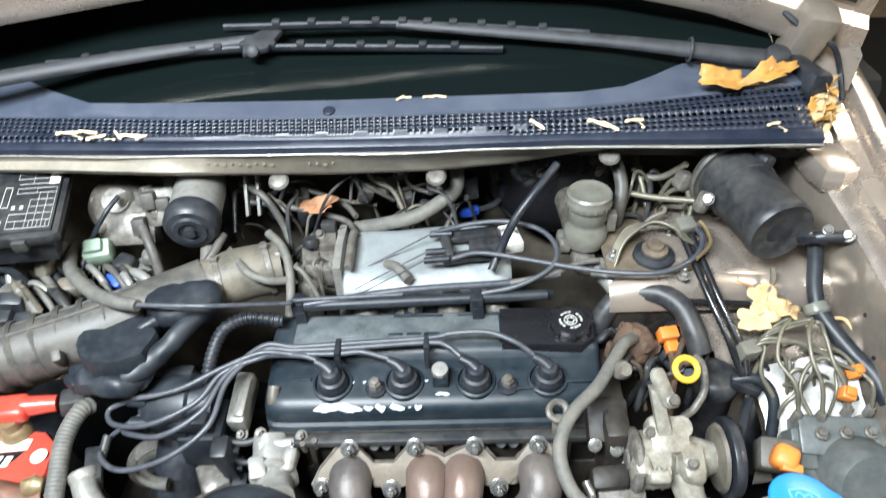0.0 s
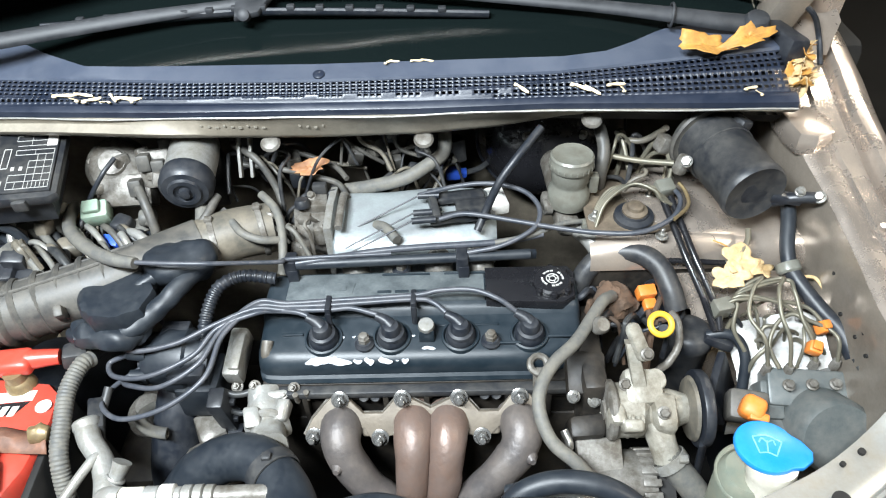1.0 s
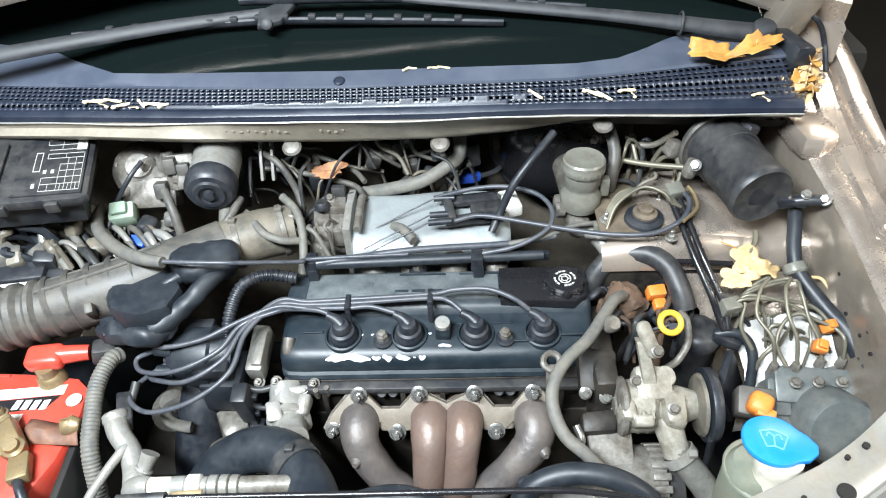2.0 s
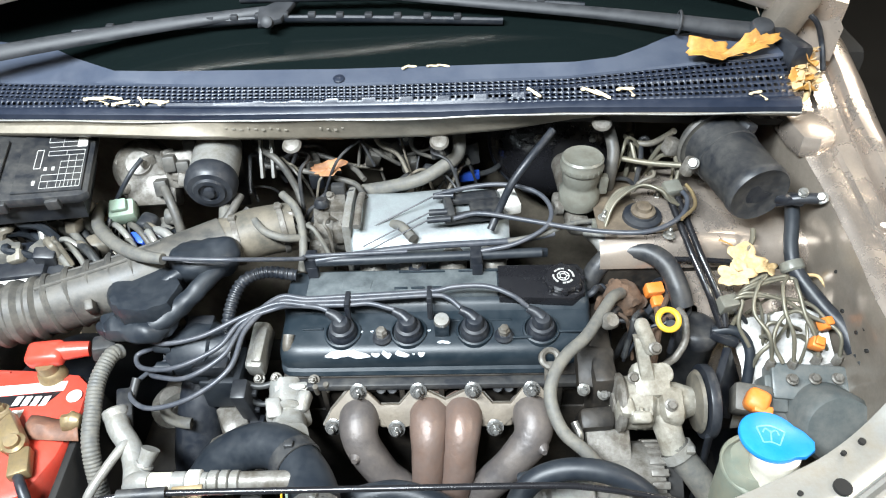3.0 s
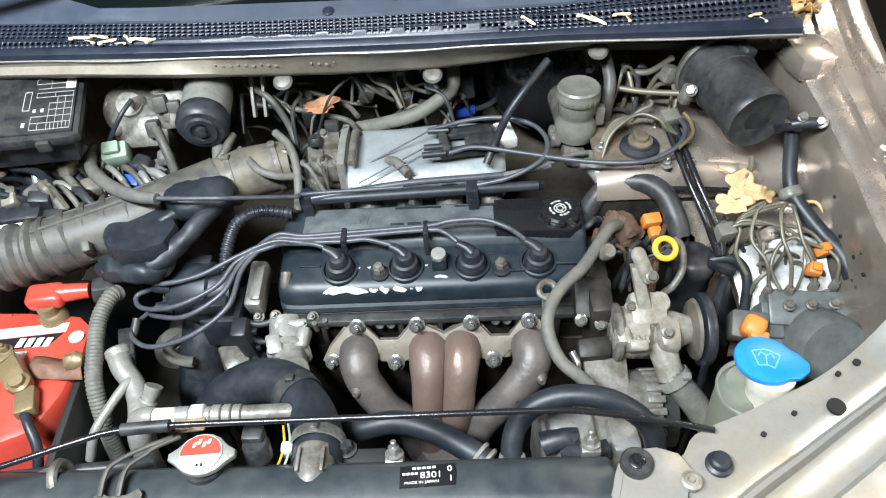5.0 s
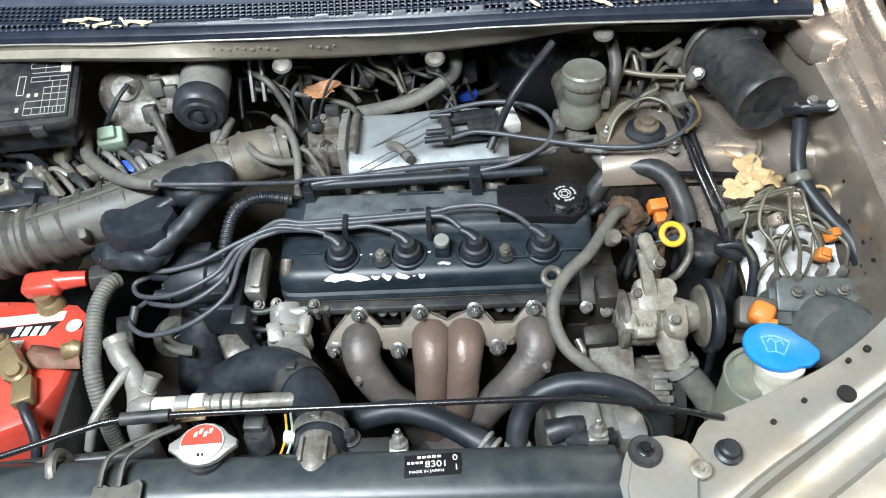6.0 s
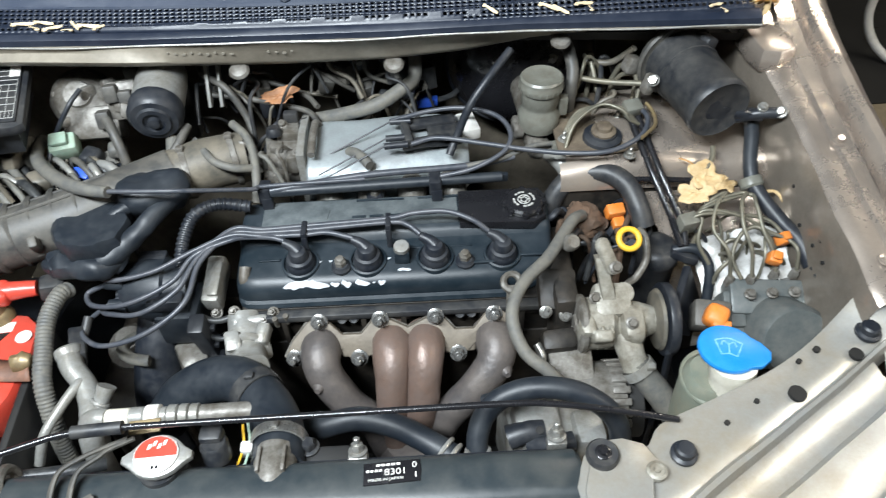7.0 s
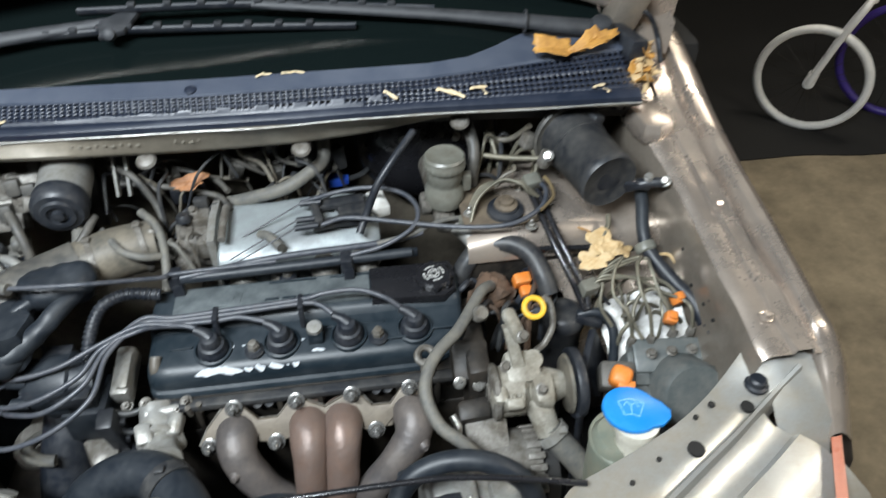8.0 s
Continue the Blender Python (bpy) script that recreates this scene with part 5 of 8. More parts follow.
hose("heater_cable", [(0.075, 0.15, 0.88), (0.088, 0.168, 0.902), (0.108, 0.18, 0.945), (0.135, 0.20, 0.975), (0.17, 0.235, 1.0)], 0.0075, M_rubber, "black cable rising in front of the booster", "cable")
hose("rail_cable", [(0.10, 0.125, 0.878), (0.15, 0.13, 0.886), (0.20, 0.15, 0.89), (0.235, 0.16, 0.885)], 0.005, M_greyhose, "grey cable beside the oil filler", "cable")
hose("breather_hose", [(-0.13, 0.268, 0.872), (-0.09, 0.258, 0.885), (-0.035, 0.252, 0.903), (0.005, 0.268, 0.918), (0.028, 0.285, 0.93), (0.03, 0.31, 0.96)], 0.0135, M_greyhose, "thick grey dusty breather hose")
hose("heater_hose", [(-0.30, 0.30, 0.905), (-0.24, 0.292, 0.90), (-0.18, 0.275, 0.895), (-0.14, 0.258, 0.892), (-0.122, 0.23, 0.885)], 0.006, M_duct, "thin grey vacuum hose behind the intake")
hose("fuel_hose", [(-0.255, 0.31, 0.94), (-0.21, 0.31, 0.92), (-0.15, 0.29, 0.905), (-0.125, 0.26, 0.90)], 0.0055, M_duct, "tan dusty hose behind the intake")
hose("small_hose", [(-0.31, 0.0, 0.815), (-0.307, 0.04, 0.838), (-0.292, 0.07, 0.858), (-0.26, 0.085, 0.863), (-0.215, 0.086, 0.855)], 0.012, M_rubber, "short black ribbed hose beside the valve cover", ribs=0.0015, pitch=0.006)
hose("breather_tube", [(-0.25, 0.215, 0.908), (-0.225, 0.185, 0.905), (-0.212, 0.155, 0.893), (-0.207, 0.12, 0.875), (-0.21, 0.10, 0.85)], 0.008, M_greyhose, "grey breather tube at the throttle")
hose("elbow_hose", [(-0.282, 0.155, 0.905), (-0.262, 0.132, 0.902), (-0.235, 0.125, 0.895), (-0.214, 0.135, 0.885)], 0.0075, M_greyhose, "short grey elbow hose on the tan duct")
hose("side_hose", [(-0.43, 0.21, 0.93), (-0.415, 0.185, 0.915), (-0.405, 0.165, 0.88), (-0.41, 0.16, 0.83)], 0.009, M_duct, "grey dusty hose dropping beside the canister")
hose("twin_hose", [(-0.31, 0.20, 0.92), (-0.325, 0.165, 0.905), (-0.36, 0.14, 0.875), (-0.39, 0.135, 0.84)], 0.008, M_duct, "grey dusty hose under the canister")
hose("twin_hose", [(-0.30, 0.19, 0.90), (-0.33, 0.15, 0.885), (-0.37, 0.13, 0.86), (-0.40, 0.13, 0.83)], 0.007, M_duct, "grey dusty hose under the canister")
hose("back_pipe", [(-0.30, 0.29, 0.95), (-0.26, 0.262, 0.94), (-0.235, 0.245, 0.90), (-0.225, 0.225, 0.87)], 0.007, M_duct, "tan dusty pipe behind the duct")
for k, pts in enumerate(([(-0.20, 0.33, 0.97), (-0.14, 0.31, 0.95), (-0.10, 0.29, 0.93), (-0.07, 0.30, 0.90)], [(-0.11, 0.30, 0.985), (-0.10, 0.29, 0.95), (-0.07, 0.285, 0.93), (-0.055, 0.27, 0.905)], [(-0.05, 0.31, 0.97), (-0.045, 0.30, 0.93), (-0.01, 0.30, 0.91)], [(-0.27, 0.34, 0.9), (-0.2, 0.33, 0.89), (-0.1, 0.315, 0.88)], [(0.02, 0.32, 0.98), (0.01, 0.31, 0.94), (-0.03, 0.31, 0.92), (-0.08, 0.32, 0.90)])):
    hose("firewall_line", pts, 0.0042, M_ducttan if k % 2 else M_duct, "thin dusty line against the firewall", "pipe")
# valves and brackets against the firewall
bm = B()
for dx in (-0.009, 0.009):
    box(bm, (-0.278 + dx, 0.272, 0.945), (0.005, 0.012, 0.075), 0.001, (-30, 0, 0))
box(bm, (-0.278, 0.285, 0.975), (0.04, 0.015, 0.01), 0.002)
solo("steel_bracket", bm, M_alu, "dusty forked steel bracket behind the canister", "bracket")
for k, (c, s, m) in enumerate((((-0.06, 0.33, 0.95), (0.03, 0.03, 0.05), M_black), ((0.0, 0.31, 0.93), (0.035, 0.03, 0.04), M_blackdust), ((-0.02, 0.335, 0.96), (0.02, 0.03, 0.05), M_black), ((-0.11, 0.34, 0.93), (0.05, 0.03, 0.06), M_duct), ((0.04, 0.33, 0.90), (0.04, 0.03, 0.04), M_blackdust), ((-0.29, 0.33, 0.92), (0.05, 0.04, 0.06), M_blackdust))):
    vz = thing("solenoid_valve", (c[0], c[1], c[2] - s[2] / 2), "small dusty solenoid valve on the firewall", "valve", "firewall valves")
    bm = B()
    box(bm, c, s, 0.004, (-10, 0, 6 * k))
    part("body", bm, m, vz)
    bm = B()
    tube(bm, [(c[0], c[1] - s[1] / 2, c[2]), (c[0] + 0.004, c[1] - s[1] / 2 - 0.014, c[2] - 0.002)], 0.0045, 10)
    part("nipple", bm, M_greyhose, vz)
bm = B()
box(bm, (0.041, 0.338, 0.848), (0.026, 0.022, 0.016), 0.003, (0, 0, 5))
box(bm, (0.058, 0.338, 0.848), (0.012, 0.015, 0.012), 0.002)
solo("blue_connector", bm, M_bluecon, "bright blue plastic connector behind the plenum", "connector")
bm = B()
tube(bm, [(0.06, 0.34, 0.846), (0.09, 0.35, 0.85), (0.12, 0.38, 0.86)], 0.005, 8)
solo("connector_wire", bm, M_tape, "black taped wire of the blue connector", "wire")
bm = B()
box(bm, (-0.507, 0.206, 0.887), (0.04, 0.03, 0.034), 0.005, (25, 0, 14))
box(bm, (-0.507, 0.198, 0.907), (0.025, 0.02, 0.01), 0.003, (25, 0, 14))
solo("green_connector", bm, M_green, "pale green dusty wiring connector", "connector")
for k in range(5):
    hose("loom_wire", [(-0.52 + 0.006 * k, 0.185, 0.878), (-0.525 + 0.01 * k, 0.16, 0.865), (-0.505 + 0.012 * k, 0.14, 0.84), (-0.50 + 0.01 * k, 0.13, 0.80)], 0.0024, (M_ducttan, M_tape, M_greyhose)[k % 3], "thin loose wire of the loom", "wire", 8)
bm = B()
box(bm, (-0.478, 0.166, 0.862), (0.028, 0.02, 0.018), 0.003, (20, 0, -10))
solo("blue_plug", bm, M_bluecon, "small blue wiring plug", "connector")
for c, s, m, r in (((-0.585, 0.205, 0.875), (0.06, 0.045, 0.045), M_greyhose, 12), ((-0.545, 0.165, 0.855), (0.035, 0.03, 0.03), M_ducttan, 30), ((-0.465, 0.19, 0.875), (0.03, 0.03, 0.03), M_blackdust, -15), ((-0.44, 0.165, 0.865), (0.03, 0.025, 0.03), M_tape, 10), ((-0.425, 0.195, 0.885), (0.028, 0.025, 0.024), M_greyhose, 20)):
    bm = B()
    box(bm, c, s, 0.008, (15, 8, r), 3)
    noisy(bm, 0.002, 50)
    solo("wiring_plug", bm, m, "dusty wiring plug in the loom", "connector", "loom plugs")
for k, pts in enumerate(([(-0.60, 0.19, 0.885), (-0.555, 0.145, 0.875), (-0.53, 0.12, 0.865), (-0.52, 0.10, 0.84)], [(-0.57, 0.18, 0.87), (-0.545, 0.15, 0.86), (-0.535, 0.12, 0.845)], [(-0.66, 0.18, 0.88), (-0.62, 0.15, 0.885), (-0.60, 0.13, 0.87)], [(-0.52, 0.16, 0.87), (-0.47, 0.14, 0.865), (-0.43, 0.15, 0.85), (-0.41, 0.18, 0.84)], [(-0.46, 0.17, 0.89), (-0.43, 0.145, 0.885), (-0.415, 0.15, 0.86)])):
    hose("loom_branch", pts, 0.008 if k < 3 else 0.005, (M_greyhose, M_tape, M_rubberblue)[k % 3], "dusty taped branch of the wiring loom", "wire", 10)
bm = B()
prism(bm, [(-0.04, -0.02), (0.0, -0.028), (0.04, -0.012), (0.03, 0.02), (-0.03, 0.024)], 0, 0.002, 0, pose(-0.59, 0.225, 0.862, 25, 0, 20))
solo("dry_leaf", bm, M_leafpale, "brown dry leaf caught in the wiring", "leaf", "dry leaves")
bm = B()
prism(bm, [(-0.03, -0.02), (0.03, -0.018), (0.032, 0.014), (-0.028, 0.02)], 0, 0.002, 0, pose(-0.555, 0.105, 0.842, 30, 0, 10))
solo("dry_leaf", bm, M_leafpale, "pale brown leaf under the relay box", "leaf", "dry leaves")

# ---- battery ----
batt = thing("battery", (-0.61, -0.12, 0.56), "red plastic car battery with a white and black label", "battery")
bm = B()
prism(bm, [(-0.73, -0.235), (-0.56, -0.245), (-0.515, -0.225), (-0.497, -0.17), (-0.492, -0.10), (-0.498, -0.055), (-0.52, -0.036), (-0.60, -0.026), (-0.73, -0.02)], 0.56, 0.788, 0.012)
part("case", bm, M_red, batt, "bright red case")
bm = B()
prism(bm, [(-0.70, -0.085), (-0.53, -0.068), (-0.53, -0.052), (-0.70, -0.066)], 0.788, 0.7888, 0)
part("label_band", bm, M_white, batt, "white label band")
bm = B()
prism(bm, [(-0.70, -0.112), (-0.545, -0.09), (-0.532, -0.0695), (-0.70, -0.087)], 0.788, 0.7887, 0)
part("label_dark", bm, M_gloss, batt, "black label band")
for k in range(4):
    bm = B()
    prism(bm, [(-0.593 + 0.013 * k, -0.094), (-0.584 + 0.013 * k, -0.093), (-0.582 + 0.013 * k, -0.0775), (-0.591 + 0.013 * k, -0.0785)], 0.7887, 0.7893, 0)
    part("label_bar", bm, M_white, batt, "white bar on the label")
bm = B()
prism(bm, [(-0.60, -0.125), (-0.572, -0.122), (-0.572, -0.100), (-0.60, -0.103)], 0.7887, 0.7893, 0)
part("label_block", bm, M_white, batt, "white block on the label")
bm = B()
lathe(bm, (-0.511, -0.078, 0.788), (0, 0, 1), [(0.0105, 0), (0.0105, 0.0008)], 20)
part("dot_sticker", bm, M_white, batt, "round white sticker")
for x, y in ((-0.575, -0.043), (-0.545, -0.047), (-0.63, -0.035)):
    bm = B()
    box(bm, (x, y, 0.788), (0.016, 0.004, 0.003), 0.001)
    part("moulded_mark", bm, M_red, batt)
# positive lead with its red cover
pos = thing("battery_terminal", (-0.555, -0.02, 0.788), "red rubber cover over the positive battery terminal", "battery terminal")
bm = B()
box(bm, (-0.557, -0.030, 0.822), (0.052, 0.036, 0.026), 0.009, (8, 0, 6), 3)
tube(bm, [(-0.54, -0.026, 0.822), (-0.515, -0.022, 0.821), (-0.500, -0.019, 0.819)], (0.014, 0.012, 0.011), 14)
part("cover", bm, M_red, pos)
bm = B()
lathe(bm, (-0.556, -0.042, 0.787), (0, 0, 1), [(0.02, 0), (0.018, 0.012), (0.014, 0.016), (0.014, 0.03)], 20)
part("post", bm, M_brass, pos, "tarnished brass post")
bm = B()
box(bm, (-0.483, -0.012, 0.812), (0.034, 0.03, 0.028), 0.006, (0, 10, 15))
noisy(bm, 0.002, 60)
part("lug", bm, M_blackdust, pos)
neg = thing("negative_terminal", (-0.55, -0.16, 0.788), "tarnished brass battery clamp", "battery terminal")
bm = B()
box(bm, (-0.562, -0.148, 0.806), (0.055, 0.03, 0.022), 0.004, (10, 6, -50))
box(bm, (-0.577, -0.128, 0.812), (0.02, 0.024, 0.02), 0.004, (0, 0, -40))
lathe(bm, (-0.545, -0.165, 0.80), (0.1, -0.2, 1), [(0.014, 0), (0.014, 0.014), (0.01, 0.016), (0.009, 0.022)], 18)
box(bm, (-0.53, -0.19, 0.80), (0.026, 0.04, 0.018), 0.004, (0, 0, 20))
noisy(bm, 0.001, 80)
part("clamp", bm, M_brass, neg)
bm = B()
hexbolt(bm, (-0.577, -0.122, 0.82), (0, 0, 1), 0.006, 0.008, 0.009, 0.006)
part("bolt", bm, M_brass, neg)
hose("ground_cable", [(-0.527, -0.205, 0.80), (-0.512, -0.225, 0.80), (-0.50, -0.25, 0.78), (-0.51, -0.28, 0.74), (-0.54, -0.3, 0.70)], 0.008, M_rubber, "black earth cable from the battery clamp", "cable")
bm = B()
loft(bm, [[(-0.555 + 0.075 * f, -0.112 - 0.01 * f, 0.793 + 0.002 * math.sin(9 * f)), (-0.553 + 0.075 * f, -0.13 - 0.008 * f, 0.798 + 0.004 * math.sin(7 * f)), (-0.548 + 0.075 * f, -0.15 - 0.004 * f, 0.794)] for f in (0, 0.15, 0.3, 0.45, 0.6, 0.75, 0.9, 1)])
lug = solo("terminal_wrap", bm, M_wrapping, "rust-brown torn wrapping lying on the battery", "wrapping")
sl = lug.modifiers.new("thickness", "SOLIDIFY")
sl.thickness = 0.002
bm = B()
tube(bm, [(-0.50, -0.128, 0.797), (-0.486, -0.127, 0.799), (-0.478, -0.127, 0.798)], (0.012, 0.0135, 0.009), 14)
noisy(bm, 0.003, 80)
solo("wrap_end", bm, M_brass, "tan crumpled end of the wrapping", "wrapping")
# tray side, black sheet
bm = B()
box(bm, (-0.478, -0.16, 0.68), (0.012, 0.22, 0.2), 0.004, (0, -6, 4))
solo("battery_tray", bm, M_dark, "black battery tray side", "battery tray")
# ---- corrugated loom and pipes beside the battery ----
hose("corrugated_loom", [(-0.460, -0.018, 0.812), (-0.466, -0.034, 0.818), (-0.472, -0.07, 0.812), (-0.468, -0.11, 0.80), (-0.462, -0.15, 0.785), (-0.455, -0.18, 0.75), (-0.45, -0.205, 0.69), (-0.45, -0.21, 0.62)], 0.0145, M_greyhose, "grey corrugated wiring conduit beside the battery", "conduit", 16, ribs=0.0009, pitch=0.0045)
ac = thing("coolant_pipe", (-0.42, -0.12, 0.60), "dusty aluminium coolant pipe with stubs", "pipe")
bm = B()
tube(bm, [(-0.443, -0.108, 0.785), (-0.432, -0.128, 0.780), (-0.415, -0.147, 0.772), (-0.402, -0.170, 0.765), (-0.394, -0.195, 0.76), (-0.396, -0.215, 0.735), (-0.40, -0.222, 0.66)], (0.0155, 0.0145, 0.015, 0.016, 0.015), 18)
part("main_pipe", bm, M_alu, ac)
bm = B()
lathe(bm, (-0.441, -0.111, 0.783), (-0.4, 0.75, 0.45), [(0.0165, 0), (0.0175, 0.003), (0.0175, 0.010), (0.0145, 0.013)], 22)
part("fitting", bm, M_alu, ac)
bm = B()
tube(bm, [(-0.392, -0.185, 0.762), (-0.383, -0.172, 0.775), (-0.377, -0.161, 0.785)], (0.0095, 0.0095, 0.012), 16)
torus(bm, (-0.386, -0.176, 0.771), (0.5, 0.65, 0.6), 0.0105, 0.0025, 20, 6)
part("stub", bm, M_alu, ac)
bm = B()
tube(bm, [(-0.412, -0.142, 0.778), (-0.418, -0.156, 0.782), (-0.432, -0.185, 0.776), (-0.448, -0.215, 0.762), (-0.46, -0.235, 0.73)], 0.0062, 12)
part("thin_pipe", bm, M_alu, ac)
bm = B()
tube(bm, [(-0.432, -0.05, 0.79), (-0.437, -0.075, 0.775), (-0.445, -0.11, 0.76), (-0.452, -0.10, 0.70)], 0.006, 10)
box(bm, (-0.44, -0.09, 0.775), (0.02, 0.05, 0.03), 0.003, (0, 15, 20))
solo("loom_bracket", bm, M_blackdust, "dark bracket beside the conduit", "bracket")
# black intake snout with a grey band
sn = thing("resonator_snout", (-0.385, -0.04, 0.5), "dark rubber snout with a grey band, deep in the bay", "air duct")
bm = B()
tube(bm, [(-0.365, 0.015, 0.73), (-0.37, -0.015, 0.70), (-0.378, -0.05, 0.655), (-0.385, -0.075, 0.60), (-0.39, -0.085, 0.5)], (0.032, 0.034, 0.036, 0.036, 0.034), 20)
part("tube", bm, M_rubber, sn)
bm = B()
torus(bm, (-0.37, -0.03, 0.69), (0.1, 0.5, 0.9), 0.052, 0.0085, 30, 10, 0.62)
part("band", bm, M_greyhose, sn, "grey hose band")
bm = B()
box(bm, (-0.318, -0.05, 0.675), (0.04, 0.05, 0.07), 0.012, (10, 0, 30))
torus(bm, (-0.318, -0.075, 0.665), (0, 0.6, 0.8), 0.025, 0.008, 20, 8)
noisy(bm, 0.004, 40)
solo("engine_mount", bm, M_aludirty, "grimy cast engine mount", "engine mount")
bm = B()
box(bm, (-0.287, -0.045, 0.70), (0.022, 0.03, 0.16), 0.003, (12, 0, 0))
for z in (0.66, 0.69, 0.72, 0.75):
    box(bm, (-0.284, -0.062 + (z - 0.66) * 0.2, z), (0.03, 0.02, 0.008), 0.002)
solo("wiring_bracket", bm, M_black, "black plastic wiring bracket at the head's end", "bracket")
hose("lead_wire", [(-0.285, -0.05, 0.735), (-0.26, -0.06, 0.738), (-0.235, -0.055, 0.74)], 0.005, M_tape, "black taped wire to the thermostat housing", "wire")
hose("lead_wire", [(-0.29, -0.04, 0.765), (-0.265, -0.045, 0.76), (-0.24, -0.04, 0.762)], 0.006, M_tape, "black taped wire to the thermostat housing", "wire")

# loose thin wires and small hoses of the loom, seeded
rw = random.Random(21)


def clutter(name, lo, hi, count, span, r0, r1, mats, label):
    for k in range(count):
        p = Vector([rw.uniform(a, b) for a, b in zip(lo, hi)])
        d = Vector((rw.uniform(-1, 1), rw.uniform(-1, 1), rw.uniform(-0.5, 0.1))).normalized() * span
        q = Vector((rw.uniform(-1, 1), rw.uniform(-1, 1), rw.uniform(0, 1))).normalized() * span * 0.4
        hose(name, [p - d * 0.5 + Vector((0, 0, -0.03)), p - d * 0.2 + q * 0.6, p + q, p + d * 0.35 + q * 0.3, p + d * 0.7 + Vector((0, 0, -0.05))], rw.uniform(r0, r1), rw.choice(mats), label, "wire", 8)


clutter("loom_wire", (-0.62, 0.11, 0.82), (-0.42, 0.21, 0.865), 26, 0.07, 0.0018, 0.0045, (M_tape, M_greyhose, M_ducttan, M_blackdust, M_rubberblue), "thin loose wire of the dusty loom")
clutter("firewall_wire", (-0.30, 0.26, 0.86), (0.06, 0.32, 0.94), 20, 0.08, 0.002, 0.0045, (M_duct, M_blackdust, M_ducttan, M_blackdust), "thin grimy line in the dark behind the intake")
clutter("throttle_wire", (-0.24, 0.13, 0.85), (-0.13, 0.24, 0.89), 9, 0.05, 0.003, 0.006, (M_greyhose, M_blackdust, M_aludirty), "thin dusty line at the throttle body")
for k in range(9):
    bm = B()
    c = Vector((rw.uniform(-0.62, -0.43), rw.uniform(0.12, 0.22), rw.uniform(0.82, 0.86)))
    box(bm, c, (rw.uniform(0.018, 0.034), rw.uniform(0.016, 0.028), rw.uniform(0.016, 0.03)), 0.003, (rw.uniform(0, 40), rw.uniform(-20, 20), rw.uniform(0, 90)))
    solo("wiring_plug", bm, rw.choice((M_black, M_blackdust, M_greyhose, M_duct)), "dusty wiring plug in the loom", "connector", "loom plugs")
for k in range(8):
    bm = B()
    c = Vector((rw.uniform(-0.26, 0.06), rw.uniform(0.27, 0.32), rw.uniform(0.86, 0.93)))
    box(bm, c, (rw.uniform(0.02, 0.04), rw.uniform(0.016, 0.028), rw.uniform(0.02, 0.04)), 0.004, (rw.uniform(0, 30), rw.uniform(-20, 20), rw.uniform(0, 60)))
    solo("firewall_plug", bm, rw.choice((M_black, M_blackdust, M_duct)), "grimy plug against the firewall", "connector", "firewall plugs")

clutter("pale_wire", (-0.72, 0.10, 0.88), (-0.56, 0.18, 0.905), 12, 0.06, 0.004, 0.009, (M_greyhose, M_alu, M_blackdust, M_rubberblue, M_ducttan), "dusty cable beside the relay box")
for k in range(10):
    bm = B()
    c = Vector((-0.70 + 0.014 * k, 0.10 + 0.09 * rw.random(), 0.875 + 0.02 * rw.random()))
    box(bm, c, (rw.uniform(0.02, 0.032), rw.uniform(0.016, 0.028), rw.uniform(0.02, 0.035)), 0.004, (rw.uniform(0, 40), rw.uniform(-20, 20), rw.uniform(0, 90)))
    solo("cable_joint", bm, rw.choice((M_alu, M_greyhose, M_black, M_castdust, M_ducttan)), "dusty pale cable joint beside the relay box", "connector", "cable joints")
bm = B()
hexbolt(bm, (-0.628, 0.175, 0.895), (0, -0.4, 1), 0.009, 0.01, 0.014)
solo("ground_bolt", bm, M_alu, "pale round-headed bolt beside the fuse box", "bolt")

# more of the loom: short taped bends on top of the pile
for k in range(14):
    a = Vector((-0.60 + 0.013 * k, 0.13 + 0.07 * rw.random(), 0.872 + 0.012 * rw.random()))
    b = a + Vector((rw.uniform(0.02, 0.05), rw.uniform(-0.05, -0.02), rw.uniform(-0.012, 0.006)))
    hose("loom_branch", [a + Vector((-0.02, 0.03, -0.03)), a, (a + b) / 2 + Vector((0, 0, 0.012)), b, b + Vector((0.01, -0.015, -0.04))], rw.uniform(0.004, 0.009), rw.choice((M_greyhose, M_tape, M_alu, M_duct, M_ducttan)), "dusty taped branch of the wiring loom", "wire", 10)

# ---- radiator and what lies along the front ----
rad = thing("radiator", (-0.15, -0.335, 0.34), "black plastic radiator top tank with an orange-white cap", "radiator")
bm = B()
rows = []
for x, f in ((-0.56, 0.8), (-0.555, 1.0), (-0.3, 1.0), (-0.1, 1.0), (0.1, 1.0), (0.19, 1.0), (0.196, 0.85)):
    ring = []
    for k in range(24):
        a = 2 * math.pi * k / 24
        c, s = math.cos(a), math.sin(a)
        ring.append((x, -0.324 + 0.036 * f * math.copysign(abs(c) ** 0.75, c), 0.790 + 0.031 * f * math.copysign(abs(s) ** 0.75, s)))
    rows.append(ring)
loft(bm, rows, closed=True)
tank = part("top_tank", bm, M_radtank, rad, "blue-black plastic top tank")
bm = B()
box(bm, (-0.18, -0.286, 0.792), (0.72, 0.006, 0.008), 0.002)
box(bm, (-0.18, -0.367, 0.80), (0.75, 0.006, 0.008), 0.002)
box(bm, (-0.175, -0.337, 0.748), (0.745, 0.06, 0.012), 0.003)
part("tank_ribs", bm, M_black, tank)
bm = B()
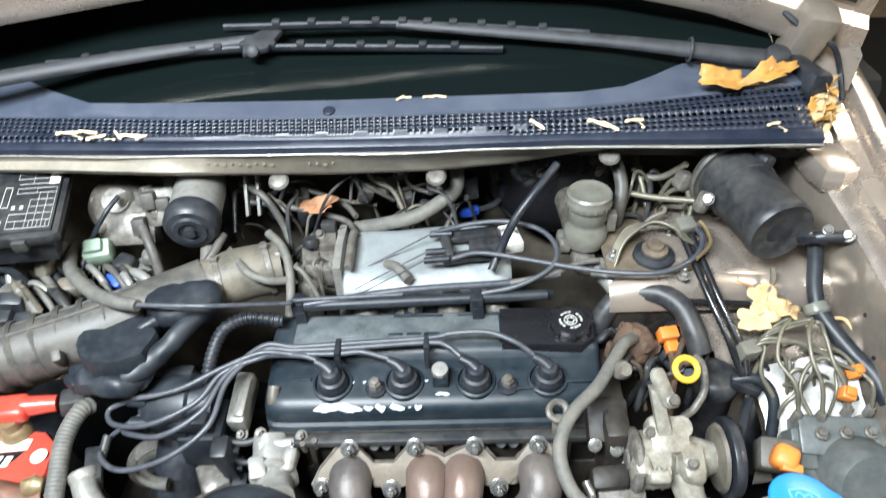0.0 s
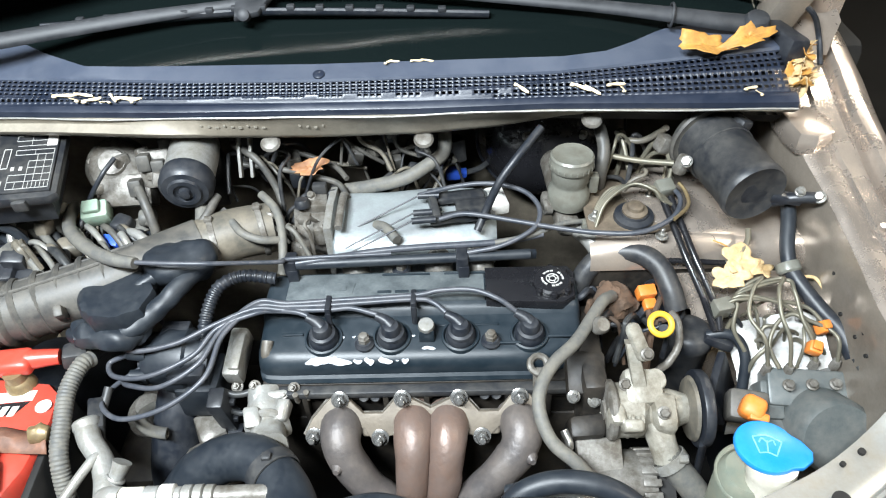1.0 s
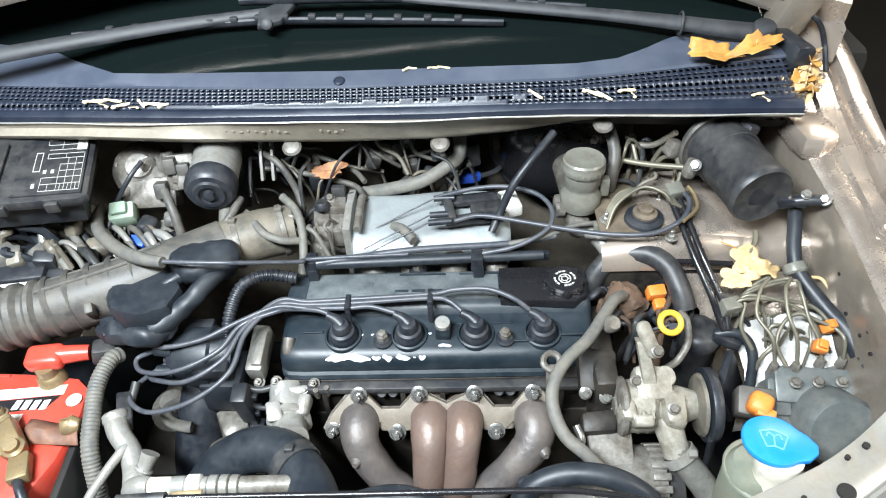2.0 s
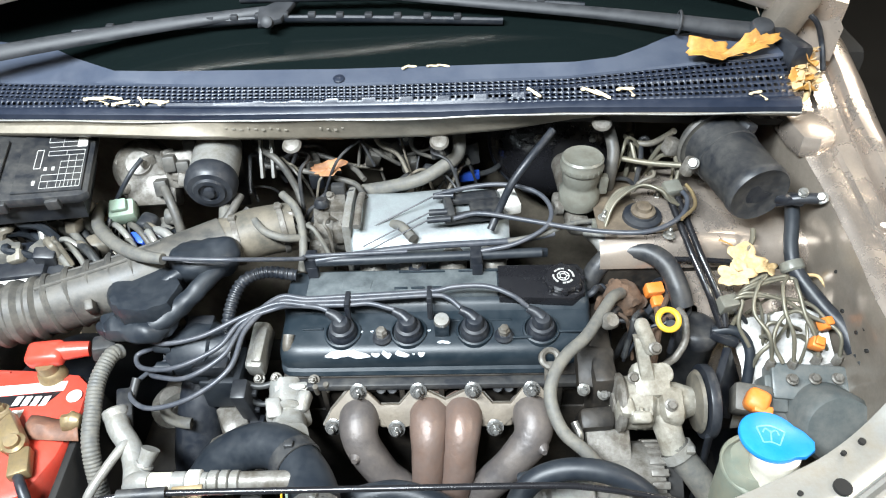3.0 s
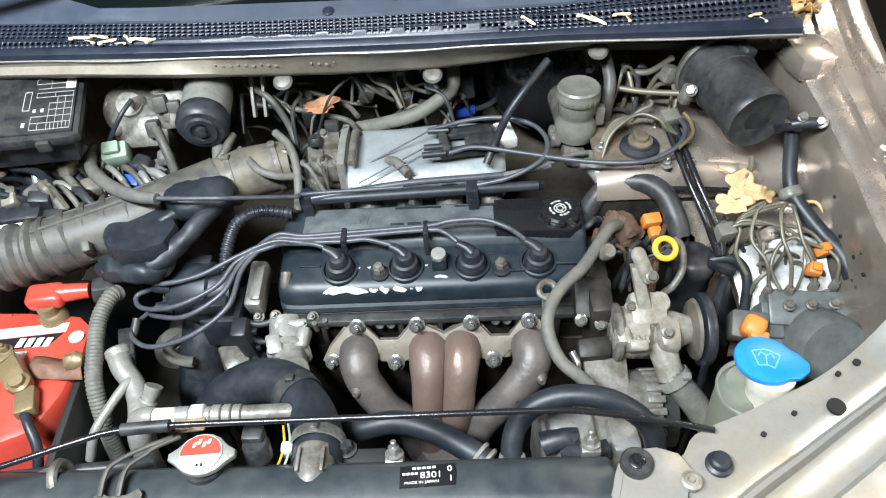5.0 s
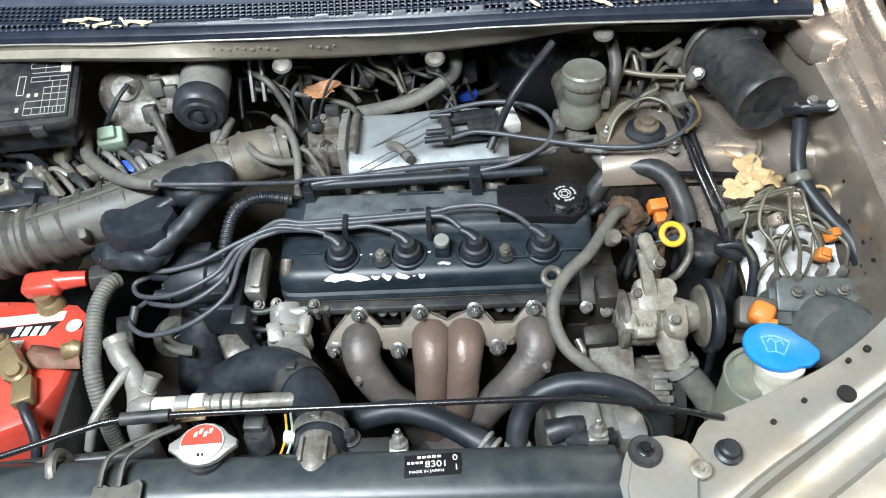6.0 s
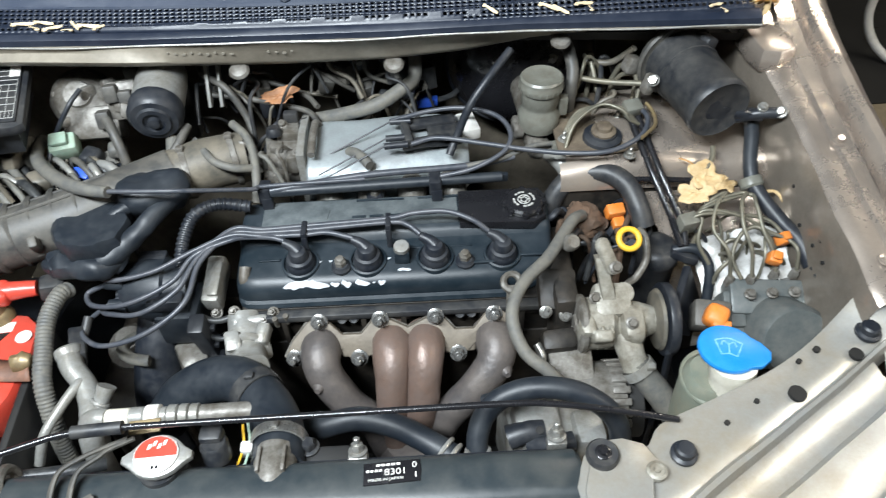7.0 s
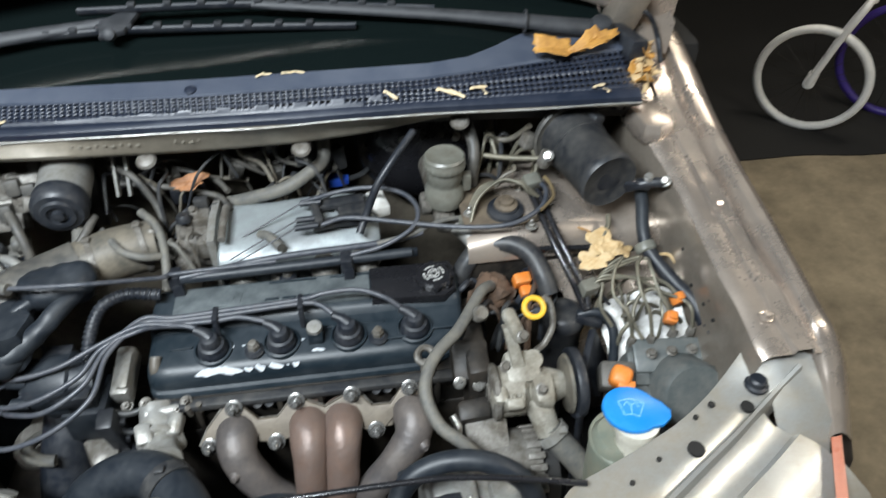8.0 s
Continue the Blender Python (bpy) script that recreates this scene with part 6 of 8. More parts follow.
box(bm, (-0.175, -0.337, 0.555), (0.72, 0.034, 0.39), 0.004)
part("core", bm, M_dark, rad)
bm = B()
tube(bm, [(-0.146, -0.325, 0.79), (-0.145, -0.30, 0.80), (-0.1455, -0.27, 0.797)], (0.026, 0.0245, 0.024), 22)
for dx in (-0.014, 0.014):
    box(bm, (-0.145 + dx, -0.292, 0.82), (0.004, 0.03, 0.012), 0.001)
part("inlet_neck", bm, M_aludirty, rad, "worn pale inlet neck")
bm = B()
lathe(bm, (-0.2665, -0.300, 0.795), (0, 0.1, 1), [(0.03, 0), (0.028, 0.015), (0.022, 0.02), (0.022, 0.03)], 26)
part("filler_neck", bm, M_blackdust, rad)
cp = pose(-0.2655, -0.290, 0.831, 4, 0, 3) @ Matrix.Diagonal((0.78, 0.82, 1, 1))
bm = B()
prism(bm, [(-0.049, 0.003), (-0.049, -0.006), (-0.037, -0.014), (-0.025, -0.024), (-0.012, -0.0295), (0, -0.031), (0.012, -0.0295), (0.025, -0.024), (0.037, -0.014), (0.049, -0.006), (0.049, 0.003), (0.036, 0.011), (0.025, 0.022), (0.012, 0.0285), (0, 0.030), (-0.012, 0.0285), (-0.025, 0.022), (-0.036, 0.011)], 0, 0.010, 0.003, cp)
rcap = part("radiator_cap", bm, M_alu, rad, "silver eared radiator cap")
circle = [(0.031 * math.cos(radians(12 * a)), 0.0265 * math.sin(radians(12 * a))) for a in range(30)]
bm = B()
prism(bm, circle, 0.010, 0.0125, 0.001, cp)
part("cap_disc", bm, M_white, rcap, "white disc with red print")
half = [(0.0295 * math.cos(radians(-8 + 196 * a / 14)), 0.025 * math.sin(radians(-8 + 196 * a / 14))) for a in range(15)]
bm = B()
prism(bm, half, 0.0125, 0.0131, 0, cp)
part("red_half", bm, M_red, rcap, "worn red print")
bm = B()
for k in range(4):
    x, y = -0.013 + 0.007 * k, 0.007 + 0.004 * (k % 2)
    prism(bm, [(x, y), (x + 0.0045, y + 0.001), (x + 0.006, y + 0.008), (x + 0.0015, y + 0.007)], 0.0131, 0.0136, 0, cp)
tagged(part("cap_bar", bm, M_white, rcap), kind="stuff")
bm = B()
for k in range(2):
    x = -0.004 + 0.006 * k
    prism(bm, [(x, -0.020), (x + 0.0035, -0.020), (x + 0.0035, -0.016), (x, -0.016)], 0.0125, 0.0131, 0, cp)
tagged(part("small_mark", bm, M_gloss, rcap), kind="stuff")
# rating plate on the tank
plate = thing("rating_plate", (-0.012, -0.3125, 0.817), "small black plate with white numbers on the radiator tank", "plate")
pm = pose(-0.0115, -0.3145, 0.8225, -4, 0, 3) @ Matrix.Diagonal((0.92, 0.78, 1, 1))
bm = B()
prism(bm, [(-0.034, -0.017), (0.033, -0.017), (0.035, 0.0), (0.033, 0.016), (-0.033, 0.016)], -0.004, 0.0, 0.001, pm)
part("plate_body", bm, M_gloss, plate)


def words(text, size, m, material, parent, label=""):
    data = bpy.data.curves.new("text", "FONT")
    data.body, data.size, data.extrude = text, size, 0.0002
    tmp = bpy.data.objects.new("text", data)
    scene.collection.objects.link(tmp)
    bpy.context.view_layer.update()
    me = bpy.data.meshes.new_from_object(tmp)
    bpy.data.objects.remove(tmp)
    me.transform(m)
    me.materials.append(material)
    ob = new("printed_text", me)
    ob.parent = parent
    if parent.type == "EMPTY":
        ob.matrix_parent_inverse = Matrix.Translation(-parent.location)
    if label:
        ob["label"] = label
    return ob


words("8301", 0.0135, pm @ pose(-0.009, -0.005, 0.0004), M_white, plate, "white number 8301")
words("0", 0.0125, pm @ pose(0.024, 0.003, 0.0004), M_white, plate, "white digit 0")
words("1", 0.0125, pm @ pose(0.025, -0.012, 0.0004), M_white, plate, "white digit 1")
words("MADE IN JAPAN", 0.0058, pm @ pose(-0.028, -0.013, 0.0004), M_white, plate, "white words MADE IN JAPAN")
bm = B()
for k in range(5):
    prism(bm, [(-0.018 + 0.006 * k, 0.009), (-0.0135 + 0.006 * k, 0.009), (-0.0135 + 0.006 * k, 0.0125), (-0.018 + 0.006 * k, 0.0125)], 0.0002, 0.0006, 0, pm)
for k in range(4):
    prism(bm, [(-0.03 + 0.005 * k, 0.001), (-0.0265 + 0.005 * k, 0.001), (-0.0265 + 0.005 * k, 0.0045), (-0.03 + 0.005 * k, 0.0045)], 0.0002, 0.0006, 0, pm)
part("plate_bars", bm, M_white, plate)
# bracket at the tank
bm = B()
prism(bm, [(-0.027, -0.05), (0.027, -0.05), (0.027, 0.004), (0.022, 0.010), (0.010, 0.004), (-0.010, 0.004), (-0.022, 0.010), (-0.027, 0.004)], 0, 0.0035, 0.001, pose(-0.352, -0.336, 0.826, 6, 0, 4))
for dx in (0, 0.021):
    tube(bm, [(-0.373 + dx, -0.334, 0.8285), (-0.374 + dx, -0.312, 0.831), (-0.370 + dx, -0.298, 0.832), (-0.353 + dx * 0.9, -0.285, 0.832), (-0.338 + dx * 0.6, -0.276, 0.831), (-0.309 + dx * 0.4, -0.262, 0.829)], 0.0058, 8, flat=0.5)
solo("tank_bracket", bm, M_duct, "dull grey forked steel bracket hooked over the radiator tank", "bracket")
bm = B()
box(bm, (-0.295, -0.245, 0.824), (0.036, 0.016, 0.004), 0.001, (20, 0, 5))
solo("brass_tab", bm, M_brass, "brassy steel tab at the rod's sleeve", "bracket")
bm = B()
lathe(bm, (-0.212, -0.275, 0.80), (0, 0.2, 1), [(0.016, 0), (0.016, 0.022), (0.013, 0.026)], 20)
box(bm, (-0.215, -0.262, 0.825), (0.025, 0.02, 0.02), 0.004)
solo("fan_switch", bm, M_blackdust, "dusty fan switch beside the radiator cap", "sensor")
hose("yellow_wire", [(-0.19, -0.235, 0.80), (-0.185, -0.26, 0.80), (-0.19, -0.275, 0.79), (-0.2, -0.28, 0.77)], 0.002, M_yellow, "thin yellow-green insulated wire", "wire", 8)
hose("yellow_wire", [(-0.185, -0.23, 0.80), (-0.178, -0.26, 0.80), (-0.185, -0.28, 0.785), (-0.2, -0.29, 0.765)], 0.002, M_green, "thin pale green wire", "wire", 8)
hose("black_loom", [(-0.55, -0.29, 0.79), (-0.46, -0.28, 0.785), (-0.40, -0.27, 0.775), (-0.36, -0.255, 0.76)], 0.010, M_tape, "black taped loom along the radiator", "wire")
bm = B()
lathe(bm, (-0.455, -0.305, 0.79), (0.2, 0.3, 1), [(0.026, 0), (0.026, 0.012), (0.02, 0.018)], 24)
torus(bm, (-0.44, -0.30, 0.80), (1, 0.2, 0.1), 0.022, 0.006, 22, 8)
box(bm, (-0.49, -0.31, 0.80), (0.05, 0.03, 0.02), 0.004)
solo("hose_fitting", bm, M_aludirty, "dusty fitting at the tank's end", "fitting")
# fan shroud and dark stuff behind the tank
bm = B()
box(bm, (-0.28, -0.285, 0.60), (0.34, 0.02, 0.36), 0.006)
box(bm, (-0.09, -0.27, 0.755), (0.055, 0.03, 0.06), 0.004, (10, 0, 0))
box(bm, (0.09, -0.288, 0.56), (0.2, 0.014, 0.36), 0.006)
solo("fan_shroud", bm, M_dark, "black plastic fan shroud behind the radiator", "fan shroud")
bm = B()
hexbolt(bm, (-0.112, -0.262, 0.787), (0, 0.1, 1), 0.009, 0.01, 0.013)
solo("shroud_bolt", bm, M_blackdust, "dark bolt on the fan shroud", "bolt", "shroud bolts")
for c in ((-0.052, -0.281, 0.802), (0.173, -0.285, 0.82)):
    bt = thing("tank_bolt", (c[0], c[1], c[2] - 0.02), "bright bolt and clip at the radiator tank", "bolt", "tank bolts")
    bm = B()
    box(bm, (c[0], c[1], c[2] - 0.008), (0.022, 0.014, 0.016), 0.002)
    part("clip", bm, M_steel, bt)
    bm = B()
    hexbolt(bm, (c[0], c[1] + 0.003, c[2]), (0, 0.35, 1), 0.0075, 0.010, 0.011, 0.009)
    part("bolt", bm, M_steel, bt)
# top radiator hose
uh = thing("radiator_hose", (-0.145, -0.26, 0.70), "thick black upper radiator hose with a pale clamp", "hose")
bm = B()
tube(bm, [(-0.335, -0.15, 0.68), (-0.30, -0.142, 0.725), (-0.255, -0.138, 0.752), (-0.213, -0.15, 0.765), (-0.178, -0.185, 0.77), (-0.155, -0.225, 0.778), (-0.146, -0.262, 0.787), (-0.145, -0.285, 0.79)], 0.0305, 22)
part("rubber", bm, M_rubberblue, uh)
clamp(uh, (-0.1475, -0.255, 0.786), (0.05, -1, 0.2), 0.0325, M_steel, 0.016, "bright metal band clamp")
clamp(uh, (-0.190, -0.171, 0.768), (0.66, -0.74, 0.1), 0.0318, M_blackdust, 0.020, "dull band clamp")
bm = B()
box(bm, (-0.183, -0.262, 0.79), (0.014, 0.014, 0.026), 0.003, (10, 10, 0))
part("clamp_tail", bm, M_white, uh, "white clamp end")
# pipe with fittings
ap = thing("aircon_pipe", (-0.27, -0.21, 0.76), "silver aluminium pipe with ribbed fittings", "pipe")
for x0, x1, r, m in ((-0.363, -0.334, 0.0115, M_neck), (-0.334, -0.316, 0.0125, M_alu), (-0.315, -0.297, 0.0145, M_white), (-0.297, -0.288, 0.0115, M_alu), (-0.288, -0.275, 0.0135, M_alu), (-0.274, -0.262, 0.0138, M_alu), (-0.261, -0.249, 0.0135, M_alu), (-0.249, -0.165, 0.0118, M_aludirty)):
    bm = B()
    lathe(bm, (x0, -0.2085, 0.785), (1, 0.02, 0), [(r * 0.85, 0), (r, 0.0015), (r, x1 - x0 - 0.0015), (r * 0.85, x1 - x0)], 20)
    part("section", bm, m, ap, "silver pipe section")
bm = B()
tube(bm, [(-0.362, -0.2085, 0.785), (-0.378, -0.207, 0.782), (-0.392, -0.204, 0.765), (-0.398, -0.205, 0.72)], (0.012, 0.0135, 0.0145, 0.0145), 16)
part("elbow", bm, M_alu, ap)
# bonnet prop rod
rod = thing("bonnet_prop", (0.0, -0.27, 0.84), "thin black bonnet prop rod lying across the front", "prop rod")
bm = B()
tube(bm, [(-0.56, -0.335, 0.855), (-0.47, -0.307, 0.86), (-0.40, -0.282, 0.861), (-0.365, -0.271, 0.86), (-0.30, -0.2655, 0.86), (-0.10, -0.2635, 0.861), (0.11, -0.261, 0.86), (0.17, -0.262, 0.856), (0.24, -0.27, 0.849), (0.307, -0.28, 0.84)], 0.0037, 12)
part("rod", bm, M_gloss, rod)
bm = B()
tube(bm, [(-0.356, -0.269, 0.86), (-0.302, -0.2655, 0.86)], 0.0075, 14)
part("sleeve", bm, M_blackdust, rod, "grey plastic sleeve")
# lower hoses
hb = thing("lower_hose", (-0.02, -0.23, 0.70), "black coolant hose with a ribbed silver end", "hose")
bm = B()
tube(bm, [(-0.15, -0.20, 0.70), (-0.11, -0.207, 0.735), (-0.06, -0.205, 0.748), (-0.01, -0.222, 0.753), (0.035, -0.252, 0.757), (0.06, -0.268, 0.752)], 0.0155, 16)
part("rubber", bm, M_rubberblue, hb)
for k in range(3):
    bm = B()
    p = Vector((0.047, -0.258, 0.756)).lerp(Vector((0.066, -0.272, 0.750)), k / 2)
    torus(bm, p, (0.75, -0.6, -0.2), 0.0155, 0.003, 22, 8)
    part("crimp", bm, M_alu, hb, "silver crimp ring")
hc = thing("aircon_hose", (0.15, -0.23, 0.70), "black air conditioning hose arching over the front", "hose")
bm = B()
tube(bm, [(0.087, -0.268, 0.745), (0.087, -0.25, 0.765), (0.096, -0.232, 0.785), (0.118, -0.22, 0.805), (0.155, -0.216, 0.817), (0.20, -0.222, 0.817), (0.238, -0.235, 0.80), (0.26, -0.245, 0.765), (0.27, -0.25, 0.70)], 0.0135, 16)
part("rubber", bm, M_rubberblue, hc)
for k in range(3):
    bm = B()
    torus(bm, (0.087, -0.262 - 0.005 * k, 0.757 - 0.009 * k), (0, -0.5, -0.85), 0.0135, 0.003, 22, 8)
    part("crimp", bm, M_alu, hc, "silver crimp ring")
hose("second_hose", [(0.10, -0.20, 0.765), (0.14, -0.205, 0.79), (0.19, -0.208, 0.80), (0.235, -0.215, 0.785), (0.262, -0.225, 0.74), (0.27, -0.23, 0.68)], 0.012, M_rubberblue, "black hose beside the air conditioning hose")
comp = thing("aircon_compressor", (0.19, -0.2, 0.55), "dusty pale cast compressor with fittings", "compressor")
bm = B()
box(bm, (0.175, -0.195, 0.66), (0.10, 0.09, 0.14), 0.012, (0, 0, 5))
box(bm, (0.165, -0.215, 0.735), (0.06, 0.05, 0.035), 0.008, (10, 0, 5))
box(bm, (0.225, -0.225, 0.70), (0.04, 0.05, 0.08), 0.008, (0, 10, 5))
noisy(bm, 0.003, 30)
part("casting", bm, M_alu, comp)
bm = B()
tube(bm, [(0.128, -0.235, 0.735), (0.15, -0.232, 0.742), (0.172, -0.23, 0.742)], (0.016, 0.014, 0.013), 16)
part("port_plug", bm, M_rubber, comp)
# near-black disc in place of a shaded bolt hole
bm = B()
lathe(bm, (0.165, -0.238, 0.755), (0, -0.4, 1), [(0.005, 0), (0.005, 0.002)], 12)
part("bolt_hole_disc", bm, M_dark, comp)
bm = B()
tube(bm, [(0.155, -0.245, 0.73), (0.185, -0.255, 0.75), (0.205, -0.252, 0.752)], 0.012, 12)
part("hose_stub", bm, M_rubber, comp)

# ---- right side: brake hydraulics ----
boost = thing("brake_booster", (0.20, 0.36, 0.78), "black round brake booster on the firewall", "brake booster")
bm = B()
lathe(bm, (0.205, 0.40, 0.90), (0, -1, 0.1), [(0.118, 0), (0.122, 0.02), (0.124, 0.03), (0.118, 0.036), (0.105, 0.06), (0.07, 0.078), (0.04, 0.084)], 40)
part("shell", bm, M_gloss, boost)
mc = thing("brake_master_cylinder", (0.212, 0.21, 0.84), "grimy brake master cylinder with a clouded fluid reservoir", "master cylinder")
bm = B()
tube(bm, [(0.207, 0.32, 0.882), (0.208, 0.26, 0.876), (0.21, 0.18, 0.866), (0.211, 0.165, 0.864)], (0.024, 0.02, 0.018, 0.014), 18)
box(bm, (0.19, 0.215, 0.876), (0.03, 0.03, 0.03), 0.006)
box(bm, (0.212, 0.172, 0.868), (0.03, 0.024, 0.026), 0.006)
part("cylinder", bm, M_aludirty, mc)
bm = B()
lathe(bm, (0.187, 0.195, 0.885), (-1, -0.2, 0.2), [(0.012, 0), (0.012, 0.01), (0.008, 0.014)], 16)
part("side_port", bm, M_aludirty, mc)
bm = B()
lathe(bm, (0.213, 0.20, 0.877), (0, 0.03, 1), [(0.016, 0), (0.02, 0.007), (0.029, 0.012), (0.031, 0.022), (0.031, 0.038), (0.0255, 0.046), (0.0255, 0.052), (0.028, 0.056), (0.028, 0.075)], 32)
part("reservoir", bm, M_resv, mc, "clouded grey-green reservoir")
bm = B()
lathe(bm, (0.213, 0.2022, 0.953), (0, 0.03, 1), [(0.0305, 0), (0.032, 0.002), (0.032, 0.011), (0.031, 0.013), (0.0315, 0.019), (0.029, 0.022), (0.026, 0.0205), (0.010, 0.0215)], 36)
lidr = part("reservoir_lid", bm, M_resv, mc, "grey dusty lid")
for a in range(22):
    bm = B()
    box(bm, (0.213 + 0.0318 * math.cos(a * 2 * math.pi / 22), 0.2025 + 0.0318 * math.sin(a * 2 * math.pi / 22), 0.959), (0.002, 0.002, 0.007), 0.0005, (0, 0, a * 360 / 22))
    part("grip", bm, M_resv, lidr)
bm = B()
box(bm, (0.247, 0.20, 0.925), (0.014, 0.016, 0.03), 0.003)
part("side_clip", bm, M_resv, mc)
hose("booster_hose", [(0.25, 0.30, 0.99), (0.258, 0.26, 0.985), (0.263, 0.23, 0.965), (0.26, 0.215, 0.94), (0.262, 0.225, 0.90)], 0.0115, M_duct, "grey rubber vacuum hose beside the reservoir")
for k in range(5):
    dz, dx = 0.008 * k, 0.006 * k
    hose("brake_line", [(0.242, 0.155 - 0.006 * k, 0.885 + 0.002 * k), (0.252 + dx * 0.3, 0.172 - 0.004 * k, 0.907 + dz * 0.5), (0.272 + dx, 0.188 - 0.004 * k, 0.922 + dz * 0.6), (0.31 + dx * 0.6, 0.184 - 0.006 * k, 0.93 + dz * 0.3), (0.336, 0.176 - 0.006 * k, 0.928), (0.346 + 0.003 * k, 0.168 - 0.004 * k, 0.915)], 0.0032, M_brakeline, "thin dusty steel brake line", "pipe", 10)
bm = B()
box(bm, (0.234, 0.154, 0.883), (0.012, 0.012, 0.016), 0.002)
solo("line_fitting", bm, M_resv, "pale plastic brake line holder", "clip", "line holders")
hose("pipe_high", [(0.26, 0.245, 0.945), (0.31, 0.225, 0.945), (0.36, 0.20, 0.955)], 0.0055, M_brakeline, "thin steel pipe towards the canister", "pipe")
hose("pipe_high", [(0.29, 0.275, 0.95), (0.325, 0.26, 0.955), (0.345, 0.25, 0.975), (0.352, 0.24, 0.99)], 0.006, M_ducttan, "thin tan pipe towards the canister", "pipe")
bm = B()
box(bm, (0.345, 0.178, 0.928), (0.026, 0.022, 0.020), 0.003, (15, 0, 15))
solo("line_holder", bm, M_resv, "pale plastic brake line holder", "clip", "line holders")
bm = B()
box(bm, (0.40, 0.021, 0.842), (0.026, 0.020, 0.030), 0.003, (15, 0, 15))
solo("line_holder", bm, M_resv, "pale plastic brake line holder", "clip", "line holders")
for dx in (-0.006, 0.006):
    hose("sleeved_line", [(0.346 + dx, 0.165, 0.922), (0.355 + dx, 0.12, 0.905), (0.366 + dx, 0.075, 0.884), (0.382 + dx, 0.035, 0.856), (0.39 + dx, 0.018, 0.838), (0.395 + dx * 0.5, 0.0, 0.82)], 0.0062, M_gloss, "black sleeved brake lines over the strut tower", "pipe", 12)
hose("rust_line", [(0.365, 0.18, 0.935), (0.372, 0.165, 0.93), (0.37, 0.14, 0.925), (0.345, 0.115, 0.922)], 0.0035, M_brass, "thin rusty line beside the canister", "pipe", 8)

# ---- black canister ----
can = thing("charcoal_canister", (0.42, 0.16, 0.88), "black dusty cylindrical canister with strap and bracket", "canister")
f0, f1 = Vector((0.4087, 0.225, 0.9799)), Vector((0.4381, 0.1, 0.9742))
ax = (f1 - f0).normalized()
bm = B()
lathe(bm, f0, ax, [(0.044, 0.0), (0.0475, 0.004), (0.046, 0.012), (0.0448, 0.03), (0.0435, 0.112), (0.0450, 0.115), (0.0450, 0.124), (0.042, 0.129), (0.039, 0.1275), (0.010, 0.126)], 44)
part("shell", bm, M_blackdust, can, "dusty black shell")
bm = B()
lathe(bm, f0, ax, [(0.02, -0.016), (0.044, -0.013), (0.053, -0.008), (0.0575, -0.002), (0.058, 0.003), (0.0555, 0.0065), (0.0525, 0.005), (0.048, 0.0055)], 44)
part("end_flange", bm, M_duct, can, "dusty grey flange at the canister's end")
bm = B()
lathe(bm, f0 + ax * 0.03, ax, [(0.0455, 0), (0.047, 0.001), (0.0465, 0.012), (0.045, 0.013)], 40, False)
box(bm, f0 + ax * 0.03 + Vector((0.026, 0.015, 0.036)), (0.022, 0.03, 0.016), 0.004, (0, 20, 25))
strap = part("strap", bm, M_blackdust, can, "dusty black strap")
bm = B()
hexbolt(bm, (0.366, 0.172, 0.978), (-0.4, -0.6, 0.6), 0.007, 0.007, 0.0085)
part("strap_bolt", bm, M_steel, strap)
bm = B()
prism(bm, [(-0.022, -0.012), (0.004, -0.016), (0.024, -0.004), (0.006, 0.002), (-0.006, 0.016), (-0.016, 0.012)], 0, 0.0012, 0, Matrix.Translation(f0 + ax * 0.1253) @ ax.to_track_quat("Z", "Y").to_matrix().to_4x4())
part("moulded_mark", bm, M_black, can, "dark wet stain")
bm = B()
box(bm, (0.485, 0.112, 0.958), (0.04, 0.018, 0.012), 0.003, (0, 5, -10))
tube(bm, [(0.47, 0.115, 0.95), (0.50, 0.106, 0.962), (0.522, 0.10, 0.965)], 0.008, 12)
cb = part("bracket", bm, M_black, can, "black bracket to the inner wing")
bm = B()
hexbolt(bm, (0.522, 0.098, 0.968), (-0.5, -0.5, 0.7), 0.006, 0.008, 0.0085)
part("bracket_bolt", bm, M_steel, cb)
bm = B()
hexbolt(bm, (0.498, 0.105, 0.972), (-0.2, -0.5, 0.9), 0.006, 0.006, 0.007)
part("bracket_bolt", bm, M_steel, cb)
bm = B()
for c, s in (((0.350, 0.232, 0.968), (0.022, 0.022, 0.026)), ((0.364, 0.182, 0.966), (0.016, 0.018, 0.03)), ((0.378, 0.195, 0.962), (0.03, 0.012, 0.022))):
    box(bm, c, s, 0.005, (0, 20, 20))
part("valve", bm, M_aludirty, can, "dusty valve beside the canister")
hose("drain_hose", [(0.497, 0.125, 0.945), (0.50, 0.11, 0.92), (0.499, 0.09, 0.892), (0.50, 0.07, 0.873)], 0.0125, M_rubberblue, "black drain hose from the canister bracket")
hose("wing_hose", [(0.50, 0.068, 0.871), (0.512, 0.045, 0.858), (0.53, 0.01, 0.845), (0.545, -0.02, 0.838), (0.555, -0.05, 0.82)], 0.0135, M_rubber, "black hose along the inner wing")
bm = B()
lathe(bm, (0.499, 0.075, 0.872), (0.1, -0.5, -0.3), [(0.0155, 0), (0.0165, 0.003), (0.0165, 0.012), (0.014, 0.015)], 20)
solo("hose_joint", bm, M_resv, "pale plastic hose joint", "fitting")
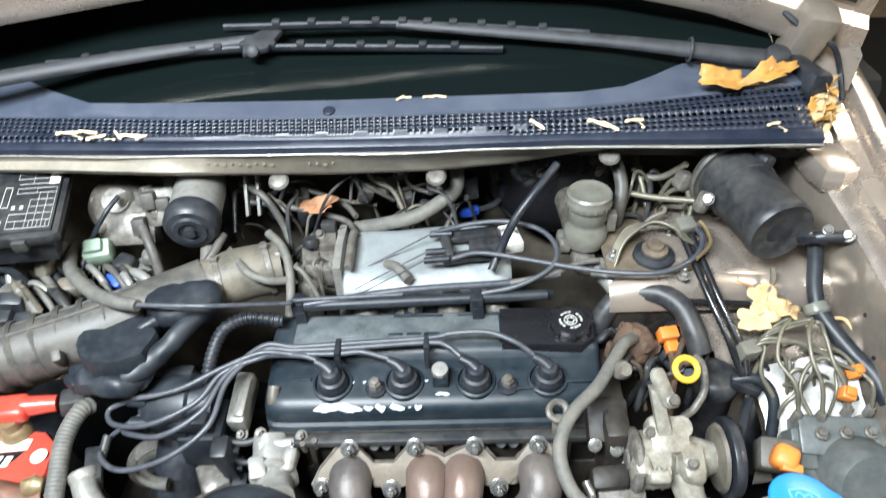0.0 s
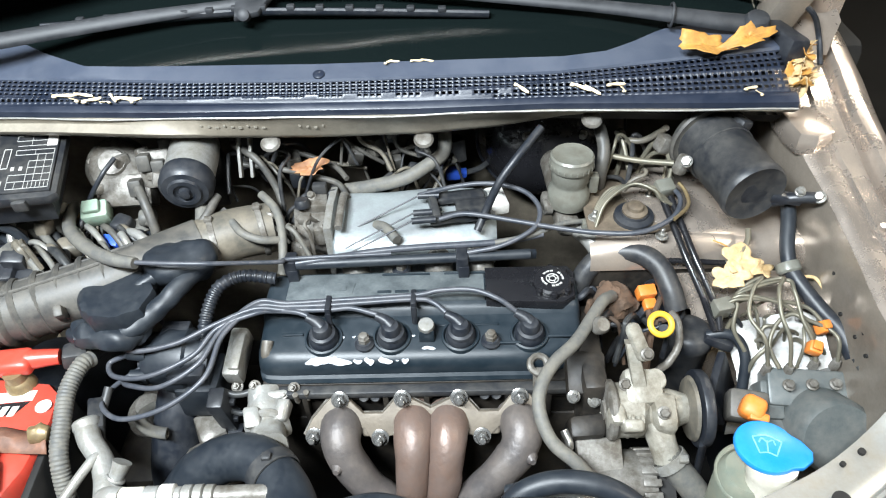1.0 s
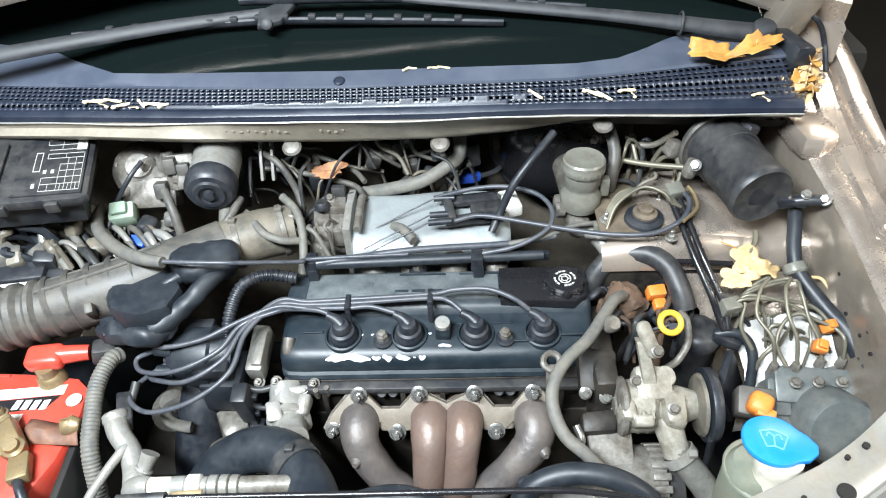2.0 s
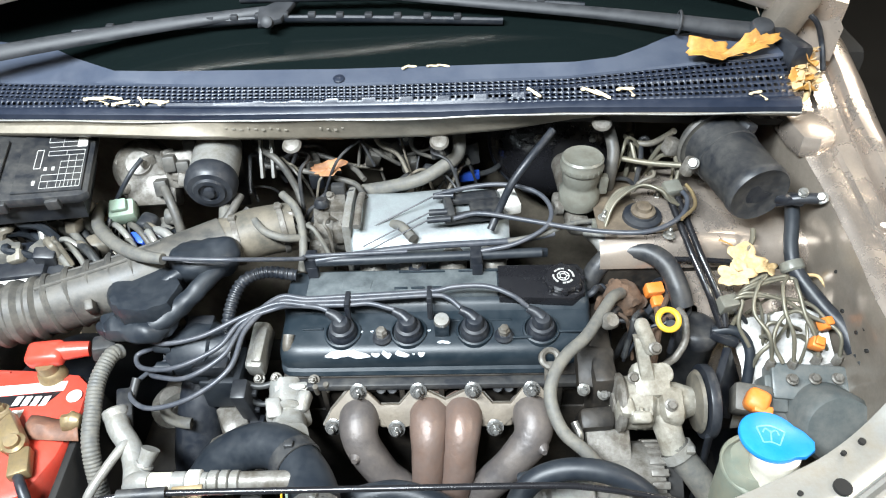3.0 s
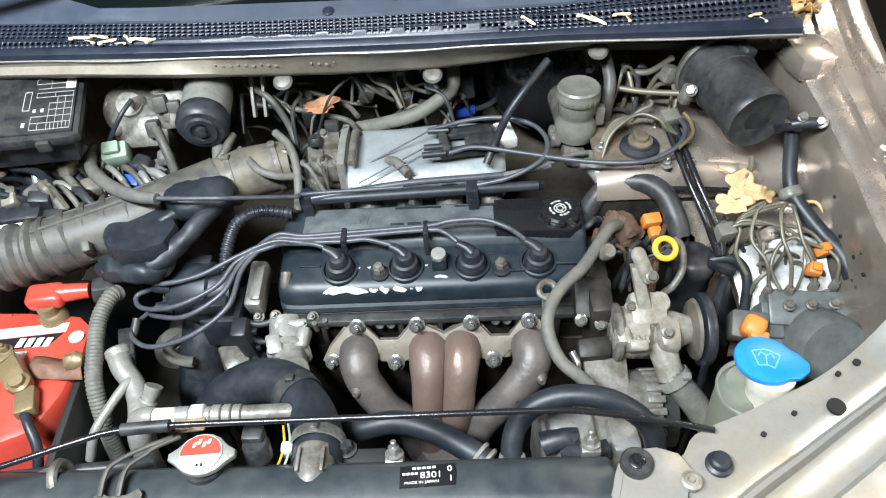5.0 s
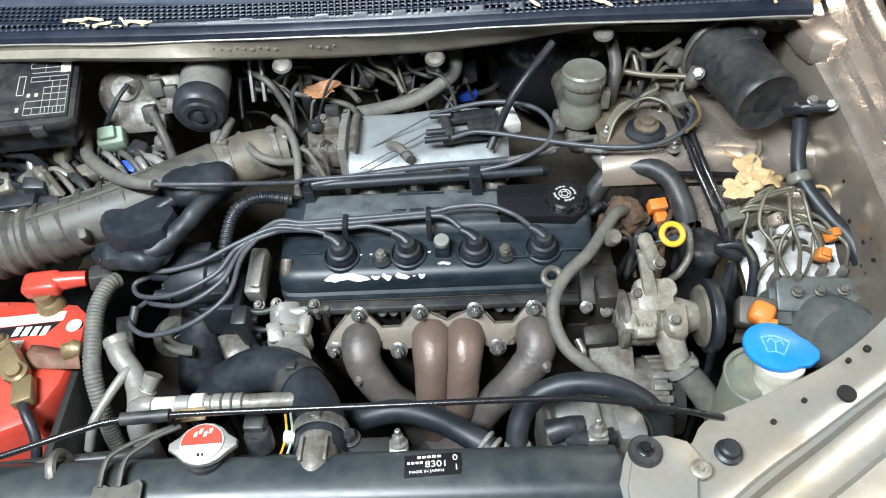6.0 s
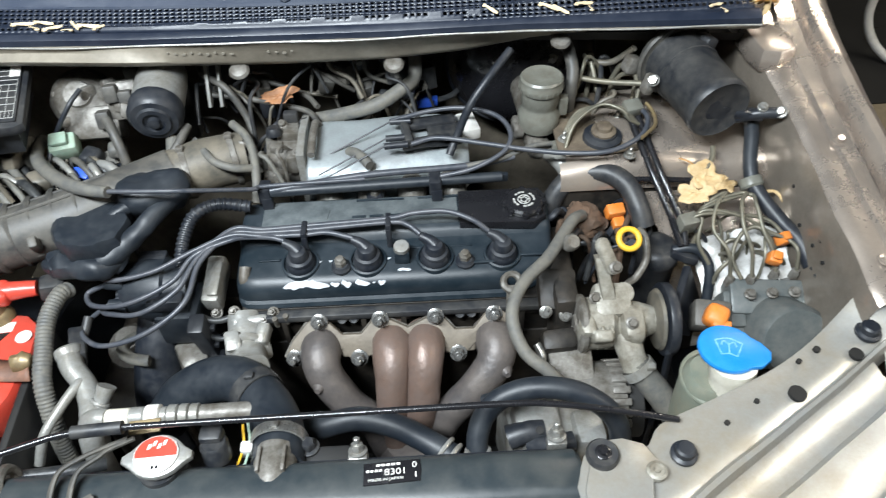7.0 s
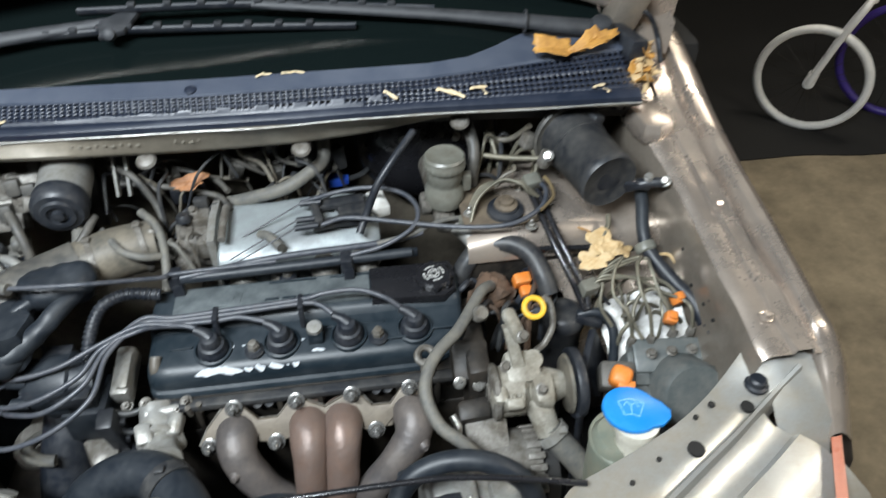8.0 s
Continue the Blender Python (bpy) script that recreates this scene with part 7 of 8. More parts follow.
hose("white_wire", [(0.52, 0.06, 0.86), (0.535, 0.055, 0.86), (0.545, 0.03, 0.85), (0.55, 0.0, 0.845)], 0.003, M_leafpale, "pale thin tube by the inner wing", "wire", 8)

# ---- power steering ----
bm = B()
tube(bm, [(0.218, 0.098, 0.805), (0.232, 0.108, 0.832), (0.252, 0.117, 0.851), (0.276, 0.117, 0.861), (0.305, 0.108, 0.866), (0.328, 0.085, 0.862), (0.34, 0.055, 0.846), (0.347, 0.035, 0.825)], 0.0155, 18)
solo("steering_hose", bm, M_blackdust, "thick black-grey power steering hose", "hose")
hose("coil_pipe", [(0.228, 0.165, 0.862), (0.24, 0.145, 0.862), (0.25, 0.13, 0.852), (0.252, 0.118, 0.835)], 0.016, M_alu, "bright metal elbow beside the strut tower", "pipe")
res = thing("steering_reservoir", (0.368, 0.02, 0.68), "black power steering fluid reservoir", "reservoir")
bm = B()
lathe(bm, (0.368, 0.02, 0.69), (0, 0, 1), [(0.028, 0), (0.03, 0.01), (0.03, 0.085), (0.033, 0.09), (0.033, 0.104), (0.027, 0.112), (0.02, 0.115)], 30)
part("body", bm, M_blackdust, res)
bm = B()
box(bm, (0.40, 0.0, 0.80), (0.04, 0.02, 0.014), 0.003, (0, 15, -15))
part("spout", bm, M_black, res)
hose("return_hose", [(0.385, 0.005, 0.805), (0.405, 0.002, 0.812), (0.425, -0.005, 0.805), (0.433, -0.025, 0.785), (0.43, -0.05, 0.74)], 0.009, M_rubberblue, "thin black return hose")
dip = thing("dipstick", (0.306, -0.025, 0.80), "yellow plastic dipstick ring", "dipstick")
bm = B()
torus(bm, (0.305, -0.026, 0.866), (0.05, -0.5, 0.86), 0.0138, 0.0042, 30, 10)
part("ring", bm, M_yellow, dip)
bm = B()
tube(bm, [(0.312, -0.022, 0.852), (0.322, -0.015, 0.83), (0.325, -0.01, 0.78)], (0.007, 0.004, 0.004), 10)
part("tube", bm, M_rubber, dip)
hose("pressure_pipe", [(0.335, 0.02, 0.835), (0.338, 0.0, 0.838), (0.338, -0.02, 0.818), (0.325, -0.035, 0.80), (0.308, -0.045, 0.792), (0.303, -0.055, 0.775)], 0.0065, M_aludirty, "thin steel pressure pipe to the pump", "pipe", 12)
bm = B()
box(bm, (0.313, 0.072, 0.823), (0.026, 0.018, 0.022), 0.003, (20, 0, 8))
box(bm, (0.318, 0.06, 0.81), (0.018, 0.016, 0.016), 0.003, (20, 0, 8))
solo("orange_connector", bm, M_orange, "orange plastic wiring connector", "connector", "orange connectors")
bm = B()
bmesh.ops.create_icosphere(bm, subdivisions=4, radius=1, matrix=pose(0.270, 0.075, 0.80) @ Matrix.Diagonal((0.032, 0.034, 0.028, 1)))
noisy(bm, 0.012, 45)
noisy(bm, 0.004, 160)
solo("foam_insulation", bm, M_foam, "crumbled brown foam insulation beside the engine", "insulation")
pump = thing("steering_pump", (0.28, -0.09, 0.62), "dusty cast power steering pump with a belt pulley", "pump")
bm = B()
lathe(bm, (0.235, -0.085, 0.765), (1, 0, 0), [(0.025, 0), (0.034, 0.006), (0.036, 0.02), (0.036, 0.045), (0.030, 0.052), (0.027, 0.085), (0.02, 0.105)], 28)
noisy(bm, 0.0018, 50)
part("body", bm, M_castdust, pump, "dusty cast aluminium body")
for c, sz, r in (((0.282, -0.072, 0.79), (0.05, 0.05, 0.04), 20), ((0.305, -0.10, 0.765), (0.03, 0.05, 0.07), 15), ((0.245, -0.105, 0.775), (0.024, 0.03, 0.05), 15), ((0.265, -0.075, 0.73), (0.07, 0.05, 0.03), 0)):
    bm = B()
    box(bm, c, sz, 0.010, (r, 0, 0))
    noisy(bm, 0.003, 60)
    part("lug", bm, M_castdust, pump)
for x in (0.25, 0.262, 0.274):
    bm = B()
    box(bm, (x, -0.115, 0.77), (0.004, 0.012, 0.05), 0.001, (10, 0, 0))
    part("rib", bm, M_castdust, pump)
bm = B()
tube(bm, [(0.298, -0.105, 0.765), (0.304, -0.128, 0.75), (0.31, -0.142, 0.735)], (0.020, 0.018, 0.018), 16)
part("outlet", bm, M_castdust, pump)
bm = B()
tube(bm, [(0.297, -0.06, 0.795), (0.299, -0.068, 0.805), (0.30, -0.07, 0.81)], (0.013, 0.015, 0.012), 14)
part("inlet", bm, M_castdust, pump)
bm = B()
loft(bm, [[(0.256 + 0.013 * f, y, z), (0.257 + 0.013 * f, y - 0.005, z + 0.002), (0.270 + 0.018 * f, y - 0.005, z + 0.002), (0.272 + 0.018 * f, y, z), (0.271 + 0.018 * f, y + 0.008, z - 0.004), (0.257 + 0.013 * f, y + 0.008, z - 0.004)] for f, y, z in ((0, -0.046, 0.856), (0.05, -0.05, 0.853), (0.3, -0.058, 0.838), (0.6, -0.068, 0.82), (0.9, -0.08, 0.80), (1, -0.085, 0.79))], True)
arm = part("arm", bm, M_castdust, pump, "flat cast bracket arm")
bm = B()
prism(bm, [(0.010 * math.cos(radians(a)), (0.017 if 0 < a < 180 else -0.017) + 0.010 * math.sin(radians(a))) for a in (1, 30, 60, 90, 120, 150, 179, 181, 210, 240, 270, 300, 330, 359)], 0, 0.009, 0.002, pose(0.270, -0.046, 0.856, 52, 0, 38))
part("link", bm, M_castdust, arm)
bm = B()
lathe(bm, (0.231, -0.087, 0.768), (1, 0, 0), [(0.012, 0), (0.014, 0.003), (0.036, 0.004), (0.040, 0.007), (0.040, 0.013), (0.037, 0.016)], 36)
part("flange", bm, M_aludirty, pump, "round flange of the pump")
bm = B()
box(bm, (0.262, -0.122, 0.782), (0.026, 0.016, 0.028), 0.005, (28, 0, 0), 3)
part("boss", bm, M_castdust, pump)
for c in ((0.2815, -0.064, 0.853), (0.258, -0.075, 0.806), (0.30, -0.115, 0.80)):
    bm = B()
    hexbolt(bm, c, (0, -0.6, 0.8), 0.006, 0.006, 0.0085)
    part("bolt", bm, M_aludirty, pump)
bm = B()
lathe(bm, (0.350, -0.085, 0.765), (1, 0, 0), [(0.02, -0.006), (0.022, 0), (0.044, 0.001), (0.050, 0.002), (0.0505, 0.003), (0.0505, 0.013), (0.049, 0.015), (0.044, 0.014), (0.02, 0.010)], 44)
pul = part("pulley", bm, M_rubber, pump, "black pulley")
bm = B()
lathe(bm, (0.348, -0.085, 0.765), (-1, 0, 0), [(0.043, 0), (0.040, 0.004), (0.020, 0.008), (0.015, 0.02)], 36)
part("hub", bm, M_ducttan, pul, "tan dusty hub")
bm = B()
tube(bm, [(0.355, -0.13, 0.755), (0.352, -0.15, 0.66), (0.35, -0.16, 0.52)], 0.012, 8, flat=0.3)
tube(bm, [(0.355, -0.038, 0.755), (0.352, -0.05, 0.66), (0.35, -0.06, 0.52)], 0.012, 8, flat=0.3)
solo("drive_belt", bm, M_rubber, "black ribbed drive belt", "belt")
ph = thing("suction_hose", (0.33, -0.16, 0.60), "grey rubber suction hose with a clamp", "hose")
bm = B()
tube(bm, [(0.308, -0.137, 0.74), (0.322, -0.15, 0.725), (0.345, -0.168, 0.70), (0.372, -0.18, 0.655), (0.39, -0.185, 0.60)], 0.0185, 18)
part("rubber", bm, M_greyhose, ph)
clamp(ph, (0.314, -0.143, 0.733), (0.6, -0.6, -0.6), 0.0215, M_alu, 0.014, "bright square clamp")
hose("coolant_hose", [(0.262, 0.06, 0.83), (0.245, 0.04, 0.842), (0.228, 0.015, 0.842), (0.198, -0.03, 0.84), (0.168, -0.06, 0.838), (0.148, -0.09, 0.832), (0.142, -0.12, 0.82), (0.155, -0.152, 0.80), (0.182, -0.172, 0.785), (0.20, -0.18, 0.765)], 0.0108, M_greyhose, "grey dusty coolant hose curving beside the engine")
bm = B()
lathe(bm, (0.232, 0.0, 0.835), (0.3, -0.5, 0.8), [(0.012, 0), (0.012, 0.012), (0.009, 0.016)], 16)
solo("hose_bolt", bm, M_aludirty, "dull bolt beside the grey hose", "bolt")
# timing cover side and black boxes
tc = thing("timing_cover", (0.225, 0.0, 0.5), "dusty black timing cover", "timing cover")
bm = B()
box(bm, (0.225, 0.0, 0.66), (0.036, 0.15, 0.28), 0.012)
box(bm, (0.215, -0.035, 0.775), (0.055, 0.06, 0.035), 0.008, (25, 0, 0))
box(bm, (0.212, -0.09, 0.72), (0.05, 0.03, 0.09), 0.008, (20, 0, 0))
noisy(bm, 0.004, 30)
part("cover", bm, M_ironshade, tc)
for c in ((0.195, -0.07, 0.775), (0.222, -0.075, 0.772), (0.202, -0.105, 0.75)):
    bm = B()
    hexbolt(bm, c, (0, -0.8, 0.6), 0.006, 0.006, 0.009)
    part("bolt", bm, M_steel, tc)
hose("spring_wire", [(0.18, -0.105, 0.75), (0.186, -0.12, 0.742), (0.183, -0.13, 0.73)], 0.007, M_steel, "bright metal fitting beside the manifold", "fitting", 10)
# alternator
alt = thing("alternator", (0.26, -0.15, 0.60), "dusty cast alternator with cooling slots", "alternator")
bm = B()
lathe(bm, (0.205, -0.15, 0.672), (1, 0, 0), [(0.04, 0), (0.052, 0.008), (0.054, 0.05), (0.054, 0.07), (0.05, 0.09)], 32)
box(bm, (0.225, -0.135, 0.722), (0.06, 0.06, 0.018), 0.004, (25, 0, 0))
part("case", bm, M_aludirty, alt, "dusty cast case")
for k in range(9):
    a = radians(20 + 17 * k)
    bm = B()
    box(bm, (0.287, -0.15 - 0.052 * math.cos(a), 0.672 + 0.052 * math.sin(a)), (0.024, 0.009, 0.010), 0.002, (-20 - 17 * k, 0, 0))
    part("fin", bm, M_aludirty, alt)
bm = B()
lathe(bm, (0.298, -0.15, 0.665), (1, 0, 0), [(0.046, 0), (0.05, 0.002), (0.05, 0.02), (0.044, 0.022)], 36)
part("pulley", bm, M_dark, alt)
# ---- washer bottle ----
wash = thing("washer_bottle", (0.385, -0.2, 0.60), "grey-green washer bottle with a blue cap", "washer bottle")
bm = B()
rows = []
for z, f in ((0.60, 0.9), (0.72, 0.96), (0.775, 1.0), (0.792, 0.95), (0.80, 0.82)):
    ring = []
    for k in range(32):
        a = 2 * math.pi * k / 32
        c, s = math.cos(a), math.sin(a)
        ring.append((0.392 + 0.046 * f * math.copysign(abs(c) ** 0.8, c), -0.197 + 0.036 * f * math.copysign(abs(s) ** 0.8, s), z))
    rows.append(ring)
loft(bm, rows, closed=True)
torus(bm, (0.392, -0.195, 0.782), (0, 0, 1), 0.043, 0.004, 32, 8)
part("tank", bm, M_tank, wash, "clouded grey-green tank")
bm = B()
lathe(bm, (0.398, -0.214, 0.782), (-0.05, 0.18, 1), [(0.026, 0), (0.025, 0.03), (0.027, 0.034), (0.027, 0.05)], 30)
part("neck", bm, M_neck, wash, "whitish filler neck")
cm = pose(0.391, -0.190, 0.834, 0, 2, -14)
bm = B()
o = [(0.036 * math.cos(radians(a)), 0.034 * math.sin(radians(a))) for a in range(-20, 321, 12)]
o = [(x, y) for x, y in o if x < 0.030 or abs(y) > 0.02]
o += [(0.038, -0.020), (0.049, -0.008), (0.05, 0.004), (0.039, 0.016)]
o = sorted(o, key=lambda p: math.atan2(p[1], p[0]))
prism(bm, o, 0, 0.009, 0.0035, cm)
bcap = part("cap", bm, M_blue, wash, "bright blue cap with a washer symbol")
bm = B()
for s in (-1, 1):
    tube(bm, [cm @ Vector((s * 0.016, 0.008, 0.0092)), cm @ Vector((s * 0.009, -0.012, 0.0092))], 0.0009, 6)
tube(bm, [cm @ Vector((-0.016, 0.008, 0.0092)), cm @ Vector((0, 0.013, 0.0092)), cm @ Vector((0.016, 0.008, 0.0092))], 0.0009, 6)
tube(bm, [cm @ Vector((-0.009, -0.012, 0.0092)), cm @ Vector((0, -0.0095, 0.0092)), cm @ Vector((0.009, -0.012, 0.0092))], 0.0009, 6)
tube(bm, [cm @ Vector((0, -0.008, 0.0092)), cm @ Vector((0, 0.006, 0.0092))], 0.0009, 6)
for s in (-1, 1):
    tube(bm, [cm @ Vector((0, 0.004, 0.0092)), cm @ Vector((s * 0.006, 0.008, 0.0092)), cm @ Vector((s * 0.009, 0.002, 0.0092))], 0.0009, 6)
part("washer_symbol", bm, M_bluelight, bcap, "worn pale washer symbol")
# ---- brake modulator ----
mod = thing("brake_modulator", (0.50, -0.08, 0.68), "grey dusty brake modulator block with steel lines", "brake modulator")
bm = B()
box(bm, (0.512, -0.062, 0.765), (0.125, 0.05, 0.05), 0.004, (28, 0, -6))
box(bm, (0.455, -0.07, 0.755), (0.03, 0.05, 0.045), 0.004, (28, 0, -6))
box(bm, (0.50, -0.08, 0.72), (0.12, 0.09, 0.07), 0.006)
part("valve_block", bm, M_modgrey, mod, "grey machined valve block")
bm = B()
lathe(bm, (0.512, -0.092, 0.742), (0.03, -0.80, 0.55), [(0.048, 0), (0.049, 0.004), (0.049, 0.055), (0.044, 0.062), (0.02, 0.064)], 36)
part("motor", bm, M_modgrey, mod, "dull grey pump motor")
bm = B()
box(bm, (0.566, -0.055, 0.775), (0.022, 0.034, 0.04), 0.004, (28, 0, -6))
part("end_block", bm, M_modgrey, mod)
for x in (0.47, 0.50, 0.53):
    bm = B()
    hexbolt(bm, (x, -0.075, 0.797), (0, -0.3, 1), 0.006, 0.006, 0.008)
    part("bolt", bm, M_aludirty, mod)
for x, y, z in ((0.452, -0.045, 0.792), (0.478, -0.05, 0.797), (0.512, -0.045, 0.80), (0.54, -0.045, 0.80), (0.562, -0.045, 0.798)):
    bm = B()
    lathe(bm, (x, y, z - 0.006), (0, -0.1, 1), [(0.007, 0), (0.007, 0.012), (0.005, 0.016)], 6)
    part("union_nut", bm, M_aludirty, mod)
ends_m = [(0.452, -0.046, 0.80), (0.478, -0.052, 0.805), (0.512, -0.047, 0.808), (0.54, -0.047, 0.808), (0.562, -0.047, 0.806)]
mids = [[(0.445, -0.03, 0.835), (0.43, 0.0, 0.85), (0.44, 0.03, 0.87), (0.455, 0.045, 0.875)], [(0.474, -0.035, 0.84), (0.465, -0.01, 0.862), (0.468, 0.02, 0.878), (0.478, 0.04, 0.878)],
        [(0.505, -0.03, 0.835), (0.495, -0.01, 0.852), (0.49, 0.02, 0.872), (0.485, 0.04, 0.874)], [(0.538, -0.035, 0.835), (0.53, -0.018, 0.84), (0.505, -0.005, 0.845), (0.47, 0.012, 0.86)], [(0.561, -0.036, 0.832), (0.555, -0.022, 0.838), (0.53, -0.012, 0.84), (0.50, 0.012, 0.855)]]
for k, (e, ms) in enumerate(zip(ends_m, mids)):
    tail = [(0.435 - 0.004 * k, 0.04 - 0.005 * k, 0.868 - 0.002 * k), (0.415 - 0.003 * k, 0.028 - 0.003 * k, 0.852 - 0.003 * k), (0.40, 0.022 - 0.003 * k, 0.843 - 0.004 * k)]
    hose("modulator_line", [e] + ms + tail, 0.0034, M_brakeline, "olive-grey steel brake line looping from the modulator", "pipe", 10)
hose("modulator_line", [(0.466, -0.05, 0.80), (0.455, -0.028, 0.82), (0.468, -0.005, 0.84), (0.49, 0.0, 0.85), (0.505, -0.02, 0.84), (0.515, -0.04, 0.81)], 0.0036, M_brakeline, "olive-grey steel brake line looping from the modulator", "pipe", 10)
hose("modulator_line", [(0.43, -0.02, 0.80), (0.415, 0.0, 0.825), (0.42, 0.02, 0.85), (0.41, 0.025, 0.85)], 0.0036, M_brakeline, "olive-grey steel brake line looping from the modulator", "pipe", 10)
for c, r in (((0.528, -0.010, 0.834), 15), ((0.506, -0.040, 0.828), -20)):
    bm = B()
    box(bm, c, (0.018, 0.017, 0.02), 0.004, (25, 10, r))
    box(bm, (c[0], c[1] - 0.004, c[2] + 0.011), (0.012, 0.012, 0.006), 0.002, (25, 10, r))
    solo("orange_connector", bm, M_orange, "orange plastic wiring connector", "connector", "orange connectors")
bm = B()
box(bm, (0.416, -0.104, 0.79), (0.030, 0.030, 0.034), 0.009, (25, 6, -30), 3)
box(bm, (0.418, -0.119, 0.792), (0.024, 0.01, 0.012), 0.002, (25, 6, -12))
for k in range(4):
    box(bm, (0.410 + 0.006 * k, -0.125, 0.776), (0.003, 0.006, 0.014), 0.001, (25, 6, -12))
solo("orange_connector", bm, M_orange, "large orange modulator plug", "connector", "orange connectors")
bm = B()
box(bm, (0.42, -0.085, 0.765), (0.05, 0.04, 0.04), 0.006, (25, 0, -12))
solo("plug_socket", bm, M_duct, "grey plastic socket of the modulator", "connector")
for k in range(4):
    hose("wing_wire", [(0.55, -0.035 - 0.012 * k, 0.83), (0.556, -0.05 - 0.012 * k, 0.82), (0.56, -0.06 - 0.015 * k, 0.79), (0.563, -0.09 - 0.012 * k, 0.76)], 0.006, M_tape, "black taped wires against the inner wing", "wire", 10)
bm = B()
box(bm, (0.405, -0.04, 0.745), (0.012, 0.07, 0.08), 0.003, (10, -20, -30))
solo("dark_plate", bm, M_black, "black plate beside the belt pulley", "plate")

clutter("engine_side_wire", (0.22, 0.02, 0.78), (0.36, 0.09, 0.82), 16, 0.06, 0.003, 0.007, (M_tape, M_rubber, M_blackdust, M_foam), "grimy line between engine and strut tower")
clutter("tower_line", (0.27, 0.22, 0.90), (0.36, 0.27, 0.95), 9, 0.06, 0.003, 0.005, (M_brakeline, M_blackdust, M_ducttan), "thin dusty line behind the strut tower")
clutter("modulator_wire", (0.42, -0.03, 0.79), (0.54, 0.03, 0.84), 12, 0.06, 0.0025, 0.004, (M_brakeline, M_brakeline, M_rubber), "thin olive-grey line at the brake modulator")

# shell of the booster: rim and studs
bm = B()
torus(bm, (0.205, 0.371, 0.903), (0, -1, 0.1), 0.1225, 0.004, 44, 8)
part("rim", bm, M_black, boost)
for a in (30, 150):
    bm = B()
    hexbolt(bm, (0.205 + 0.05 * math.cos(radians(a)), 0.322, 0.903 + 0.05 * math.sin(radians(a))), (0, -1, 0.1), 0.006, 0.006, 0.009)
    part("stud_nut", bm, M_steel, boost)
# rod and clear tube in front of the tower
hose("black_rod", [(0.335, 0.09, 0.868), (0.37, 0.088, 0.868), (0.43, 0.083, 0.867), (0.45, 0.09, 0.872)], 0.005, M_gloss, "thin black rod along the strut tower", "rod", 10)
hose("drain_tube", [(0.452, 0.115, 0.90), (0.448, 0.10, 0.893), (0.435, 0.085, 0.885), (0.418, 0.078, 0.872)], 0.005, M_brakeline, "cloudy grey drain tube under the canister", "hose", 10)
hose("twig", [(0.40, 0.10, 0.895), (0.412, 0.094, 0.893), (0.422, 0.088, 0.889)], 0.0014, M_leaf, "thin brown twig on the tower", "twig", 6)

# ---- wipers ----


def wiper(arm_pts, blade_pts, label):
    w = thing("wiper", arm_pts[0], label, "wiper", "wipers")
    bm = B()
    tube(bm, arm_pts, (0.0135, 0.0125, 0.011, 0.009, 0.007), 14, 8, flat=0.6)
    part("arm", bm, M_wiper, w, "grey-black painted arm")
    bm = B()
    lathe(bm, arm_pts[0], (0, -0.3, 1), [(0.018, -0.012), (0.02, 0.004), (0.015, 0.014), (0.008, 0.016)], 22)
    part("pivot_cap", bm, M_wiper, w)
    bm = B()
    tube(bm, blade_pts, 0.0055, 10, flat=1.6)
    blade = part("blade", bm, M_rubber, w, "black rubber blade")
    p = smooth_path(blade_pts, 8)
    for k in range(3, len(p) - 2, 2):
        bm = B()
        box(bm, p[k] + Vector((0, -0.003, 0.008)), (0.012, 0.010, 0.008), 0.002)
        part("frame_link", bm, M_wiper, blade)
    return w


w1 = wiper([(-0.80, 0.25, 1.108), (-0.65, 0.300, 1.118), (-0.455, 0.345, 1.128), (-0.33, 0.366, 1.134), (-0.235, 0.378, 1.139)],
           [(-0.56, 0.362, 1.117), (-0.40, 0.364, 1.123), (-0.25, 0.368, 1.127), (-0.08, 0.362, 1.124), (0.10, 0.352, 1.119)], "grey-black windscreen wiper with dusty slotted blade")
bm = B()
prism(bm, [(-0.02, -0.02), (0.015, -0.012), (0.04, 0.03), (0.02, 0.035), (-0.02, 0.012)], 0, 0.012, 0.004, pose(-0.25, 0.365, 1.128, 20, 0, 5))
part("blade_joint", bm, M_wiper, w1)
bm = B()
lathe(bm, (-0.254, 0.353, 1.128), (0, -0.8, 0.5), [(0.009, 0), (0.009, 0.012), (0.006, 0.014)], 14)
part("joint_pin", bm, M_wiper, w1)
w2 = wiper([(0.468, 0.305, 1.112), (0.40, 0.310, 1.120), (0.34, 0.318, 1.127), (0.22, 0.338, 1.136), (-0.05, 0.378, 1.152)],
           [(0.22, 0.352, 1.138), (0.05, 0.372, 1.146), (-0.1, 0.384, 1.150), (-0.3, 0.39, 1.150)], "grey-black windscreen wiper resting on the glass")
bm = B()
for x, y, z in ((0.36, 0.322, 1.145),):
    torus(bm, (0.352, 0.316, 1.1255), (1, -0.1, -0.05), 0.0155, 0.002, 22, 6)
part("arm_seam", bm, M_wiper, w2)

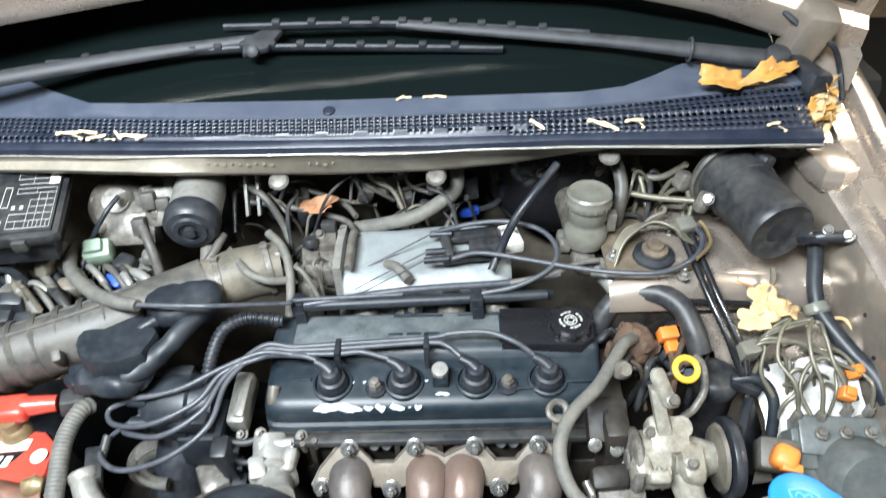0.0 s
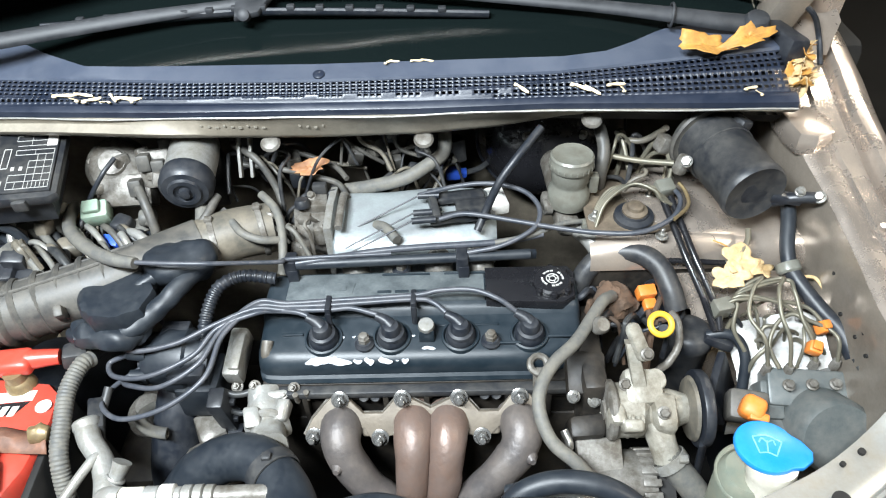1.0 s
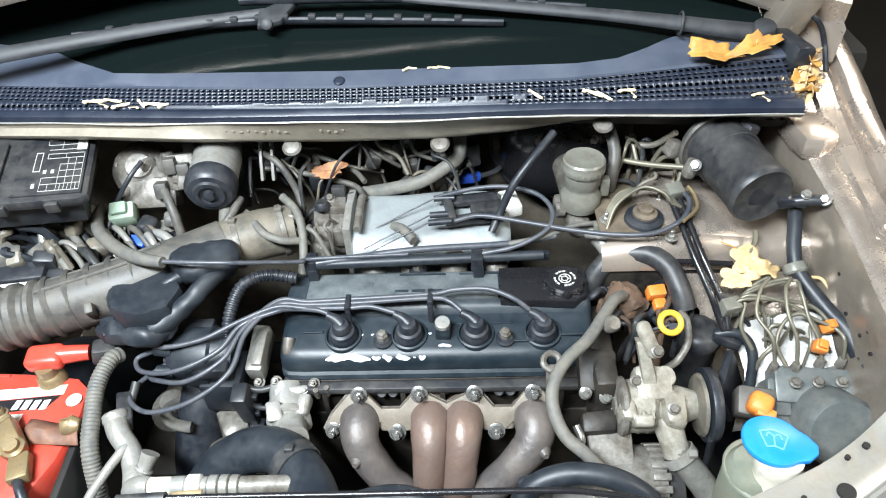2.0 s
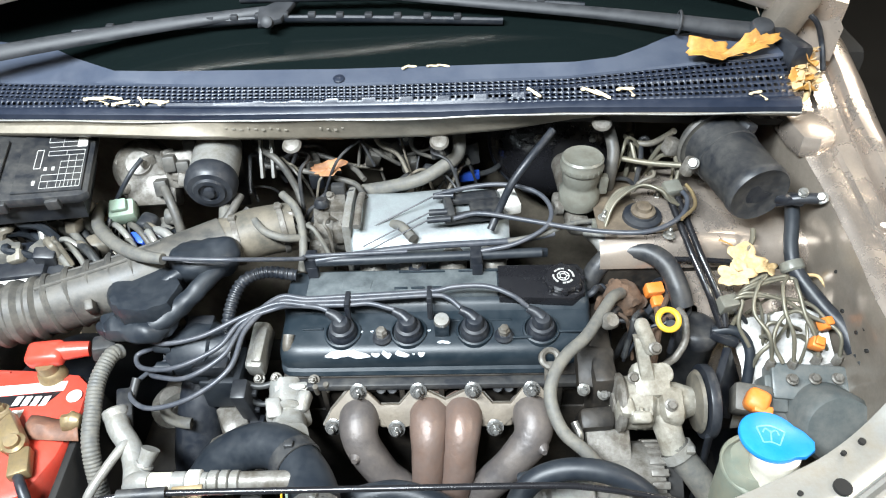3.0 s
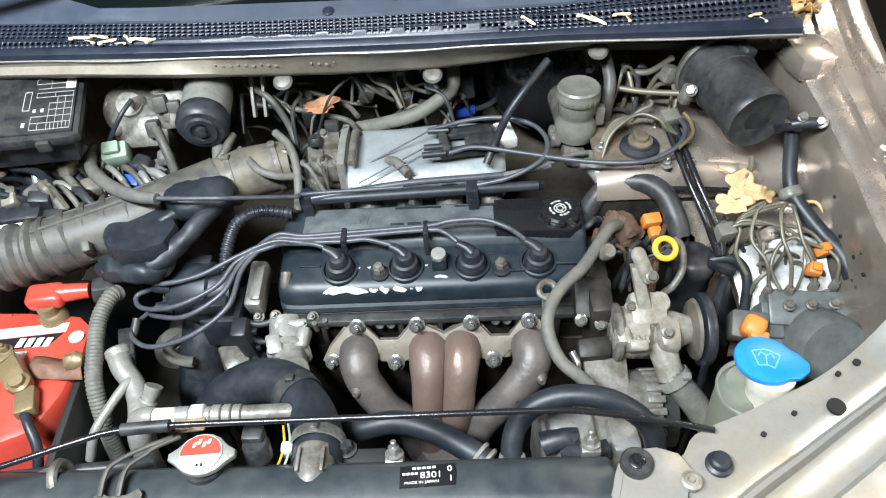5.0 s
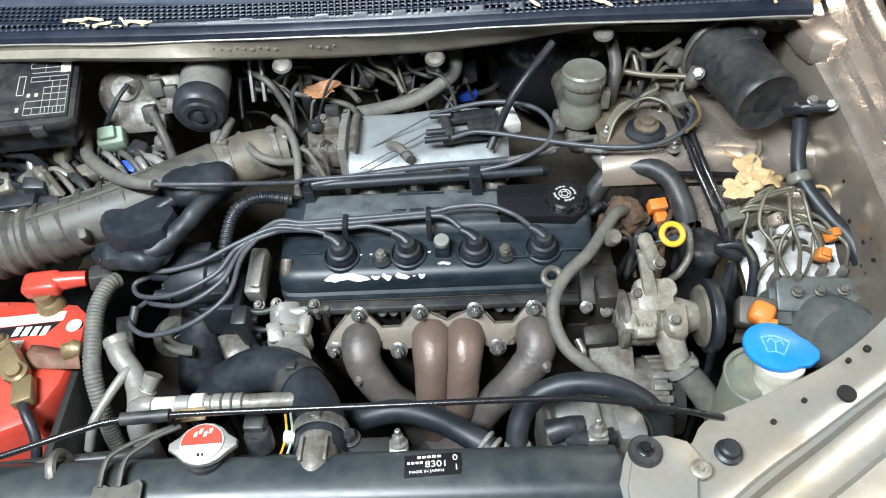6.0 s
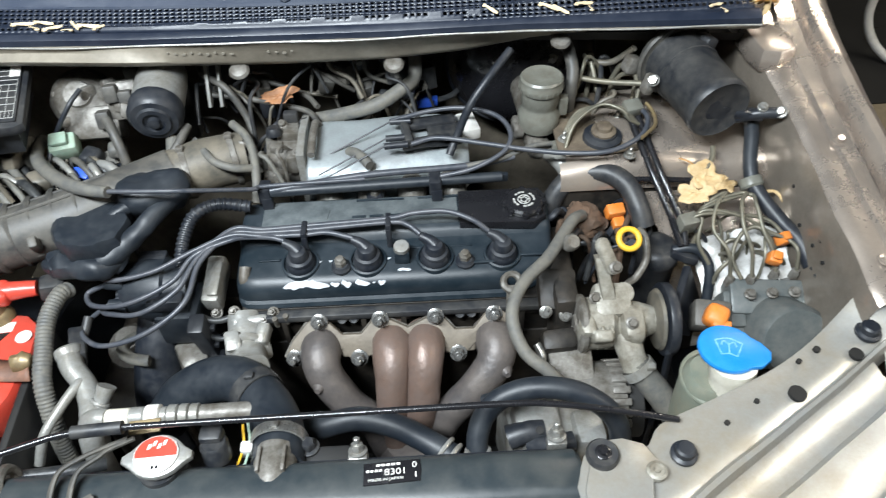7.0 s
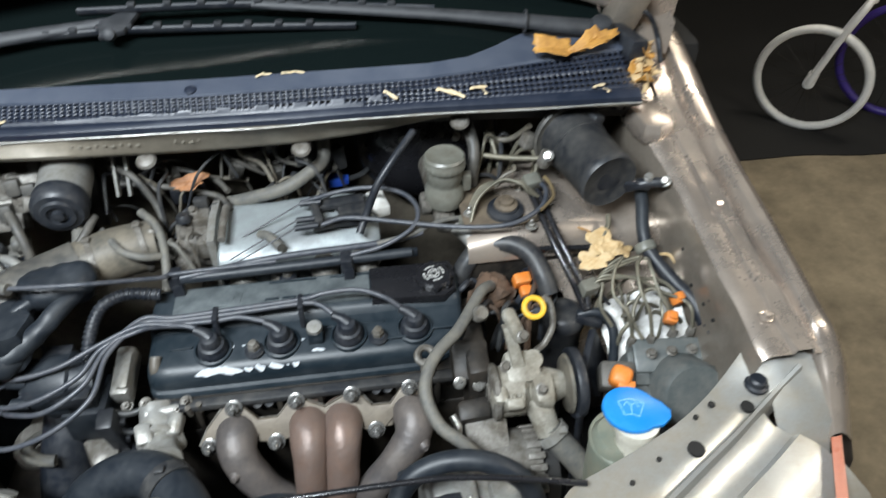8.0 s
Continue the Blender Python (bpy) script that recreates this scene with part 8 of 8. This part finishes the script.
# ---- leaves and seeds ----


def leaf(name, m, sx, sy, material, label, seed, lobes=5, curl=0.25):
    """A dry curled leaf with lobed edge and a raised midrib."""
    r = random.Random(seed)
    bm = B()
    k = 28
    rim = []
    for i in range(k):
        a = 2 * math.pi * i / k
        f = 0.78 + 0.13 * math.sin(lobes * a + seed) + 0.1 * math.sin(2 * a + seed) + r.uniform(-0.13, 0.13)
        rim.append((sx * f * math.cos(a), sy * f * math.sin(a)))
    rings = []
    for g in (0.15, 0.45, 0.75, 1.0):
        rings.append([bm.verts.new((x * g, y * g, curl * (abs(y * g) / sy) ** 1.5 * sy + 0.1 * sx * math.sin(3 * x * g / sx + seed) + r.uniform(-0.03, 0.03) * sx)) for x, y in rim])
    c = bm.verts.new((0, 0, 0))
    for i in range(k):
        bm.faces.new((c, rings[0][i], rings[0][(i + 1) % k]))
        for a, b in zip(rings, rings[1:]):
            bm.faces.new((a[i], b[i], b[(i + 1) % k], a[(i + 1) % k]))
    bmesh.ops.transform(bm, matrix=m, verts=bm.verts)
    ob = solo(name, bm, material, label, "leaf", "dry leaves", angle=60)
    s = ob.modifiers.new("thickness", "SOLIDIFY")
    s.thickness = 0.0006
    return ob


leaf("dry_leaf", pose(0.388, 0.262, 1.106, 30, 0, 4), 0.046, 0.022, M_leaf, "large curled orange oak leaf on the cowl", 3, 5, 0.5)
leaf("dry_leaf", pose(0.446, 0.267, 1.111, 30, -12, 15), 0.044, 0.020, M_leaf, "large curled orange oak leaf on the cowl", 8, 4, 0.5)
leaf("dry_leaf", pose(0.432, 0.072, 0.885, 28, 0, 10), 0.036, 0.026, M_leafpale, "pale tan dry leaf on the wing ledge", 4, 4, 0.2)
leaf("dry_leaf", pose(0.415, 0.052, 0.872, 35, 0, -20), 0.030, 0.022, M_leafpale, "pale tan dry leaf on the wing ledge", 6, 5, 0.3)
leaf("dry_leaf", pose(0.46, 0.06, 0.876, 30, 10, 40), 0.026, 0.016, M_leafpale, "pale tan dry leaf on the wing ledge", 9, 4, 0.3)
leaf("dry_leaf", pose(-0.182, 0.268, 0.919, 30, 0, 4), 0.038, 0.017, M_leafbrown, "orange-brown dry leaf behind the intake plenum", 12, 3, 0.3)
rl = random.Random(11)
for k in range(30):
    f = k / 29
    leaf("dry_leaf", pose(0.517 + rl.uniform(-0.014, 0.018) + 0.008 * f, 0.222 + 0.075 * f, 1.05 + rl.uniform(0.004, 0.022) + 0.028 * f, rl.uniform(-30, 60), rl.uniform(-40, 40), rl.uniform(0, 360)), rl.uniform(0.011, 0.020), rl.uniform(0.010, 0.016), M_leafpale if k % 4 else M_leaf, "crumbled dry leaf heaped at the cowl's end", 20 + k, 4, 0.5)


def seed(x, v, turn, size, dz=0.006):
    """A winged maple seed lying on the cowl."""
    p = cowl(x, v) + Vector((0, 0, dz))
    bm = B()
    prism(bm, [(-0.5, -0.05), (-0.2, -0.07), (0.1, -0.10), (0.35, -0.09), (0.52, -0.02), (0.45, 0.07), (0.1, 0.08), (-0.3, 0.05), (-0.52, 0.03)], 0, 0.0012, 0, Matrix.Translation(p) @ pose(0, 0, 0, 30, 12, turn) @ Matrix.Diagonal((size, size, 1, 1)))
    sd = solo("seed", bm, M_seed, "pale dry winged seed lying on the cowl", "seed", "fallen seeds")
    bm = B()
    bmesh.ops.create_icosphere(bm, subdivisions=2, radius=1, matrix=Matrix.Translation(p + Vector((-size * 0.42 * math.cos(radians(turn)), -size * 0.42 * math.sin(radians(turn)), 0.001))) @ Matrix.Diagonal((size * 0.14, size * 0.09, 0.002, 1)))
    part("kernel", bm, M_seed, sd)


for x, v, t, s in ((-0.515, 0.42, 20, 0.03), (-0.50, 0.30, 140, 0.026), (-0.485, 0.45, 0, 0.026), (-0.47, 0.3, 40, 0.03), (-0.452, 0.22, 160, 0.02), (-0.44, 0.36, -50, 0.022), (-0.418, 0.34, 5, 0.034), (-0.405, 0.3, 60, 0.02),
                   (0.140, 0.42, -45, 0.026), (0.222, 0.38, -20, 0.032), (0.236, 0.28, -40, 0.026), (0.268, 0.42, 20, 0.028), (0.275, 0.30, 95, 0.022), (0.442, 0.22, 30, 0.024), (0.45, 0.12, 100, 0.018)):
    seed(x, v, t, s)
for x, t in ((-0.045, 60), (-0.038, 20), (-0.005, 15), (0.01, 0)):
    seed(x, 1.9, t, 0.018, 0.004)

# ---- garage: bicycles ----


def bicycle(c, turn, R, rimmat, label):
    """The near end of a parked bicycle: front wheel, fork and frame tubes."""
    m = pose(c[0], c[1], R, 0, 0, turn)
    bike = thing("bicycle", (c[0], c[1], 0), label, "bicycle", "parked bicycles")
    q = lambda x, y, z: m @ Vector((x, y, z))
    ax = m.to_3x3() @ Vector((0, 1, 0))
    bm = B()
    torus(bm, q(0, 0, 0), ax, R - 0.015, 0.0165, 48, 12)
    wheel = part("wheel", bm, rimmat, bike)
    bm = B()
    tube(bm, [q(0, -0.045, 0), q(0, 0.045, 0)], 0.022, 14)
    part("hub", bm, rimmat, wheel)
    for k in range(20):
        a = 2 * math.pi * k / 20
        bm = B()
        tube(bm, [q(0.02 * math.cos(a), 0.02 * (-1) ** k, 0.02 * math.sin(a)), q((R - 0.03) * math.cos(a + 0.2), 0, (R - 0.03) * math.sin(a + 0.2))], 0.001, 4)
        part("spoke", bm, M_ironshade, wheel)
    for s in (-1, 1):
        bm = B()
        tube(bm, [q(0, s * 0.05, 0), q(0.05, s * 0.05, R * 0.9), q(0.09, s * 0.04, R + 0.10), q(0.10, 0, R + 0.14)], 0.013, 10)
        part("fork_blade", bm, rimmat, bike)
    bm = B()
    tube(bm, [q(0.10, 0, R + 0.12), q(0.15, 0, R + 0.42)], 0.018, 12)
    part("head_tube", bm, rimmat, bike)
    bm = B()
    tube(bm, [q(0.12, 0, R + 0.2), q(0.4, 0, R + 0.02), q(0.55, 0, 0.05)], 0.018, 12)
    part("down_tube", bm, rimmat, bike)
    bm = B()
    tube(bm, [q(0.14, -0.28, R + 0.46), q(0.15, 0, R + 0.42), q(0.14, 0.28, R + 0.46)], 0.013, 10)
    part("handlebar", bm, M_ironshade, bike)
    bm = B()
    torus(bm, q(0.95, 0, 0), ax, R - 0.02, 0.02, 44, 10)
    part("rear_wheel", bm, M_rubber, bike)
    return bike


bicycle((1.890, 1.622), -42, 0.218, M_rim, "child's bicycle with a white wheel and fork, parked in the dark")
bicycle((2.30, 1.66), -42, 0.245, M_purple, "purple bicycle parked in the dark behind the white one")
# car's front wheels, under the wings
for x in (-0.68, 0.60):
    bm = B()
    lathe(bm, (x - 0.09, 0.05, 0.31), (1, 0, 0), [(0.2, 0), (0.30, 0.01), (0.31, 0.03), (0.31, 0.15), (0.30, 0.17), (0.2, 0.18)], 40)
    part("tyre", bm, M_rubber, car, "black tyre")

# black sheet laid where the floor gets no light: falloff as colour
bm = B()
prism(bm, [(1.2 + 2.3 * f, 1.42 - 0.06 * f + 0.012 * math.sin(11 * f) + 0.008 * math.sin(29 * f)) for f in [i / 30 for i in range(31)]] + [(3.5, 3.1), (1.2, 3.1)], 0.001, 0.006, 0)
solo("floor_shade", bm, M_mattblack, "black sheet standing in for the unlit floor under the parked bicycles", "mat")
